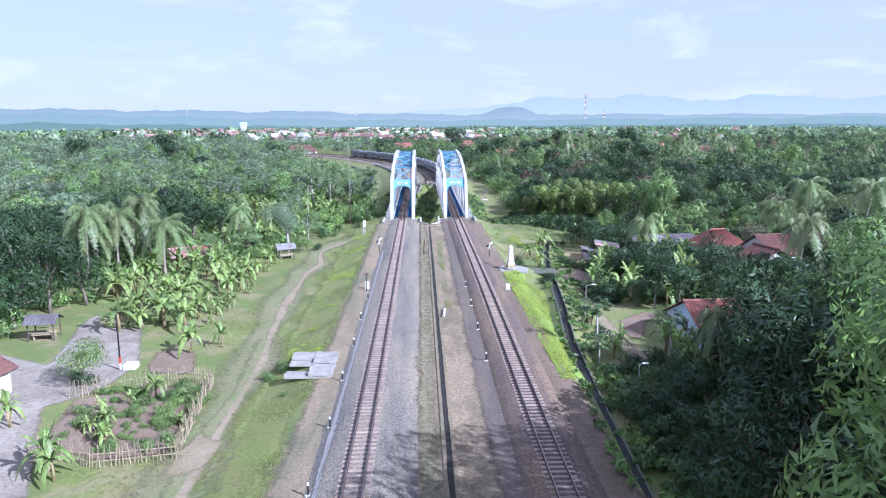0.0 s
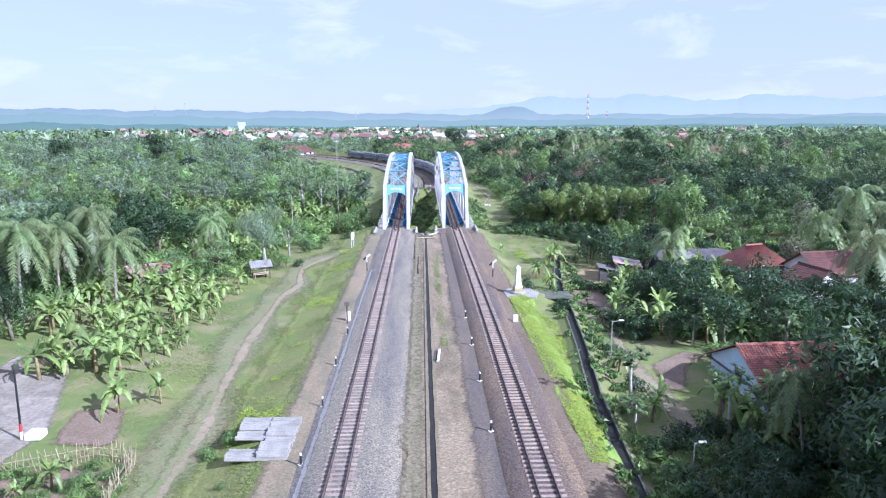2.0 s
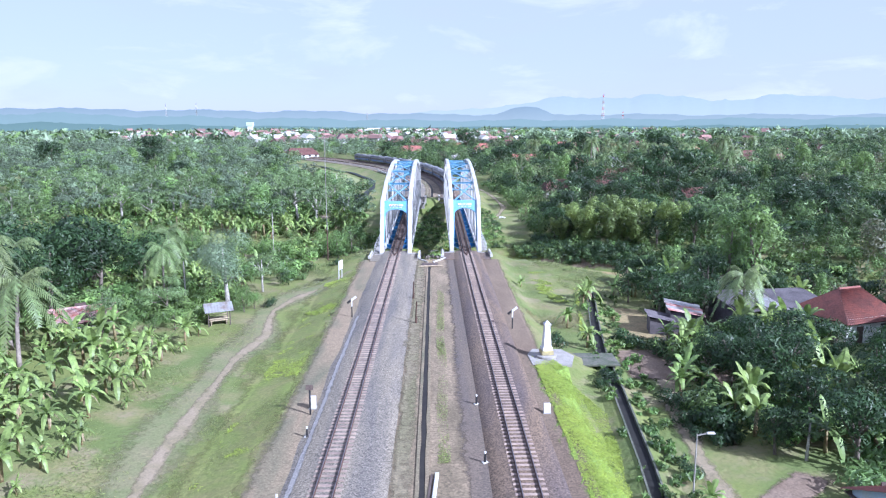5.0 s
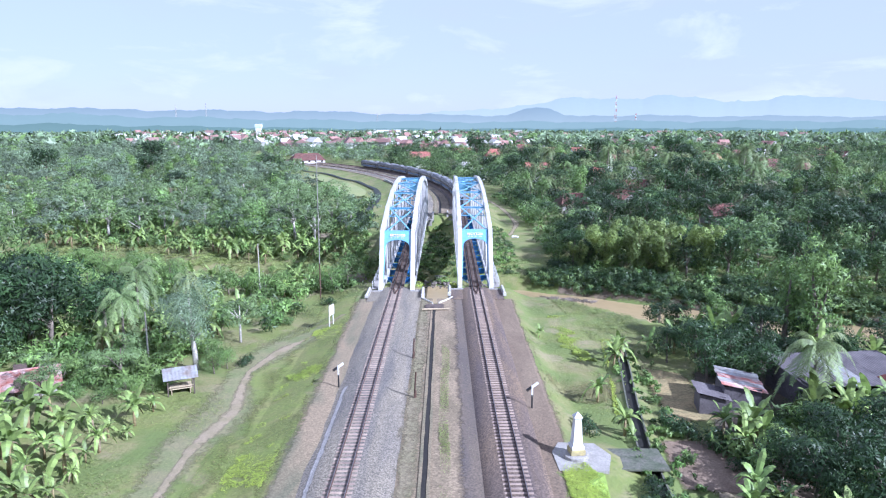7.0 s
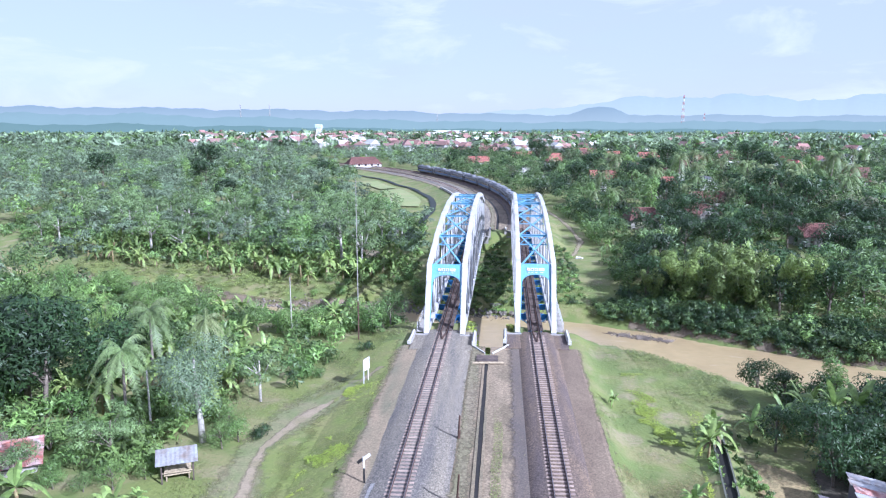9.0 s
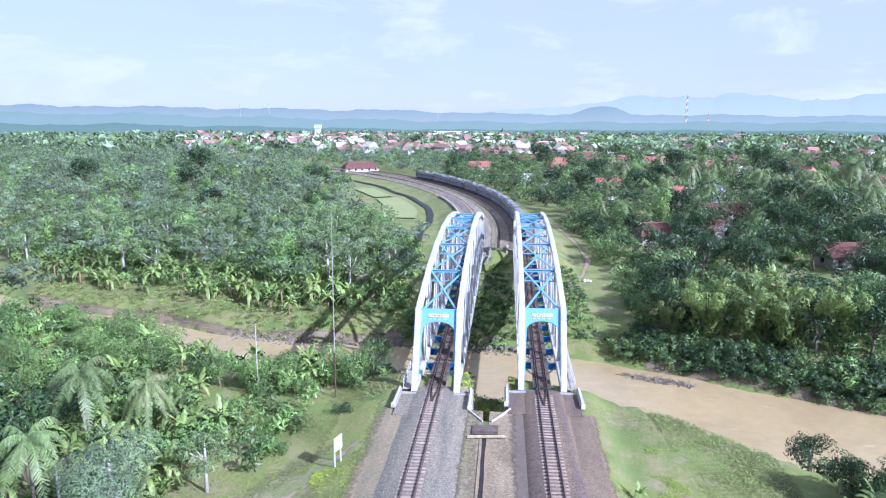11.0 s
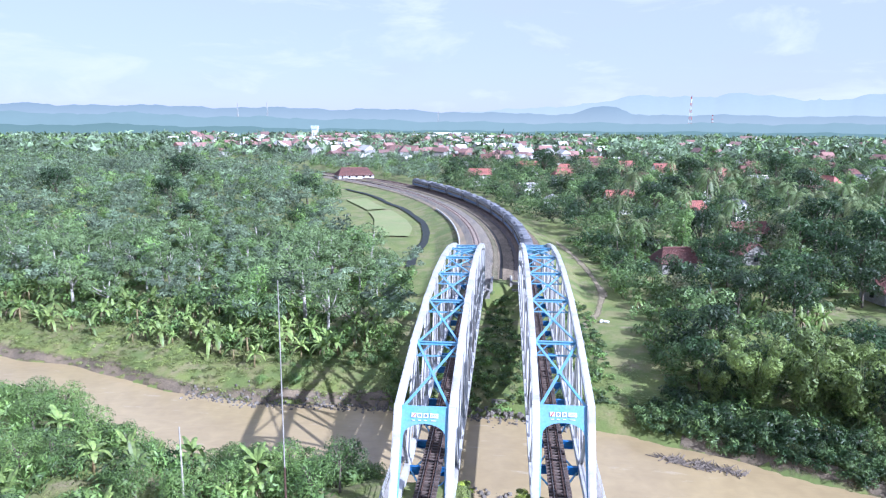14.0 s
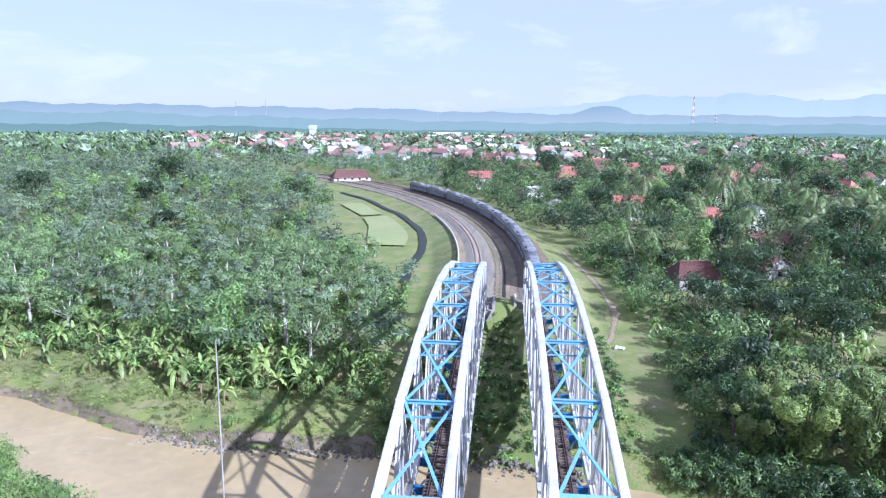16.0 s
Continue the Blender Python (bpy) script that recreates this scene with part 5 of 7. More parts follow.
for x, y, k in ((25.8, -28.2, 0.42), (29.5, -26.5, 0.5), (33, -28, 0.55), (36.5, -27, 0.6), (31.5, -31, 0.5)):
    put(DARK, x, y, k, 2.4)
for x, y, k in ((30, -23.5, 1.3), (32.4, -24.4, 1.4), (34.5, -23.6, 1.3), (27.2, -24.8, 1.0), (31.2, -22.0, 1.1), (36.5, -24, 1.3)):
    put(BANANA, x, y, k, 1.2)
for x, y, k in ((34, -44.5, 1.4), (36, -45.5, 1.3), (38.2, -45, 1.4), (32.6, -46.5, 1.3), (40.5, -44.5, 1.2), (27.5, -25.2, 1.1), (24.4, -25.6, 0.9)):
    put(BANANA, x, y, k, 1.2)
for x, y, k in ((26.6, -58.6, 0.6), (30.2, -55.2, 0.6), (29.6, -61.6, 0.68), (33.5, -54, 0.55)):
    put(DARK, x, y, k, 2.4)
for x, y, k in ((22.6, -58.2, 1.1), (21.6, -60.4, 0.9), (23.4, -60.6, 1.0)):
    put(BANANA, x, y, k, 1.2)
put(PAPAYA, 15.4, -87.9, 1.0, 1, 0)
put(PAPAYA, 14.6, -91.6, 0.7, 1, 1)
put(PAPAYA, 26.2, -72.5, 0.8, 1, 1)
for x, y, k in ((34, 38.0, 1.15), (39.5, 35.5, 1.25), (33, 44, 1.0), (45, 33.5, 1.15), (51, 33, 1.1), (43.5, 41, 1.0), (29, 40.0, 0.7)):
    put(BAMBOO, x, y, k, 4)
for x, y, k in ((36, 68, 1.0), (39, 74, 0.9), (43, 71, 1.1), (48, 78, 1.0), (52, 70, 1.2), (57, 76, 1.2), (46, 86, 1.0), (55, 87, 1.1), (40, 84, 0.9)):
    BANANA.at(x, y, k)
# banana groves
scatter(BANANA, 62, -46, -25.8, -80, -40, 1.9, 0.7, 1.3, 80, lambda x, y: (y > -67 or x < -28) and y < (-44 if x > -38 else -40))
scatter(BANANA, 22, -50, -20, -14, 14, 2.2, 0.8, 1.2)
scatter(BANANA, 26, -44, -27, -26, -10, 1.8, 0.8, 1.2, 60)
scatter(LIGHT_BUSH, 22, -42, -25, -38, -10, 1.5, 0.7, 1.6, 60)
scatter(BANANA, 115, -110, -18, 48, 98, 1.6, 0.7, 1.5, 80, lambda x, y: (6.5 if x < -32 else 4.5) + 4 * abs(float(wobble(x, y, 7.0))) < y - np.interp(x, FAR_X, FAR_Y) < 27)
scatter(BANANA, 9, 17, 40, -95, -60, 2.0, 0.8, 1.3)
scatter(BANANA, 16, 24, 50, -60, 5, 2.0, 0.9, 1.4)
scatter(BANANA, 16, 26, 70, 50, 110, 2.4, 0.9, 1.3)
# trees on the near side
scatter(ROUND, 22, 19, 55, -95, -52, 3.2, 0.4, 0.72)
scatter(DARK, 24, 24, 62, -110, -10, 4.0, 0.42, 0.78)
scatter(TALL, 8, 34, 62, -110, -5, 3.0, 0.4, 0.65)
scatter(ROUND, 26, 28, 62, -50, 10, 3.4, 0.35, 0.6)
scatter(DARK, 14, -75, -44, -75, -14, 6.0, 0.8, 1.2)
scatter(ROUND, 16, -75, -38, -75, -12, 5.0, 0.6, 1.0)
scatter(UMBRELLA, 12, -75, -30, -35, -8, 5.0, 0.5, 0.85)
scatter(SMALL, 70, -75, -13, -14, 26, 2.2, 0.6, 1.3)
scatter(LIGHT_BUSH, 40, -75, -13, -16, 26, 1.2, 0.6, 1.3)
scatter(BUSH, 30, 13, 60, -110, 10, 1.8, 0.6, 1.4)
for x, y, k in ((25.9, -49.7, 1.3), (26.6, -50.6, 1.2), (24.9, -51.2, 1.0), (26.5, -63.2, 1.0), (24.0, -66.0, 0.9), (41, -29, 1.5), (40, -33, 1.4), (33, -62, 1.2), (36.5, -61, 1.1), (40, -66, 1.0), (42.5, -66.5, 1.1), (39, -60.5, 1.0), (30.6, -62.5, 1.1), (28, -54, 1.0)):
    put(BANANA, x, y, k, 1.4)
scatter(BANANA, 7, 24, 42, -74, -47, 1.8, 0.8, 1.2, 60)
scatter(ROUND, 14, 23, 46, -74, -45, 2.6, 0.35, 0.6, 60)
scatter(BUSH, 20, 18.5, 45, -74, -47, 1.2, 0.6, 1.3, 60)
for x, y, k in ((24.6, -90.0, 0.8), (26.6, -91.0, 1.0), (29.3, -91.2, 0.95), (31.0, -91.6, 1.15), (32.6, -91.0, 1.0), (34.4, -91.5, 1.1), (23.6, -86.2, 0.6), (23.4, -88.4, 0.7)):
    put(BANANA, x, y, k, 1.2)
for x, y, k in ((24.3, -88.5, 0.6), (28.4, -92.4, 0.9), (30.2, -92.8, 1.0), (33.4, -92.6, 1.0)):
    put(BUSH, x, y, k, 1.2)
scatter(BUSH, 40, 13, 62, 18, 50, 1.3, 0.8, 1.8, 80, lambda x, y: 2.5 < y - np.interp(x, FAR_X, FAR_Y) < 8)
scatter(PAPAYA, 8, 18, 45, -95, -45, 2.5, 0.7, 1.1)
# far bank, first rows
scatter(UMBRELLA, 55, -130, -24, 62, 120, 4.6, 0.7, 1.2, 40, lambda x, y: y - np.interp(x, FAR_X, FAR_Y) > 12)
scatter(ROUND, 45, 25, 110, 20, 110, 4.4, 0.65, 1.1)
scatter(DARK, 30, 28, 120, 20, 120, 5.0, 0.7, 1.15)
# large single trees that stand out of the village woods
for x, y, k, which in ((71, 120, 1.5, 0), (50, 131, 1.3, 1), (50, 188, 1.6, 1), (80, 134, 1.6, 3), (84, 112, 1.7, 1), (40, 150, 1.3, 2), (95, 160, 1.7, 0), (62, 210, 1.5, 3), (30, 200, 1.4, 1), (110, 220, 1.8, 2), (44, 260, 1.6, 1), (80, 270, 1.7, 3), (20, 330, 1.8, 1), (130, 300, 1.8, 1), (-152, 269, 2.0, 1), (-120, 190, 1.5, 2), (-60, 150, 1.2, 0), (-95, 150, 1.3, 2), (-170, 200, 1.6, 1), (-75, 210, 1.5, 0)):
    put(ROUND, x, y, k, 7, which)
scatter(TALL, 22, 28, 150, 60, 300, 5.0, 0.8, 1.25)
scatter(TALL, 16, -150, -45, 90, 260, 5.0, 0.7, 1.1)
scatter(PALM, 62, 30, 190, 130, 340, 4.0, 0.8, 1.2)
scatter(PALM, 26, 34, 130, 140, 260, 3.0, 1.15, 1.55)
scatter(PALM, 9, 40, 66, -75, 5, 3.0, 1.0, 1.35)
put(TALL, 42.5, -28.5, 1.0, 3, 1)
put(TALL, 39.5, -26.0, 0.85, 3, 2)
scatter(LIGHT_BUSH, 26, -40, 70, 30, 100, 1.5, 0.5, 1.3, 60, lambda x, y: 3 < y - np.interp(x, FAR_X, FAR_Y) < 13)


# ---- woods: far more trees than one could count ----
def woods(name, label, leaf, sites, form, leaves, size, seed, lift=0.0):
    """sites: rows of x, y, height, radius."""
    rng = np.random.default_rng(seed)
    allv, alln, which = [], [], []
    for (x, y, h, r), n in zip(sites, leaves):
        lobes = np.array(lobes_for(rng, h, r, form))[:9]
        v, _, rounded = cloud(rng, lobes, n, 1.25 * size * r / 4.0 * (190 / n) ** 0.35, 0.6 if form == "umbrella" else 0.2, 0.3, 3)
        allv.append(v + np.array([x, y, ground(x, y) + lift]))
        alln.append(rounded)
        which.append(np.full(len(v), rng.uniform(-0.5, 0.5)))
    v = np.concatenate(allv)
    ob = new(name, lean_normals(array_mesh(name, v, np.arange(len(v)).reshape(-1, 3), leaf), np.concatenate(alln)))
    ob.data.attributes.new("plant", "FLOAT", "POINT").data.foreach_set("value", np.concatenate(which).astype(np.float32))
    return tagged(ob, label, "woodland", kind="stuff")


wood_rng = np.random.default_rng(5)
groups = {k: [] for k in range(6)}
gap = 6.6
for iy in range(int(-135 / gap), int(470 / gap)):
    for ix in range(-60, 66):
        x = ix * gap + wood_rng.uniform(-2.6, 2.6)
        y = iy * gap + wood_rng.uniform(-2.6, 2.6)
        d = y + 60 if y > 60 else y + 160
        if not (-0.85 * d - 25 < x < max(0.68 * d + 30, 0.64 * (y + 158) + 15)):
            continue
        if y < 30 and -62 < x < 50:
            continue
        if not free(x, y, 3.2) or (x < -16 and 30 < y < far_edge(x) + 17):
            continue
        left = x < -8 - 0.12 * max(0, y - 85)
        u = wood_rng.random()
        h = wood_rng.uniform(5.5, 12.5) if left else wood_rng.uniform(5.0, 11.5)
        r = wood_rng.uniform(2.9, 5.2)
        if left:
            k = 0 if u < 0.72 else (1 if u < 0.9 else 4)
        else:
            k = 2 if u < 0.42 else (3 if u < 0.78 else (1 if u < 0.93 else 5))
            if u > 0.9 and wood_rng.random() < 0.35:
                h, r = h * 1.3, r * 1.1
        n = int(np.clip(75000 / math.hypot(x, max(0, y + 60)), 110, 700))
        if y > 425 and -0.47 < x / (y + 40) < 0.3 and wood_rng.random() < 0.45:
            continue
        groups[k].append(((x, y, h, r), n))
# the left woods take the leaf colour paled for haze
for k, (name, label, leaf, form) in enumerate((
        ("spreading_woodland", "woodland with flat spreading crowns, leaf colour paled for haze", LEAF_GREY, "umbrella"),
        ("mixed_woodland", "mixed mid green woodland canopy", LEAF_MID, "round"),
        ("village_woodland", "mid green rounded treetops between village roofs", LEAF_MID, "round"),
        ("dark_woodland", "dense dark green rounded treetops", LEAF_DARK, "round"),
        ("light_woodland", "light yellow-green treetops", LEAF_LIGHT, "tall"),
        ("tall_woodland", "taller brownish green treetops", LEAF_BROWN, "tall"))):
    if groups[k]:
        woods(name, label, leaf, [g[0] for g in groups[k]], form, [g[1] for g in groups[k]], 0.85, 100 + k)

# undergrowth that hides the feet of the trees
under = {0: [], 1: []}
for _ in range(11000):
    x, y = wood_rng.uniform(-150, 120), wood_rng.uniform(-110, 150)
    side_far = y - np.interp(x, FAR_X, FAR_Y)
    d = y + 60 if y > 60 else y + 160
    if not (-0.85 * d - 10 < x < 0.68 * d + 10):
        continue
    if not free(x, y, -2.0):
        continue
    if y < 30 and not (x < -44 or x > (26 if y < -88 or y > -30 else 20) or (y > -18 and x < -13) or (y > -38 and x < -27)):
        continue
    if y > 30 and side_far < (12 if x < -16 else 0):
        continue
    r = wood_rng.uniform(1.1, 2.2)
    under[0 if x < 0 and wood_rng.random() < 0.7 or wood_rng.random() < 0.3 else 1].append(((x, y, wood_rng.uniform(1.4, 3.4), r), int(np.clip(9000 / math.hypot(x, max(0, y + 60)), 28, 110))))
thicket = {0: [], 1: []}
for _ in range(760):
    x, y = wood_rng.uniform(21, 64), wood_rng.uniform(-98, -14)
    if free(x, y, -1.5) and not (19 < x < 27 and -60 < y < -28) and not (18 < x < 29 and -92 < y < -70):
        low = 34 < x < 54 and -64 < y < -45
        thicket[int(wood_rng.random() < 0.4)].append((x, y, wood_rng.uniform(0.5, 1.2) if low else wood_rng.uniform(0.9, 3.2), wood_rng.uniform(0.8, 1.9)))
for _ in range(420):
    x, y = wood_rng.uniform(12.6, 23), wood_rng.uniform(-136, -96)
    if 2.2 < x - np.interp(y, [-136, -112, -85], [9.2, 11.1, 13.3]):
        thicket[int(wood_rng.random() < 0.35)].append((x, y, wood_rng.uniform(0.5, 2.4), wood_rng.uniform(0.7, 1.5)))
woods("thicket", "dense dark green thicket between the village houses", LEAF_DARK, thicket[0], "bush", [170] * len(thicket[0]), 0.9, 152)
woods("thicket", "leafy green shrubs and weeds in the village gardens", LEAF_MID, thicket[1], "bush", [170] * len(thicket[1]), 0.9, 153)
woods("undergrowth", "light green shrubs and creepers under the trees", LEAF_LIGHT, [g[0] for g in under[0]], "bush", [g[1] for g in under[0]], 1.05, 150)
woods("undergrowth", "dark green shrubs under the trees", LEAF_MID, [g[0] for g in under[1]], "bush", [g[1] for g in under[1]], 1.05, 151)

# shrubs and creepers down to the water below the right-hand wood
shore = {0: [], 1: []}
for _ in range(700):
    x = wood_rng.uniform(16, 80)
    y = far_edge(x) + wood_rng.uniform(0.8, 6.5)
    if float(along(x, y)[1]) < 19 - 0.15 * (y - far_edge(x)):
        continue
    shore[int(wood_rng.random() < 0.5)].append(((x, y, wood_rng.uniform(0.7, 2.0), wood_rng.uniform(0.7, 1.4)), 80))
woods("bank_shrubs", "tangled green shrubs and creepers down to the water", LEAF_MID, [g[0] for g in shore[0]], "bush", [150] * len(shore[0]), 1.0, 160)
woods("bank_shrubs", "dark green shrubs overhanging the water", LEAF_DARK, [g[0] for g in shore[1]], "bush", [150] * len(shore[1]), 1.0, 161)

# shaggy tufts over the grassy banks
tufts = []
for _ in range(1500):
    x = wood_rng.uniform(-100, -16)
    y = far_edge(x) + wood_rng.uniform(1.2, 15) if wood_rng.random() < 0.72 else near_edge(x) - wood_rng.uniform(1.0, 22)
    if free(x, y, -2.0):
        tufts.append((x, y, wood_rng.uniform(0.2, 0.55), wood_rng.uniform(0.5, 1.2)))
woods("tall_grass", "shaggy tufts of tall grass and weeds on the river banks", GRASS, tufts, "bush", [70] * len(tufts), 0.6, 170)

notch_growth = {0: [], 1: []}
for _ in range(420):
    x, y = wood_rng.uniform(-3.3, 3.0), wood_rng.uniform(-6.5, 15)
    if y < 0.5 and abs(x + 0.15) > 2.1:
        continue
    notch_growth[int(wood_rng.random() < 0.5)].append((x, y, wood_rng.uniform(0.1, 0.35), wood_rng.uniform(0.3, 0.6)))
woods("bank_growth", "short grass and creepers in the gap between the bridge ends", GRASS, notch_growth[0], "bush", [60] * len(notch_growth[0]), 0.9, 173)
woods("bank_growth", "green weeds in the gap between the bridge ends", LUSH_GRASS, notch_growth[1], "bush", [60] * len(notch_growth[1]), 0.9, 174)
strip_growth = {0: [], 1: []}
for _ in range(900):
    x, y = wood_rng.uniform(-13.5, 17), wood_rng.uniform(42, 84)
    if -10.2 < x < -2.6 and y > 66 or 2.3 < x < 9.6 and y > 66 or y < far_edge(x) + 1.5:
        continue
    strip_growth[int(wood_rng.random() < 0.6)].append((x, y, wood_rng.uniform(0.3, 1.1), wood_rng.uniform(0.5, 1.2)))
woods("bank_growth", "rough weeds and low shrubs on the bank under the bridges", LEAF_LIGHT, strip_growth[0], "bush", [60] * len(strip_growth[0]), 1.1, 171)
woods("bank_growth", "rank green growth on the bank under the bridges", LEAF_MID, strip_growth[1], "bush", [60] * len(strip_growth[1]), 1.1, 172)

far = {k: [] for k in range(3)}
gap = 15.0
for iy in range(int(470 / gap), int(960 / gap)):
    for ix in range(-110, 100):
        x, y = ix * gap + wood_rng.uniform(-6, 6), iy * gap + wood_rng.uniform(-6, 6)
        d = y + 60
        if not (-0.85 * d - 25 < x < 0.62 * (y + 158) + 30):
            continue
        s, o = along(x, y)
        if abs(float(o)) < 14 and s < 700:
            continue
        thin = 0.5 if -0.5 < x / (y + 40) < 0.14 and y < 860 else (0.25 if x > 0 else 0.06)
        if wood_rng.random() < thin:
            continue
        far[int(wood_rng.integers(0, 3))].append(((x, y, wood_rng.uniform(8, 13), wood_rng.uniform(7.0, 11.0)), 29))
# haze over the far treetops is put in through the paled leaf colour
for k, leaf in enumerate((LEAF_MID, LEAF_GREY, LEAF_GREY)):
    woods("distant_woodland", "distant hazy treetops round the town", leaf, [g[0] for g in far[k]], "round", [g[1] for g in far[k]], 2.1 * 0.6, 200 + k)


# ---- grass ----
def grass(name, label, leaf, n, x0, x1, y0, y1, tall, seed, keep, bare=-0.3, lift=0.0):
    """Low arching blades, denser in patches; their shading follows the ground, as a sward's does."""
    rng = np.random.default_rng(seed)
    x, y = rng.uniform(x0, x1, n), rng.uniform(y0, y1, n)
    patch = wobble(x, y, 3.0) + 0.6 * wobble(x + 50, y, 1.4)
    ok = keep(x, y) & (patch > rng.normal(bare, 0.5, n))
    x, y, patch = x[ok], y[ok], patch[ok]
    k = len(x)
    h = tall * (1 + 0.5 * np.clip(patch, -0.8, 1))
    base = np.stack([x, y, height(x, y) + lift + h * rng.uniform(0.02, 0.55, k)], -1)
    lean = unit(np.concatenate([rng.normal(0, 0.3, (k, 2)), np.ones((k, 1))], 1))
    v, _ = leaf_quads(rng, base, lean, h * rng.uniform(0.6, 1.4, k), 0.2)
    up = np.repeat(unit(lean + np.array([0, 0, 0.8])), 4, axis=0)
    return tagged(new(name, lean_normals(array_mesh(name, v, np.arange(len(v)).reshape(-1, 4), leaf), up)), label, "grass", kind="stuff")


PATH = [(-16.8, -118), (-17.4, -90), (-18.2, -83), (-19.0, -70), (-19.1, -58), (-19.4, -50), (-18.2, -42), (-19.2, -36), (-19.6, -32), (-18.0, -25.5), (-14.8, -18), (-12.2, -13)]
path_x = lambda y: np.interp(y, [p[1] for p in PATH], [p[0] for p in PATH])
grass("grass", "bright green grass on the verge beside the tracks", GRASS, 150000, -18, -11.2, -125, 2, 0.17, 1, lambda x, y: np.abs(x - path_x(y)) > 1.6)
grass("grass", "green grass and weeds beyond the footpath", GRASS, 32000, -31, -18, -125, -5, 0.22, 2, lambda x, y: (np.abs(x - path_x(y)) > 1.3) & ((y > -80) | (x > -20)))
grass("dry_grass", "dry yellowish grass along the footpath", DRY_GRASS, 16000, -25, -11, -120, -5, 0.2, 3, lambda x, y: np.abs(x - path_x(y)) > 0.8)
grass("grass", "tall bright green grass strip beside the drain", LUSH_GRASS, 80000, 9.7, 15.2, -99, -52, 0.26, 4, lambda x, y: x < np.interp(y, [-99, -92, -85, -65, -52], [10.8, 12.0, 12.6, 14.6, 11.0]), -1.5)
grass("grass", "short green grass on the river terrace", GRASS, 28000, 10.6, 27, -48, 16, 0.2, 5, lambda x, y: y < near_edge(x) - 1)
grass("grass", "bright yellow-green patch of young grass on the terrace", LUSH_GRASS, 16000, 14.5, 18.5, -28, -10, 0.24, 11, lambda x, y: np.abs(x - 16.3 + 0.5 * wobble(y, x, 5.0)) < 0.95 + 0.7 * wobble(x, y, 0.7), -0.4, 0.03)
grass("grass", "rank grass at the edge of the village drain", LUSH_GRASS, 20000, 16.6, 22.5, -46, -20, 0.34, 12, lambda x, y: np.abs(x + 0.95 - np.interp(y, [-46, -41, -31, -20], [17.9, 18.6, 20.4, 21.8])) < 0.75, -1.0)
grass("grass", "tall weeds along the edge of the river terrace", GRASS, 11000, 17, 27, -24, -2, 0.34, 13, lambda x, y: (y < near_edge(x) - 1) & (x > 19.5 - 0.12 * (y + 24)), -0.9)
grass("dry_grass", "dry brown grass on the terrace", DRY_GRASS, 14000, 11.2, 18.5, -41, -29, 0.16, 14, lambda x, y: np.hypot((x - 14.8) / 3.4, (y + 35) / 5.5) < 1.0, -0.2, 0.03)
grass("grass", "bright clumps of young grass along the path beside the ballast", LUSH_GRASS, 42000, -15.2, -11.6, -96, -18, 0.26, 15, lambda x, y: wobble(x * 0.6 + 11, y, 3.2) + 0.6 * wobble(x, y + 9, 0.8) + 0.3 * wobble(x + 5, y, 0.35) > 0.45, 0.0, 0.03)
grass("grass", "rough green grass on the river bank", GRASS, 26000, -70, -9, -8, 40, 0.4, 6, lambda x, y: y < near_edge(x) - 0.5)
grass("grass", "long grass on the far river bank", GRASS, 42000, -100, 60, 35, 75, 0.5, 7, lambda x, y: (y > far_edge(x) + 1.5) & (y < far_edge(x) + 22))
grass("grass", "green grass on the embankment slopes", GRASS, 26000, -60, 34, 80, 230, 0.4, 8, lambda x, y: (np.abs(along(x, y)[1]) > 10.8) & (np.abs(along(x, y)[1]) < 30))
grass("grass", "narrow line of green weeds beside the middle drain", GRASS, 9000, 0.5, 1.8, -75, -24, 0.16, 10, lambda x, y: np.abs(x - 1.1 + 0.15 * wobble(y, x, 4.0)) < 0.42, -0.4, 0.09)
grass("dry_grass", "sparse weeds between the tracks", DRY_GRASS, 4000, -2.3, 3.6, -150, -12, 0.1, 9, lambda x, y: np.abs(x + 0.3) > 0.6, lift=0.1)

# ---- ground covers ----


def patch(name, outline, mat, label, category, lift=0.06, cell=1.0, soft=True):
    """A sheet that follows the ground inside an outline."""
    xs2, ys2 = [p[0] for p in outline], [p[1] for p in outline]
    me = bmesh.new()
    loop = [me.verts.new((x, y, 0)) for x, y in outline]
    me.faces.new(loop)
    for axis, lo, hi in ((0, min(xs2), max(xs2)), (1, min(ys2), max(ys2))):
        for c in np.arange(lo + cell, hi, cell):
            p, n = Vector((c, 0, 0)) if axis == 0 else Vector((0, c, 0)), Vector((1, 0, 0)) if axis == 0 else Vector((0, 1, 0))
            bmesh.ops.bisect_plane(me, geom=me.verts[:] + me.edges[:] + me.faces[:], plane_co=p, plane_no=n)
    for v in me.verts:
        v.co.z = ground(v.co.x, v.co.y) + lift
    for f in me.faces:
        f.smooth = True
    data = bpy.data.meshes.new(name)
    me.to_mesh(data)
    me.free()
    ring = [Vector((x, y)) for x, y in outline]

    def off_edge(p):
        best = 9.0
        for a, b in zip(ring, ring[1:] + ring[:1]):
            u = max(0, min(1, (p - a).dot(b - a) / (b - a).length_squared))
            best = min(best, (p - a.lerp(b, u)).length)
        return best

    set_edge(data, [max(0, 1 - off_edge(Vector(v.co[:2])) / 1.1) for v in data.vertices])
    data.materials.append(soft_edged(mat) if soft else mat)
    return tagged(new(name, data), label, category, kind="structure")


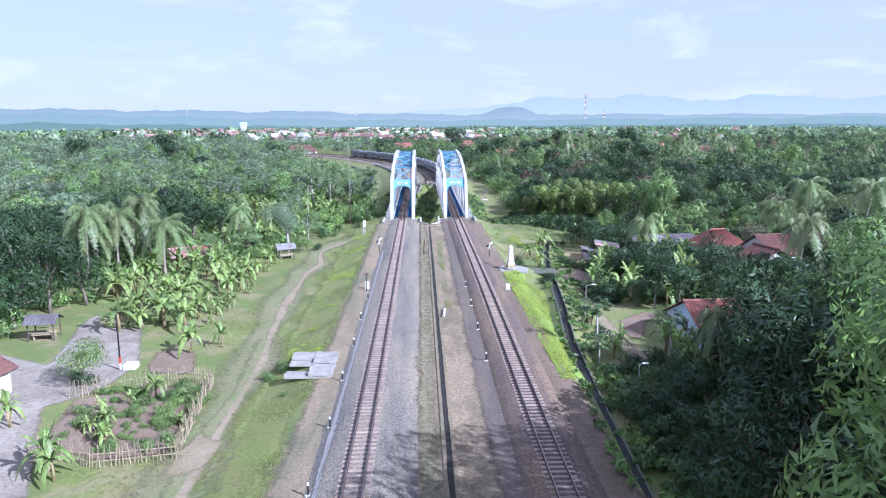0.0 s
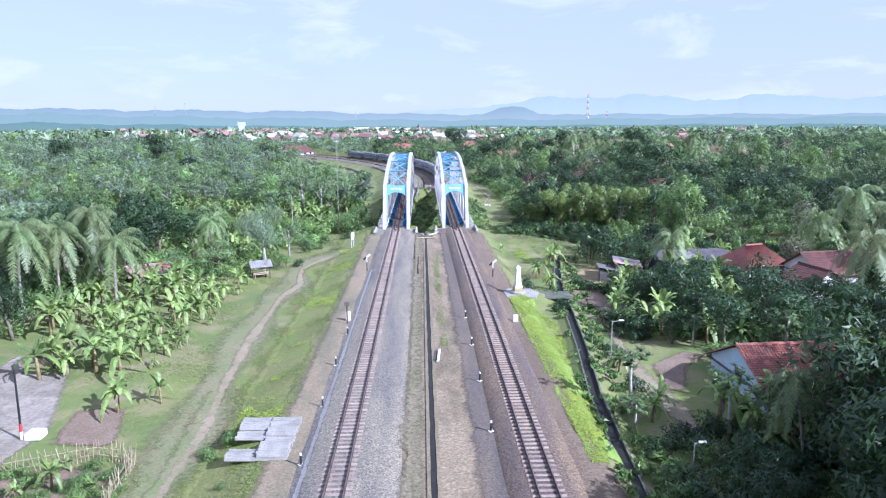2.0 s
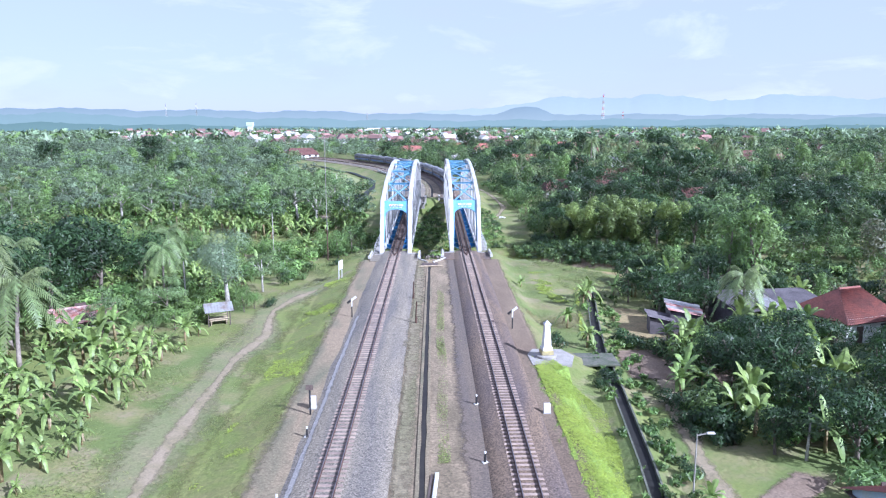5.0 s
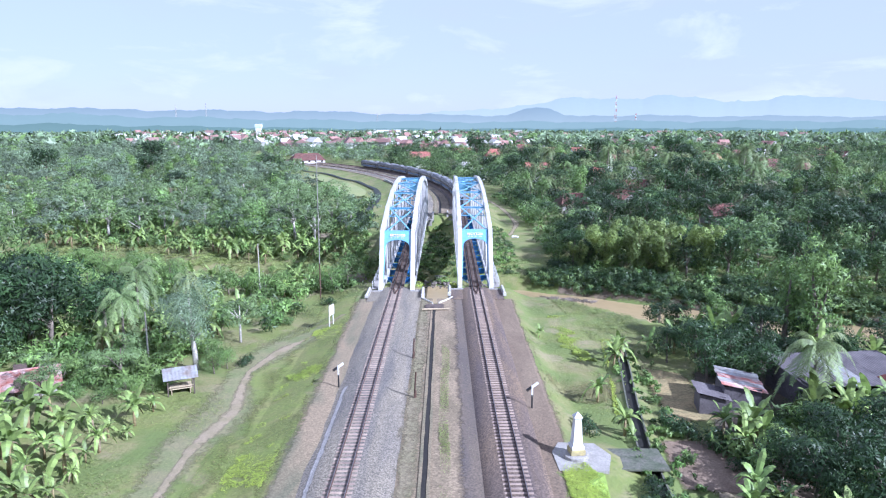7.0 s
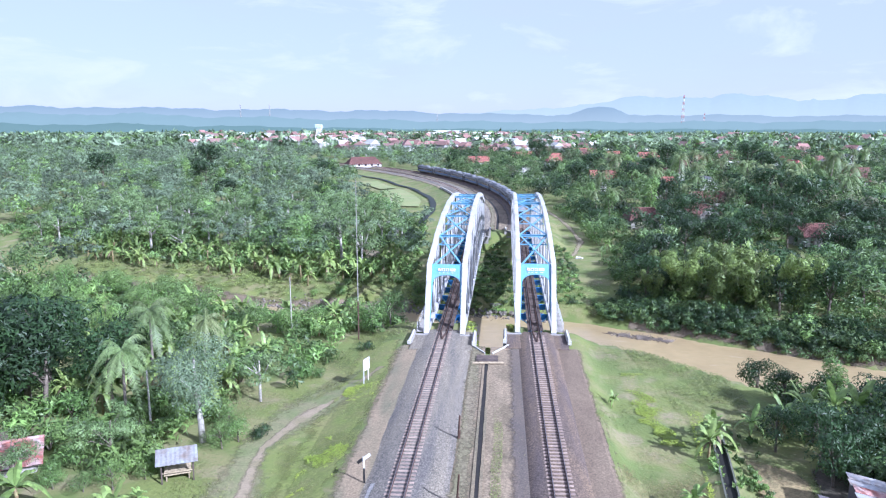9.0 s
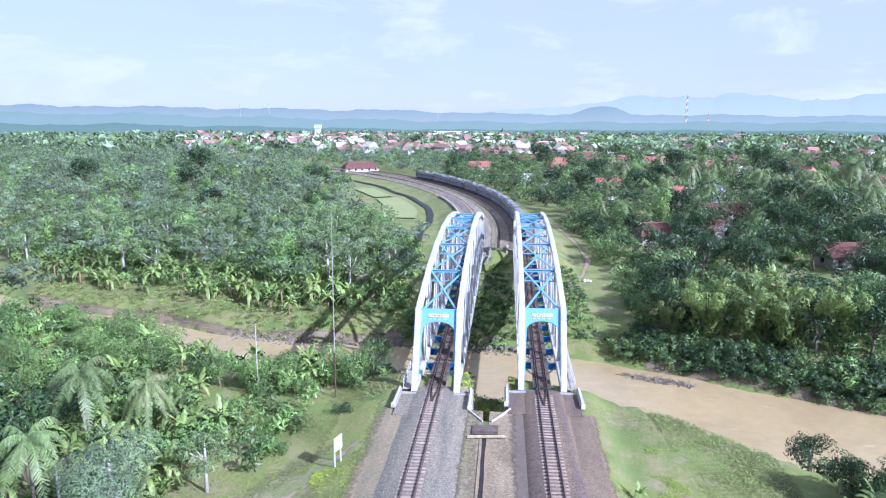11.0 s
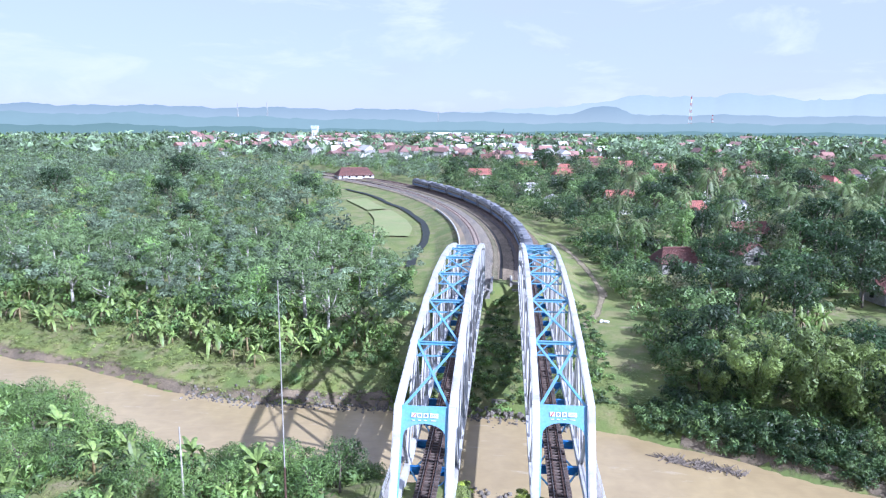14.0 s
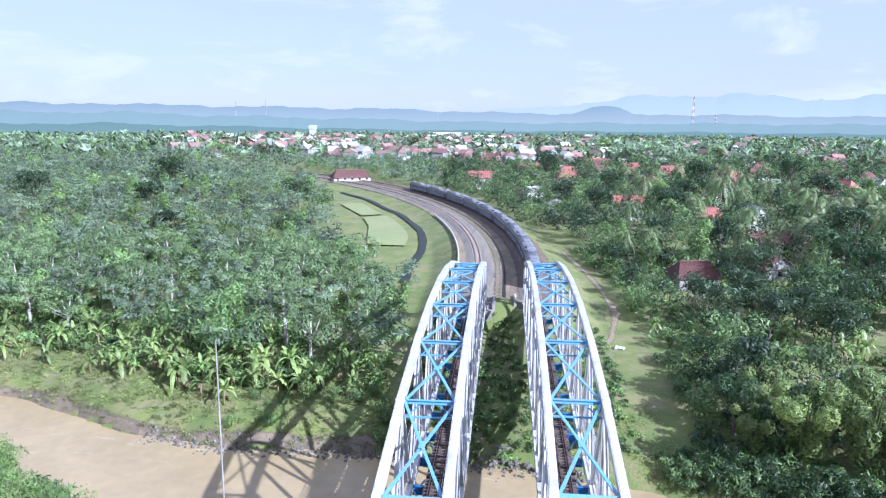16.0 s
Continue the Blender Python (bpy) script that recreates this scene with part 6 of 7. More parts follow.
def trail(name, points, width, mat, label, category="path", lift=0.07, seed=1, soft=True):
    rng = np.random.default_rng(seed)
    pts = [Vector((x, y, 0)) for x, y in points]
    fine = []
    for a, b in zip(pts, pts[1:]):
        k = max(2, int((b - a).length / 1.2))
        fine += [a.lerp(b, i / k) for i in range(k)]
    fine.append(pts[-1])
    verts = []
    for i, p in enumerate(fine):
        d = (fine[min(i + 1, len(fine) - 1)] - fine[max(i - 1, 0)]).normalized()
        s = Vector((d.y, -d.x, 0))
        w = width * 0.9 * (1 + (0.3 if soft else 0.08) * math.sin(i * 0.35)) + rng.normal(0, 0.1 if soft else 0.03)
        for e in (-1, -0.3, 0.3, 1):
            q = p + s * (e * w + rng.normal(0, 0.05))
            verts.append((q.x, q.y, ground(q.x, q.y) + lift - 0.03 * abs(e)))
    sh = Shape().add(verts, [(4 * i + j, 4 * i + j + 1, 4 * i + 5 + j, 4 * i + 4 + j) for i in range(len(fine) - 1) for j in range(3)])
    ob = setting(name, sh, soft_edged(mat) if soft else mat, label, category, True)
    set_edge(ob.data, [(1, 0.42, 0.42, 1)[i % 4] for i in range(len(verts))])
    return ob


DRY_TURF = material("trampled_dry_grass", (0.205, 0.186, 0.098), 0.95, 0, 0.25, 0.35, 0.03, 5, (0.153, 0.177, 0.067))
trail("trampled_grass", [(x - 0.8, y) for x, y in PATH], 3.2, DRY_TURF, "trampled dry grass beside the footpath", "grass", 0.05, 6)
trail("footpath", PATH, 0.85, PATH_EARTH, "pale trodden earth footpath through the grass")
trail("footpath", [(-18.6, -82), (-17.6, -96), (-17.9, -108), (-17.0, -122)], 1.0, DRY_TURF, "faint trodden earth track through dry grass", seed=2)
trail("footpath", [(22, -55), (20.5, -63), (19.0, -72), (18.6, -82), (19.4, -94), (20.0, -106)], 1.3, PATH_EARTH, "bare earth path through the village gardens", seed=3)
trail("footpath", [(13.3, 68), (18.4, 80), (21.4, 95), (20.3, 112), (18.3, 129), (15, 150)], 1.0, PATH_EARTH, "worn earth path below the embankment", seed=4)
trail("footpath", [(-36, 76), (-31, 78), (-26, 73), (-24, 70)], 3.4, PATH_EARTH, "bare earth clearing on the river bank", seed=5)
ROAD = material("worn_village_road", (0.30, 0.262, 0.215), 0.9, 0, 0.25, 0.3, 0.02, 3, (0.19, 0.16, 0.125))
patch("road", [(-42, -116), (-47, -96), (-47.5, -84), (-44, -86), (-37.6, -89.7), (-40.9, -76.4), (-41.3, -70.3), (-37.2, -77.5), (-33.1, -77.4), (-28.7, -89.6), (-29.2, -96.8), (-32.2, -100.5), (-28.7, -108.4), (-25.9, -114.5)], ROAD, "worn grey village road with pale dusty patches", "road")
patch("bare_plot", [(-27.8, -92.4), (-22.6, -93.0), (-23.6, -89), (-24.9, -85.2), (-28.9, -85.8)], SOIL, "freshly dug brown garden plot", "garden plot", 0.1)
patch("bare_plot", [(-29.5, -107.5), (-24, -109.8), (-19.4, -109), (-21.0, -96.5), (-24, -95.5), (-31, -98.5)], SOIL, "brown vegetable garden soil inside a bamboo fence", "garden plot", 0.1)
patch("bare_plot", [(-19.3, -113), (-16.4, -111.6), (-15.2, -107.7), (-17.0, -106.6), (-18.6, -104.5), (-19.2, -108.5)], PATH_EARTH, "bare pale earth beside the fence", "earth", 0.08)
patch("yard", [(19.6, -84), (20.2, -77.5), (24.5, -73.8), (27, -75.2), (23.6, -78.6), (21.4, -84.5)], SOIL, "bare brown earth yard beside the house", "yard", 0.09)
patch("yard", [(18.2, -56.5), (28, -58), (30, -47), (18.6, -48.5)], SOIL, "shaded bare earth yard by the drain", "yard", 0.09)
# soil colour darkened to paint in the shade round the sheds
SHADED_SOIL = material("shade_darkened_yard_soil", (0.10, 0.078, 0.055), 0.95, 0, 0.3, 0.5, 0.03, 6, (0.06, 0.058, 0.035))
patch("yard", [(24, -47.5), (37, -48), (45, -44), (44, -31), (33, -29), (27, -31.5)], SHADED_SOIL, "earth yard round the animal sheds, painted dark for tree shade", "yard", 0.08)
DRY_FIELD = material("dry_brown_weeds", (0.30, 0.23, 0.11), 0.95, 0, 0.35, 0.6, 0.05, 4, (0.20, 0.17, 0.08))
patch("dry_plot", [(20.6, -45), (25.8, -44.5), (26.5, -32), (22, -29.5)], DRY_FIELD, "small plot of dry brown weeds", "garden plot", 0.1)
CROP = material("young_rice_crop", (0.21, 0.25, 0.09), 0.95, 0, 0.12, 0.12, 0.03, 3, (0.25, 0.255, 0.11))
patch("rice_field", [(-38.7, 152), (-28.0, 152.5), (-28.6, 164), (-33.5, 184), (-42.4, 205), (-49.6, 200), (-44, 182)], CROP, "small pale green rice field below the railway curve", "field", 0.45, 2.0, False)
patch("rice_field", [(-44, 209), (-51, 205), (-66, 236), (-58, 240)], CROP, "narrow pale green field strip", "field", 0.45, 2.0, False)

MUD = material("wet_bank_mud", (0.2, 0.155, 0.1), 0.8, 0, 0.3, 0.5, 0.05, 5, (0.125, 0.1, 0.068))
for x0, x1 in ((-96, -14), (24, 84)):
    trail("mud_bank", [(x, float(far_edge(x)) + 1.5 + 0.5 * float(wobble(x, 0.0, 6.0))) for x in np.arange(x0, x1, 4.0)], 1.5, MUD, "bare wet mud along the foot of the far bank", "mud", 0.12, 12)

# canal beside the curve
canal = [(-22.4, 112), (-23.2, 129), (-22.6, 145), (-23.4, 157), (-25.8, 172), (-29.2, 185), (-40.6, 216), (-54.5, 244), (-66, 264), (-75.7, 279)]
trail("canal", canal, 1.2, material("dark_canal_water", (0.025, 0.032, 0.025), 0.8, 0, 0.3, 0.6, 0, 4), "dark narrow irrigation canal", "canal", 0.4, 9, False)
wall = Shape()
pts = [line(s, -10.6) for s in np.arange(98, 205, 3.0)]
for a, b in zip(pts, pts[1:]):
    wall.beam((a[0], a[1], -0.35), (b[0], b[1], -0.35), 0.3, 0.7)
setting("kerb_wall", wall, PALE_CONCRETE, "low pale concrete retaining kerb beside the curved track", "kerb")
# raised strip in the same near-black, painting the drain's shade on the curve
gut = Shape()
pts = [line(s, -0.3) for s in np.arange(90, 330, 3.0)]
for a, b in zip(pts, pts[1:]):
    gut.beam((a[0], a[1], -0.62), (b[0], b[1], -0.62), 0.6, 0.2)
setting("drain", gut, SLOT_SHADE_SOIL, "dark open drain between the curved tracks", "drain")

# walled drain through the village
VILLAGE_DRAIN = [(9.9, -130), (10.9, -116), (11.6, -104.5), (13.3, -85), (14.9, -73), (16.3, -60), (17.2, -50), (18.6, -41), (20.4, -31), (21.5, -24)]
DARK_STONE = material("dark_stone", (0.13, 0.125, 0.10), 0.95, 0, 0.3, 0.8, 0.02, 6, (0.07, 0.085, 0.05))
channel = thing("drain_channel", "deep stone-walled drain, its water painted near black as shade", "drain", kind="structure")
# water painted near black for the shade down in the channel
for name, off, w, z0, z1, mat in (("water_surface", 0.0, 0.8, -1.76, -1.72, material("drain_water_and_shade", (0.014, 0.013, 0.01), 0.85, 0, 0.2, 0.6, 0, 3)), ("wall", -0.5, 0.14, -2.6, -1.42, DARK_STONE), ("wall", 0.5, 0.14, -2.6, -1.46, DARK_STONE)):
    sh = Shape()
    for (x0, y0), (x1, y1) in zip(VILLAGE_DRAIN, VILLAGE_DRAIN[1:]):
        d = Vector((x1 - x0, y1 - y0, 0)).normalized()
        s = Vector((d.y, -d.x, 0)) * off
        u0, u1 = (max(0.0, ground(px, py) + (1.45 if off <= 0 else 1.5) + (0.26 if off == 0 else 0)) for px, py in ((x0, y0), (x1, y1)))
        sh.beam((x0 + s.x, y0 + s.y, (z0 + z1) / 2 + u0), (x1 + s.x, y1 + s.y, (z0 + z1) / 2 + u1), w, z1 - z0)
    part(name, sh, mat, channel)
# the bed of the drain stands above the turf, so raise banks of earth on both sides
for off, w in ((-1.2, 1.4), (1.35, 1.6)):
    bank = Shape()
    for (x0, y0), (x1, y1) in zip(VILLAGE_DRAIN, VILLAGE_DRAIN[1:]):
        d = Vector((x1 - x0, y1 - y0, 0)).normalized()
        s = Vector((d.y, -d.x, 0))
        a, b = Vector((x0, y0, -1.47)) + s * off, Vector((x1, y1, -1.47)) + s * off
        lo = s * (w / 2 * (1 if off > 0 else -1))
        bank.add([a - lo, b - lo, b + lo - Vector((0, 0, 0.6)), a + lo - Vector((0, 0, 0.6))], [(0, 1, 2, 3)])
    setting("bank", bank, TURF, "grassy edge of the village drain", "bank")
# weeds that hang over the drain's edges
weeds = []
weed_rng = np.random.default_rng(91)
for (x0, y0), (x1, y1) in zip(VILLAGE_DRAIN, VILLAGE_DRAIN[1:]):
    for _ in range(int(3 * math.hypot(x1 - x0, y1 - y0))):
        u, side = weed_rng.random(), weed_rng.choice([-1.0, 1.0, 1.0, 1.0])
        off = side * weed_rng.uniform(0.5, 1.0 if side < 0 else 3.2)
        weeds.append((x0 + (x1 - x0) * u + off, y0 + (y1 - y0) * u, weed_rng.uniform(0.2, 0.6), weed_rng.uniform(0.25, 0.6)))
woods("weeds", "leafy weeds crowding the edges of the village drain", LEAF_LIGHT, weeds, "bush", [40] * len(weeds), 2.2, 92, 0.3)
slab_bridge = Shape().box((15.6, -53.0, -1.2), (4.6, 3.4, 0.2), None, 0.02)
setting("culvert_slab", slab_bridge, DARK_STONE, "grey concrete slab bridging the village drain", "culvert")


# ---- buildings ----
def tiled_slope(sh, a, b, c, d, rows=16):
    """Curved tiles laid over the slope from the ridge a-b down to the eave d-c."""
    a, b, c, d = (Vector(v) for v in (a, b, c, d))
    n = (b - a).cross(d - a).normalized()
    if n.z < 0:
        n = -n
    wave = 0.28 if rows > 8 else 0.9
    cols = max(4, int(max((b - a).length, (c - d).length) / wave) * 2)
    verts = []
    for r in range(rows + 1):
        for lift in ((0.05, 0.0) if 0 < r < rows else (0.0,)):
            u = r / rows
            p, q = a.lerp(d, u), b.lerp(c, u)
            for k in range(cols + 1):
                verts.append(p.lerp(q, k / cols) + n * (0.045 * (1 if k % 2 else -1) + lift + 0.02))
    m = cols + 1
    return sh.add(verts, [(i * m + k, i * m + k + 1, (i + 1) * m + k + 1, (i + 1) * m + k) for i in range(len(verts) // m - 1) for k in range(cols)])


def house(x, y, turn, length, depth, wall, rise, label, roof=None, walls=None, hip=0.0, over=0.6, z=None, group="houses", openings=True, rows=16):
    """A house with its ridge along its length."""
    g = ground(x, y) if z is None else z
    h = thing("house", label, "house", group, pose(x, y, g - 0.05, 0, 0, turn))
    roof, walls = roof or TILE, walls or PLASTER
    L, D = length / 2, depth / 2
    shell = Shape()
    t = 0.15
    for cx, cy, sx, sy in ((0, -D, length, t), (0, D, length, t), (-L, 0, t, depth - t), (L, 0, t, depth - t)):
        shell.box((cx, cy, wall / 2), (sx, sy, wall))
    if not hip:
        for e in (-1, 1):
            shell.prism([(-D, wall), (D, wall), (0, wall + rise)], -t / 2, t / 2, Matrix.Translation((e * L, 0, 0)) @ Matrix.Rotation(radians(90), 4, "Z"))
    part("wall", shell, walls, h)
    top = Shape()
    ridge = L + over - hip
    zt, zb = wall + rise + 0.12, wall - over * rise / D
    A, B = (-ridge, 0, zt), (ridge, 0, zt)
    for e in (-1, 1):
        c1, c2 = (-L - over, e * (D + over), zb), (L + over, e * (D + over), zb)
        tiled_slope(top, A, B, c2, c1, rows=rows)
        if hip:
            q = B if e > 0 else A
            sx = e * (L + over)
            tiled_slope(top, q, q, (sx, D + over, zb), (sx, -D - over, zb), rows=rows)
    roof_part = part("roof", top, roof, h)
    part("ridge_cap", Shape().tube([A, B], [0.16, 0.16], 8), roof, roof_part)
    part("eave_board", Shape().box((0, 0, zb - 0.1), (2 * (L + over) - 0.3, 2 * (D + over) - 0.3, 0.06)), TIMBER, roof_part)
    if openings:
        for e in (-1, 1):
            for k in range(max(1, int(length / 3.5))):
                xx = -L + (k + 0.5) * length / max(1, int(length / 3.5))
                if k == 0 and e < 0:
                    door = part("door", Shape().box((xx, e * (D + 0.05), 1.0), (0.95, 0.12, 2.0)), TIMBER, h)
                    continue
                win = part("window", Shape().box((xx, e * (D + 0.06), 1.45), (1.2, 0.1, 1.2)).box((xx, e * (D + 0.1), 0.8), (1.35, 0.2, 0.07)), TIMBER, h)
                for s in (-0.29, 0.29):
                    part("pane", Shape().box((xx + s, e * (D + 0.12), 1.45), (0.5, 0.02, 1.05)), GLASS, win)
        win = part("window", Shape().box((-L - 0.06, 0.0, 1.5), (0.1, 1.2, 1.2)), TIMBER, h)
        part("pane", Shape().box((-L - 0.12, 0.0, 1.5), (0.02, 1.0, 1.0)), GLASS, win)
    return h


house(30.4, -83.9, 3, 9.4, 10.0, 1.75, 2.3, "low house with terracotta tiled roof and pale blue walls", TILE, BLUE_WALL, over=0.5, z=-1.95, rows=24)
house(46.2, -42.3, 18, 7.0, 6.5, 2.9, 2.3, "white house with a red hipped tile roof", TILE, PLASTER, hip=2.6, rows=18)
house(54.5, -48.6, 10, 10.0, 7.0, 3.2, 2.0, "white house with a dark red tiled roof", OLD_TILE, PLASTER, rows=14)
house(49.0, -53.5, 100, 5.0, 5.0, 2.6, 1.5, "small annex with a dark tiled roof", OLD_TILE, PLASTER, rows=10)
house(40.8, 115.5, 12, 9.5, 7.0, 3.0, 2.6, "weathered house with a dark tiled roof and grey gable", OLD_TILE, CONCRETE, hip=2.0, rows=12)
house(69.0, 155.0, 14, 12.0, 7.0, 3.0, 2.4, "old house with a faded tiled roof among trees", OLD_TILE, CONCRETE, rows=12)
house(60.0, 127.0, 104, 11.0, 6.5, 3.0, 2.2, "old house with a faded red tiled roof", OLD_TILE, CONCRETE, rows=12)
house(79.0, 92.0, 12, 11.0, 7.0, 3.0, 2.2, "house with weathered red tiled roof among trees", OLD_TILE, CONCRETE, rows=12)
house(86.5, 348.0, 20, 12.0, 8.0, 5.5, 4.0, "two-storey white house with bright red roof", TILE, PLASTER, rows=8)
house(57.0, 326.0, 5, 17.0, 10.0, 4.0, 3.5, "large house with a red tiled roof", OLD_TILE, PLASTER, hip=3, rows=8)
house(18.0, 226.0, 80, 7.0, 4.5, 3.8, 1.0, "small pale house with a light sheet roof", TIN, PLASTER, rows=6)
house(10.0, 268.0, 30, 9.0, 6.0, 3.6, 1.5, "small house with a grey sheet roof", TIN, PLASTER, rows=6)
house(-82.0, 326.0, 25, 19.0, 11.0, 2.2, 3.4, "long low building with a red tiled roof", OLD_TILE, PLASTER, hip=3, rows=8)
house(-41.0, -100.3, 80, 8.0, 7.0, 2.4, 1.7, "small white house with a dark red roof by the road", OLD_TILE, PLASTER, rows=10)
house(-40.6, -37.4, 30, 6.0, 5.0, 1.2, 0.8, "low hut with a patched rusty sheet roof", RUST_TIN, CONCRETE, rows=6)
random.seed(21)
for x, y in VILLAGE:
    white = random.random() < 0.2
    house(x, y, random.choice((10, 20, 100, 110)) + random.uniform(-12, 12), random.uniform(8, 13), random.uniform(6, 8.5), random.uniform(3.4, 6.0), random.uniform(2.2, 3.4), "village house with %s among trees" % ("a pale sheet roof" if white else "a red tiled roof"), TIN if white else random.choice((TILE, OLD_TILE, OLD_TILE)), PLASTER, random.choice((0, 0, 2.5)), rows=5, openings=False, group="village houses")

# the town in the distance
# white walls greyed down, painting in the haze before the town
TOWN_WALL = material("haze_dulled_town_plaster", (0.33, 0.32, 0.305), 0.9, 0, 0.1, 0.05, 0, 1, (0.28, 0.275, 0.265), 0.45)
town_rng = random.Random(9)
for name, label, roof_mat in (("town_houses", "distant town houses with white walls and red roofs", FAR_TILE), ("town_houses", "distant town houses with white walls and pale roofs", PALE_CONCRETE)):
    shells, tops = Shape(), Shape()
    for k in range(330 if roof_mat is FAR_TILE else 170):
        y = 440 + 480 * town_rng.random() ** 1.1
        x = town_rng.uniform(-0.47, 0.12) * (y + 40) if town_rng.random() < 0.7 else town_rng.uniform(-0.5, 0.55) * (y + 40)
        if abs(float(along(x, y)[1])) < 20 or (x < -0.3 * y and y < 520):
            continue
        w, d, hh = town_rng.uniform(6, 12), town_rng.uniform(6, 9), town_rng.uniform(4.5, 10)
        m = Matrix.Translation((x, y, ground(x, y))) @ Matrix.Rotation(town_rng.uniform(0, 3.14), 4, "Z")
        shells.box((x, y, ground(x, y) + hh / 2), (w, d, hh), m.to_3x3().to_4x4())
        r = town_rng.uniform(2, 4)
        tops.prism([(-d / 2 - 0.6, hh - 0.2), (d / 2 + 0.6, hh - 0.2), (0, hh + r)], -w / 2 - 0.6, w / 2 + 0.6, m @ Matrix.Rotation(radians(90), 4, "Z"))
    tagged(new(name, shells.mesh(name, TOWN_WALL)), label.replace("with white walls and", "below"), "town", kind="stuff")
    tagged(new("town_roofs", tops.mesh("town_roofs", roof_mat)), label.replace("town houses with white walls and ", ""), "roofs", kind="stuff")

hall = thing("long_white_hall", "long white building in the distant town", "building", m=pose(-75, 900, -1, 0, 0, 8))
part("wall", Shape().box((0, 0, 5), (44, 16, 10)), WHITE, hall)
part("roof", Shape().prism([(-9, 10), (9, 10), (0, 13)], -23, 23, Matrix.Rotation(radians(90), 4, "Z")), WHITE, hall)
for k in range(9):
    part("window", Shape().box((-19.5 + 4.9 * k, -8.05, 5.5), (2.6, 0.1, 3)), GLASS, hall)

tank = thing("water_tower", "pale blue and white water tower in the town", "tower", m=pose(-253, 876, -1))
part("shaft", Shape().box((0, 0, 8), (7, 7, 16)), WHITE, tank)
part("head", Shape().box((0, 0, 18.5), (8.5, 8.5, 5), None, 0.4), BLUE_WALL, tank)


def mast(x, y, h, w, label, colours=(WHITE, RED)):
    m = thing("lattice_mast", label, "radio mast", "radio masts", pose(x, y, -1))
    levels = 12
    for k in range(levels):
        a, b = h * k / levels, h * (k + 1) / levels
        wa, wb = w * (1 - 0.8 * k / levels), w * (1 - 0.8 * (k + 1) / levels)
        sh = Shape()
        c = [(-1, -1), (1, -1), (1, 1), (-1, 1)]
        for i in range(4):
            p, q = c[i], c[(i + 1) % 4]
            sh.beam((p[0] * wa, p[1] * wa, a), (p[0] * wb, p[1] * wb, b), 0.2, 0.2)
            sh.beam((p[0] * wa, p[1] * wa, a), (q[0] * wb, q[1] * wb, b), 0.12, 0.12)
            sh.beam((p[0] * wb, p[1] * wb, b), (q[0] * wb, q[1] * wb, b), 0.12, 0.12)
        part("section", sh, colours[k % 2], m)
    return m


mast(338, 1323, 74, 3.2, "tall red and white lattice radio mast")
mast(372, 1300, 40, 2.4, "red and white lattice radio mast")
mast(-620, 1560, 62, 2.0, "slim grey lattice radio mast on the ridge", (TIN, TIN))
mast(-560, 1590, 66, 2.0, "slim grey lattice radio mast on the ridge", (TIN, TIN))
mast(-150, 1500, 45, 2.2, "slim grey lattice radio mast beyond the town", (TIN, TIN))

# ---- small things beside the line ----
pile = thing("sleeper_stack", "two neat stacks of spare grey concrete sleepers", "sleepers")
CAST = Shape().add(
    [(x, y * w, z) for x in (-1.0, -0.45, 0.45, 1.0) for w, z in ((0.15, 0.0), (0.12, 0.2 if abs(x) > 0.9 else 0.16)) for y in (-1, 1)],
    [(4 * i + a, 4 * i + b, 4 * i + 4 + b, 4 * i + 4 + a) for i in range(3) for a, b in ((0, 1), (1, 3), (3, 2), (2, 0))] + [(0, 1, 3, 2), (12, 14, 15, 13)]).mesh("spare_sleeper", CONCRETE)
for col, (cx, n) in enumerate(((-10.7, 17), (-12.75, 16))):
    for k in range(n):
        yy = -97.6 + 0.33 * k * (18 / n)
        for lvl in range(2 if (col == 0 and (k > 8 or k < 6)) or (col and k > 10) else 1):
            if col and 3 < k < 8:
                continue
            part("spare_sleeper", CAST, None, pile, m=pose(cx + random.uniform(-0.08, 0.08), yy, ground(-11, yy) + 0.02 + 0.22 * lvl, 0, 0, random.uniform(-2, 2)))


def peg(x, y):
    p = thing("marker_peg", "short black and white marker post on a concrete foot", "marker post", "marker pegs", pose(x, y, -0.62, 0, 0, random.uniform(0, 40)) @ Matrix.Scale(0.78, 4))
    part("foot", Shape().box((0, 0, 0.06), (0.5, 0.4, 0.14), None, 0.02), PALE_CONCRETE, p)
    part("post", Shape().box((0, 0, 0.5), (0.14, 0.14, 0.75)), BLACK, p)
    part("cap", Shape().box((0, 0, 0.98), (0.15, 0.15, 0.22), None, 0.02), WHITE, p)


for k in range(7):
    peg(-8.55 - 0.1 * (k % 2), -126.4 + 9.25 * k)
for y in (-94.2, -84.5, -74.9, -65.2):
    peg(3.75, y)


def semaphore_sign(x, y):
    p = thing("line_sign", "black and white lineside post with a slanting white arm", "railway sign", "line signs", pose(x, y, -0.66))
    part("post", Shape().box((0, 0, 0.65), (0.13, 0.1, 1.3)), BLACK, p)
    part("upper_post", Shape().box((0, 0, 1.75), (0.13, 0.1, 0.9)), WHITE, p)
    part("arm", Shape().beam((-0.02, -0.02, 2.05), (0.5, -0.02, 2.45), 0.05, 0.24), WHITE, p)
    part("counter_arm", Shape().beam((-0.5, -0.02, 1.7), (-0.06, -0.02, 2.05), 0.05, 0.24), BLACK, p)


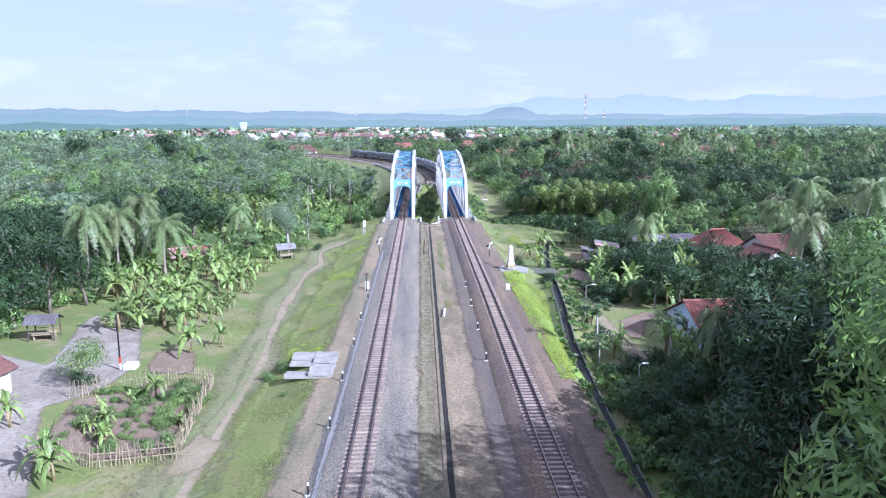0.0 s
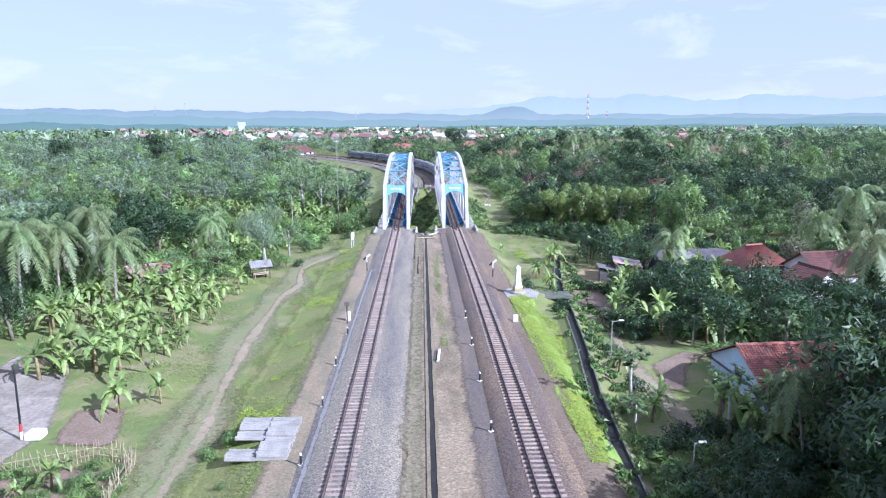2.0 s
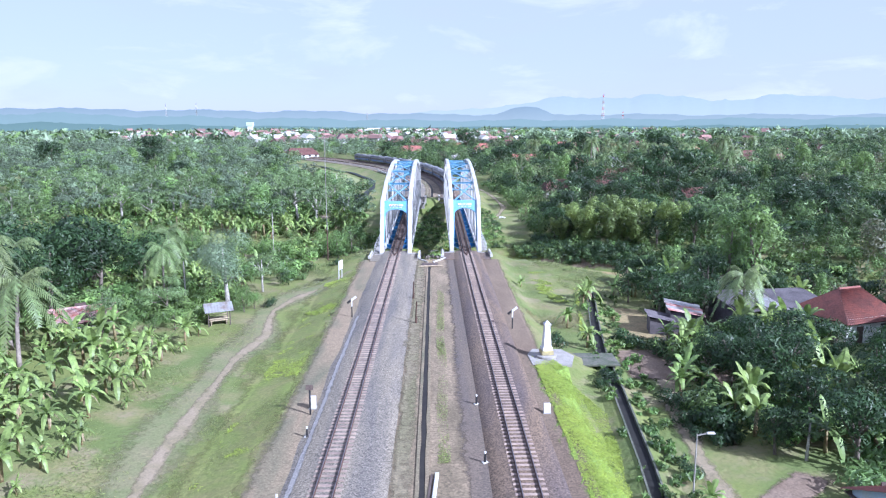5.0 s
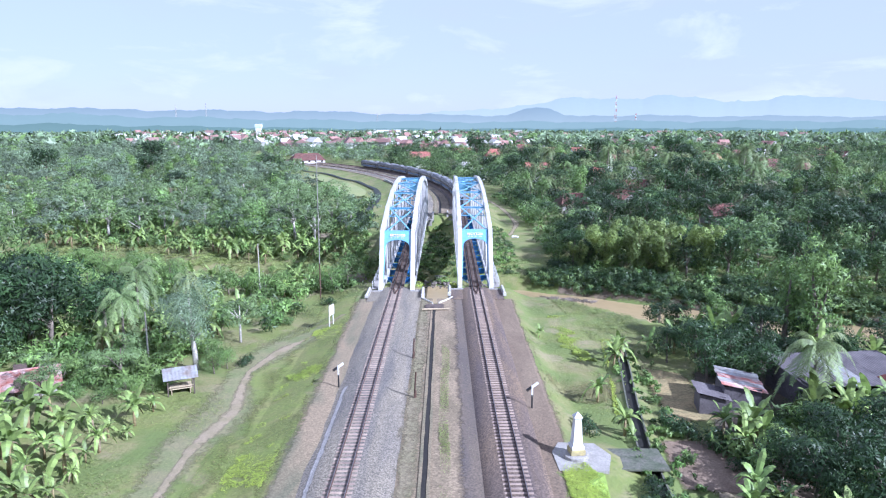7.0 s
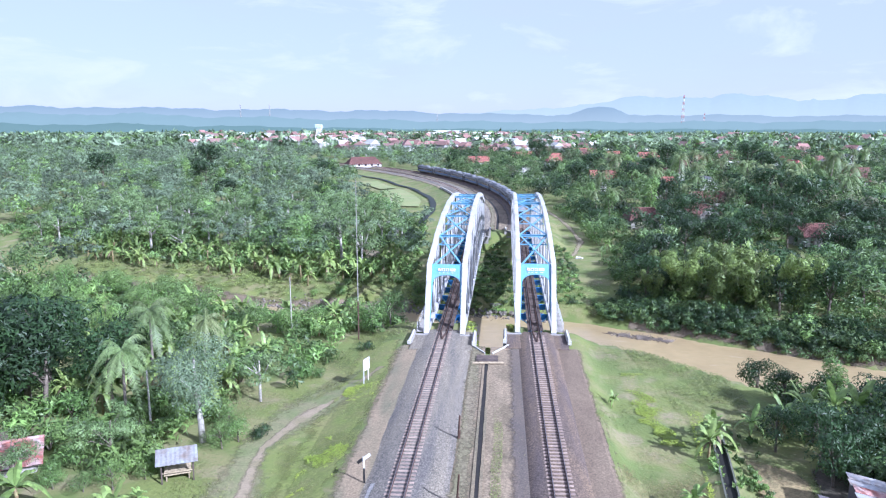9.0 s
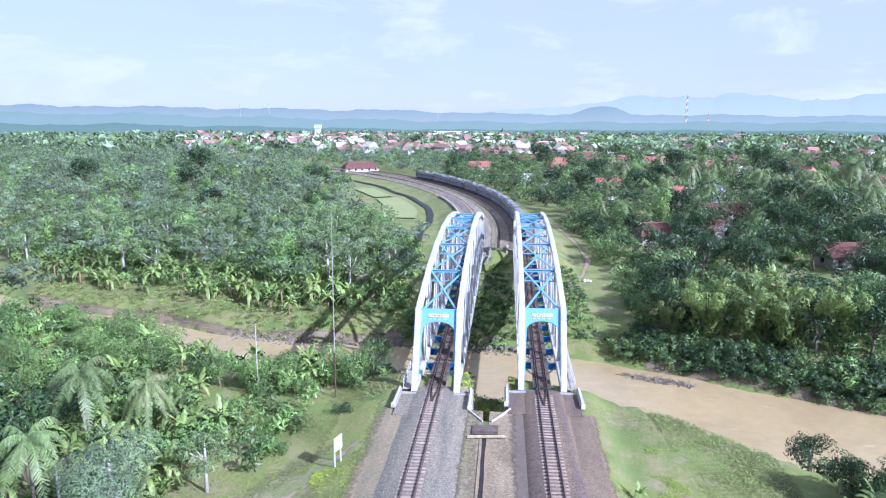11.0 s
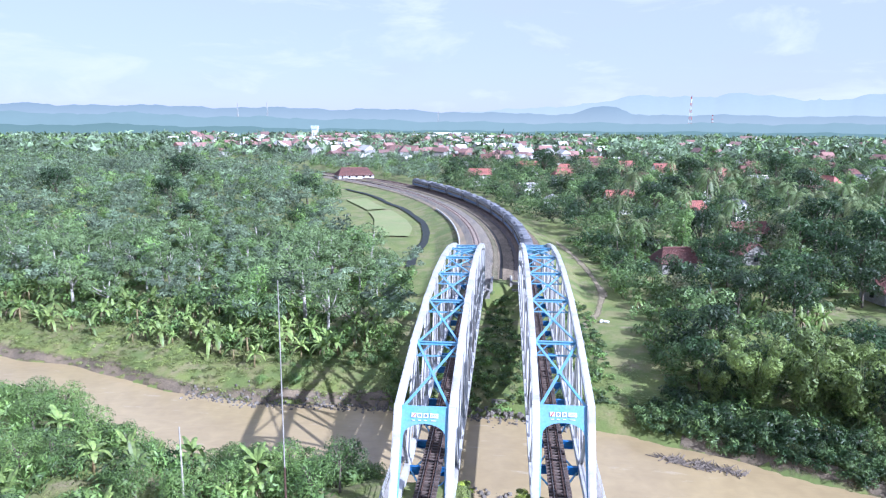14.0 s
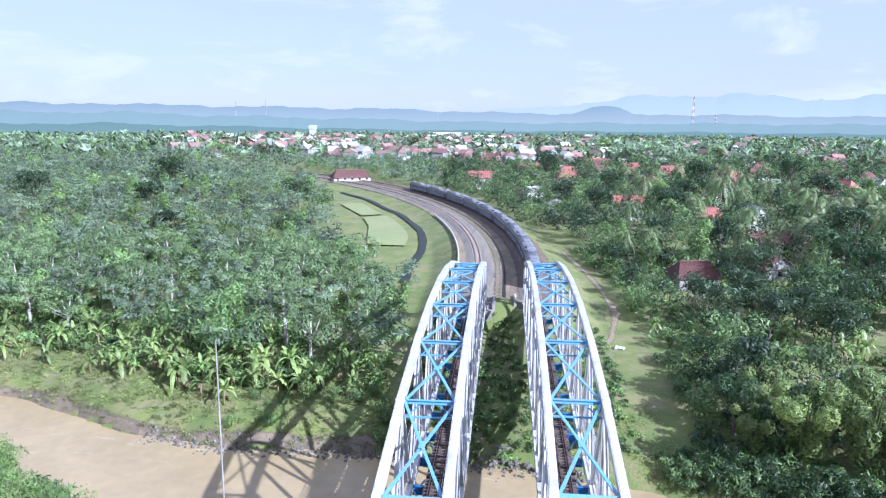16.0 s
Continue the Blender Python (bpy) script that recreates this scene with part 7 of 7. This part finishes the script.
semaphore_sign(-8.95, -39.6)
semaphore_sign(8.8, -44.6)
board = thing("notice_board", "blank white notice board on two posts in the grass", "notice board", m=pose(-13.2, -17.2, ground(-13.2, -17.2), 0, 0, 72))
for x in (-0.5, 0.5):
    part("post", Shape().box((x, 0, 1.2), (0.1, 0.1, 2.4)), WHITE, board)
part("panel", Shape().box((0, -0.07, 2.1), (1.3, 0.06, 1.3)), WHITE, board)
signal = thing("lineside_marker", "dark post with a small brown board beside a white cabinet", "railway sign", m=pose(-9.0, -66.9, -0.7))
part("post", Shape().box((0, 0, 1.2), (0.12, 0.12, 2.4)), DARK_STEEL, signal)
part("board", Shape().box((0, -0.08, 2.3), (0.55, 0.05, 0.4)), TIMBER, signal)
cabinet = thing("white_cabinet", "small white lineside equipment cabinet", "cabinet", m=pose(-9.0, -65.7, -0.66))
part("box", Shape().box((0, 0, 0.55), (0.45, 0.4, 0.95), None, 0.03), WHITE, cabinet)
part("base", Shape().box((0, 0, 0.06), (0.6, 0.55, 0.14)), CONCRETE, cabinet)
stone = thing("boundary_stone", "small white painted boundary stone", "marker stone", m=pose(9.05, -66.9, -0.68))
part("block", Shape().box((0, 0, 0.42), (0.5, 0.3, 0.85), None, 0.04), WHITE, stone)
part("foot", Shape().box((0, 0, 0.05), (0.6, 0.42, 0.12)), CONCRETE, stone)
for x, y, h in ((-2.25, -31.4, 2.3), (-1.63, -42.4, 2.6)):
    post = thing("rail_post", "upright rusty length of old rail used as a post", "post", "rail posts", pose(x, y, -0.65, 2, 3, 20))
    part("rail_length", Shape().prism([(a, z + 0.08) for a, z in WEB], 0, h, Matrix.Rotation(radians(90), 4, "X")), RAIL, post)
    part("stub", Shape().box((0.12, 0.05, 0.4), (0.1, 0.1, 0.8)), RAIL, post)
beam_lying = thing("fallen_post", "concrete post lying beside the drain", "concrete post", m=pose(0.5, -78.2, -0.55, 0, 0, -4))
part("shaft", Shape().box((0, 0, 0.1), (0.24, 3.3, 0.22), None, 0.03), PALE_CONCRETE, beam_lying)
# dark strip added as the post's shadow, on the side away from the sun
part("shadow_gap_board", Shape().box((-0.32, 0.1, 0.04), (0.16, 3.0, 0.1)), TIMBER, beam_lying)

# monument
plinth = Shape().add([(x, y, z) for z in (-0.98, -0.74) for x, y in ((9.5, -55.6), (13.1, -55.7), (13.8, -53.2), (12.9, -51.2), (10.1, -51.0), (9.4, -52.6))], [tuple(range(6))[::-1], tuple(range(6, 12))] + [(i, (i + 1) % 6, 6 + (i + 1) % 6, 6 + i) for i in range(6)])
setting("monument_pavement", plinth, CONCRETE, "pale paved hexagonal platform round the monument", "pavement")
FADED_YELLOW = material("faded_yellow_paint", (0.42, 0.35, 0.15), 0.8, 0, 0.15, 1.5, 0, 6, (0.3, 0.26, 0.14))
obelisk = thing("obelisk", "small white obelisk monument on a stepped pale base", "monument", m=pose(11.1, -53.4, -0.74, 0, 0, 8))
part("base", Shape().turned([(1.0, 0), (1.0, 0.22), (0.85, 0.3)], 14), CONCRETE, obelisk)
part("pedestal", Shape().box((0, 0, 0.5), (1.1, 1.1, 0.4), None, 0.03), FADED_YELLOW, obelisk, "faded yellow plinth block")
part("step", Shape().box((0, 0, 0.85), (0.95, 0.95, 0.3), None, 0.03), WHITE, obelisk)
part("shaft", Shape().add([(a * w, b * w, z) for z, w in ((1.0, 0.38), (3.1, 0.24), (3.15, 0.32), (3.25, 0.32), (3.55, 0.05)) for a, b in ((-1, -1), (1, -1), (1, 1), (-1, 1))], [(3, 2, 1, 0), (16, 17, 18, 19)] + [(4 * r + i, 4 * r + (i + 1) % 4, 4 * r + 4 + (i + 1) % 4, 4 * r + 4 + i) for r in range(4) for i in range(4)]), WHITE, obelisk)

# poles and lamps


def pole(name, label, x, y, h, r, mat, cat="pole", lamp=0.0):
    p = thing(name, label, cat, "poles", pose(x, y, ground(x, y) - 0.2))
    part("shaft", Shape().tube([(0, 0, 0), (0, 0, h * 0.6), (0, 0, h)], [r, r * 0.85, r * 0.65], 8), mat, p)
    if lamp:
        part("arm", Shape().beam((0, 0, h - 0.1), (lamp, 0, h + 0.05), 0.06, 0.06), mat, p)
        part("lamp_head", Shape().box((lamp + 0.15, 0, h + 0.05), (0.5, 0.2, 0.12), None, 0.03), WHITE, p)
    return p


pole("street_lamp", "slim grey lamp post with a short arm", 16.75, -76.9, 4.4, 0.06, CONCRETE, "street lamp", 0.7)
pole("street_lamp", "slim grey garden lamp post with a white shade", 16.2, -98.9, 2.6, 0.05, CONCRETE, "street lamp", 0.35)
tall = pole("tall_mast", "very tall thin pole with a pale upper half", -17.5, -0.3, 21.5, 0.065, CONCRETE)
part("lower_sleeve", Shape().tube([(0, 0, 0), (0, 0, 5.5)], [0.1, 0.09], 8), RAIL, tall)
pole("utility_pole", "wooden utility pole on the river bank", -26.7, 0.2, 8.5, 0.09, PALE_BARK)
pole("utility_pole", "weathered wooden utility pole", -31.5, -29.0, 6.0, 0.11, PALE_BARK)
marker = pole("utility_pole", "black iron pole with red and white bands", -30.0, -91.4, 5.6, 0.09, BLACK)
part("red_band", Shape().tube([(0, 0, 0.9), (0, 0, 1.5)], [0.11, 0.11], 8), RED, marker)
part("white_band", Shape().tube([(0, 0, 0.3), (0, 0, 0.9)], [0.11, 0.11], 8), WHITE, marker)
concrete_mound = thing("concrete_block", "white painted concrete footing by the pole", "concrete block", m=pose(-29.2, -91.0, ground(-29.2, -91.0)))
part("block", Shape().box((0, 0, 0.3), (1.1, 1.1, 0.6), None, 0.08), WHITE, concrete_mound)


def shelter(x, y, turn, w, d, h, roof, label, table=False):
    s = thing("shelter", label, "shelter", "shelters", pose(x, y, ground(x, y), 0, 0, turn))
    for a in (-1, 1):
        for b in (-1, 1):
            part("post", Shape().box((a * (w / 2 - 0.1), b * (d / 2 - 0.1), h / 2), (0.11, 0.11, h)), TIMBER, s)
        sh = Shape()
        n = int(w / 0.14)
        verts = []
        for e, z in ((0, h + 0.65), (a * (d / 2 + 0.35), h - 0.15)):
            verts += [(-w / 2 - 0.3 + (w + 0.6) * k / n, e, z + 0.03 * (k % 2)) for k in range(n + 1)]
        sh.add(verts, [(k, k + 1, n + 2 + k, n + 1 + k) for k in range(n)])
        sheet = part("roof_sheet", sh, roof, s)
        solid = sheet.modifiers.new("thickness", "SOLIDIFY")
        solid.thickness = 0.02
    if table:
        part("bench", Shape().box((0, 0, 0.62), (w * 0.8, d * 0.75, 0.1)), BAMBOO_WOOD, s)
        for a in (-1, 1):
            part("bench_leg", Shape().box((a * w * 0.33, 0, 0.3), (0.1, d * 0.6, 0.6)), BAMBOO_WOOD, s)
    part("rail", Shape().box((0, d / 2 - 0.1, 0.9), (w - 0.2, 0.06, 0.08)).box((0, -d / 2 + 0.1, 0.9), (w - 0.2, 0.06, 0.08)), BAMBOO_WOOD, s)
    return s


shelter(-24.8, -37.6, 25, 2.6, 2.2, 1.9, TIN, "open field shelter with a pale corrugated roof", True)
shelter(-42.3, -80.9, 8, 2.7, 2.2, 2.0, DARK_SHEET, "open roadside shelter with a weathered grey roof", True)


def shed(x, y, turn, w, d, h, panels, label, tilt=6):
    s = thing("shed", label, "shed", "sheds", pose(x, y, ground(x, y) - 0.05, 0, 0, turn))
    for cx, cy, sx, sy in ((0, d / 2, w, 0.06), (-w / 2, 0, 0.06, d), (w / 2, 0, 0.06, d)):
        part("wall", Shape().box((cx, cy, h / 2), (sx, sy, h)), DARK_SHEET, s)
    k = len(panels)
    for i, mat in enumerate(panels):
        n, verts = 14, []
        x0 = -w / 2 - 0.3 + (w + 0.6) * i / k
        for yy, z in ((d / 2 + 0.3, h + 0.35), (-d / 2 - 0.5, h - 0.25)):
            verts += [(x0 + (w + 0.6) / k * 1.03 * j / n, yy + 0.1 * (i % 2), z + 0.035 * (j % 2) + 0.02 * (i % 3)) for j in range(n + 1)]
        sheet = part("roof_sheet", Shape().add(verts, [(j, j + 1, n + 2 + j, n + 1 + j) for j in range(n)]), mat, s)
        solid = sheet.modifiers.new("thickness", "SOLIDIFY")
        solid.thickness = 0.015
    return s


shed(28.7, -40.2, 78, 4.6, 3.2, 2.4, [RUST_TIN, TIN, RUST_TIN, TIN, TIN], "small animal shed with patched red and white corrugated roof")
shed(25.5, -41.8, 80, 2.6, 2.2, 1.9, [DARK_SHEET, DARK_SHEET], "dark netted chicken coop with a bamboo front")
shed(39.6, -38.3, 5, 11.5, 7.0, 2.9, [DARK_SHEET, DARK_SHEET, TIN, DARK_SHEET, DARK_SHEET, DARK_SHEET], "long low shed with a dark patched sheet roof")

# bamboo fence round the garden
fence = thing("bamboo_fence", "leaning fence of dry bamboo stakes round the garden", "fence")
corners = [(-29.6, -108.2), (-24.1, -110.4), (-18.8, -109.6), (-20.4, -95.4), (-23.2, -94.6), (-31.5, -98.6)]
STAKE = Shape().tube([(0, 0, -0.15), (0.02, 0.01, 0.8), (0.0, 0.03, 1.5)], [0.035, 0.03, 0.022], 5).mesh("stake", BAMBOO_WOOD)
for (x0, y0), (x1, y1) in zip(corners, corners[1:]):
    n = int(math.hypot(x1 - x0, y1 - y0) / 0.24)
    dense = 0.9
    for k in range(n):
        if random.random() < dense:
            u = k / n
            x, y = x0 + (x1 - x0) * u, y0 + (y1 - y0) * u
            part("stake", STAKE, None, fence, m=pose(x, y, ground(x, y), random.uniform(-12, 12), random.uniform(-12, 12), random.uniform(0, 360)))
    for z in (0.45, 0.95):
        part("rail", Shape().tube([(x0, y0, ground(x0, y0) + z), (x1, y1, ground(x1, y1) + z)], [0.03, 0.03], 5), BAMBOO_WOOD, fence)

# garden plants inside the fence
random.seed(31)
for k in range(105):
    x, y = random.uniform(-29, -19.6), random.uniform(-109, -96)
    if x < -24 - (y + 96) * -0.1 and y < -106:
        continue
    (BANANA.at(x, y, random.uniform(0.3, 0.55)) if k % 8 == 0 else LIGHT_BUSH.at(x, y, random.uniform(0.25, 0.65)))
for x, y, k in ((-26.6, -111.2, 1.0), (-25.8, -112, 0.8), (-25.2, -86.5, 1.0), (-24.0, -99, 0.7), (-33, -104, 0.8), (-22.5, -84.5, 0.7)):
    BANANA.at(x, y, k)
for x, y, k in ((-20.5, -30, 0.8), (-15.5, -5, 0.8), (13.2, -47, 0.9), (16, -57.5, 0.9), (15.2, -58.5, 0.6), (20.5, -46.5, 1.1), (21.5, -48.0, 0.9)):
    BUSH.at(x, y, k)
for x, y, k in ((-22.4, 6.5, 1.25), (-23.4, 7.6, 1.1), (-21.6, 7.9, 1.0), (-26.5, 3.5, 0.9)):
    BANANA.at(x, y, k)
for x, y, k in ((-14.6, -93.7, 0.75), (-15.5, -94.8, 0.6), (-14.0, -92.6, 0.6), (-13.6, -91.8, 0.5), (-13.2, -100.3, 0.35)):
    LIGHT_BUSH.at(x, y, k, None, 0)
for x, y, k in ((15.6, -40, 0.8), (16.3, -47.5, 0.9), (17.0, -79, 0.75), (19.3, -30.5, 0.9), (20.4, -28.6, 1.0), (20.9, -26.4, 0.8), (16.5, -90, 0.7), (12.7, -20, 0.5)):
    BANANA.at(x, y, k)

# stones and drift along the water
rng = np.random.default_rng(77)


def boulders(name, label, n, place, lo, hi):
    sh = Shape()
    for _ in range(n):
        x, y, z = place()
        r = rng.uniform(lo, hi)
        v = [(math.cos(t) * math.cos(p), math.sin(t) * math.cos(p), math.sin(p)) for p in (-1.0, 0.0, 0.9) for t in (0.3 + 1.047 * i for i in range(6))] + [(0, 0, 1.0)]
        v = [Vector(p) * r * rng.uniform(0.7, 1.2) for p in v]
        sh.add([p * 1.0 + Vector((x, y, z + 0.2 * r)) for p in v], [(6 * a + i, 6 * a + (i + 1) % 6, 6 * a + 6 + (i + 1) % 6, 6 * a + 6 + i) for a in (0, 1) for i in range(6)] + [(12 + i, 12 + (i + 1) % 6, 18) for i in range(6)])
    return tagged(new(name, sh.mesh(name, STONE)), label, "stones", kind="stuff")


def far_shore():
    x = rng.uniform(-48, 12)
    y = np.interp(x, FAR_X, FAR_Y) + rng.normal(0.6, 0.9)
    return x, y, max(ground(x, y), WATER - 0.1)


def near_shore():
    x = rng.uniform(-30, 30)
    y = np.interp(x, NEAR_X, NEAR_Y) + rng.normal(-1.0, 0.6)
    return x, y, max(ground(x, y), WATER - 0.1)


boulders("boulders", "grey stones and flood debris along the far water edge", 800, far_shore, 0.08, 0.32)
boulders("boulders", "grey stones along the near water edge", 180, near_shore, 0.1, 0.4)
boulders("boulders", "heap of broken masonry below the bridges", 90, lambda: (rng.normal(0.0, 2.0), rng.normal(43.0, 1.2), -9.3), 0.15, 0.55)
ruin = thing("masonry_block", "tilted slab of broken old masonry on the bank", "masonry", m=pose(0.2, 44.0, -8.3, 8, -6, 12))
part("block", Shape().box((0, 0, 0), (2.6, 1.8, 0.7), None, 0.12), STONE, ruin)
drift_wood = Shape()
for _ in range(160):
    u = rng.uniform(-1, 1)
    x, y = 25.2 + 4.6 * u + rng.normal(0, 0.5), 29.3 - 1.7 * u + rng.normal(0, 0.45)
    a, k = rng.uniform(0, 3.14), rng.uniform(0.5, 1.8)
    drift_wood.tube([(x, y, WATER + 0.05), (x + k * math.cos(a), y + k * math.sin(a), WATER + rng.uniform(0.05, 0.35))], [0.09, 0.04], 5)
tagged(new("driftwood", drift_wood.mesh("driftwood", BARK)), "low bar of stranded driftwood in the river", "driftwood", kind="stuff")
bags = thing("white_sacks", "heap of white sacks on the grass", "sacks", m=pose(19, 74.5, ground(19, 74.5)))
for k in range(5):
    part("sack", Shape().box((0.5 * (k % 3) - 0.5, 0.4 * (k // 3), 0.2 + 0.12 * (k % 2)), (0.75, 0.5, 0.4), Matrix.Rotation(0.5 * k, 4, "Z"), 0.12), WHITE, bags)
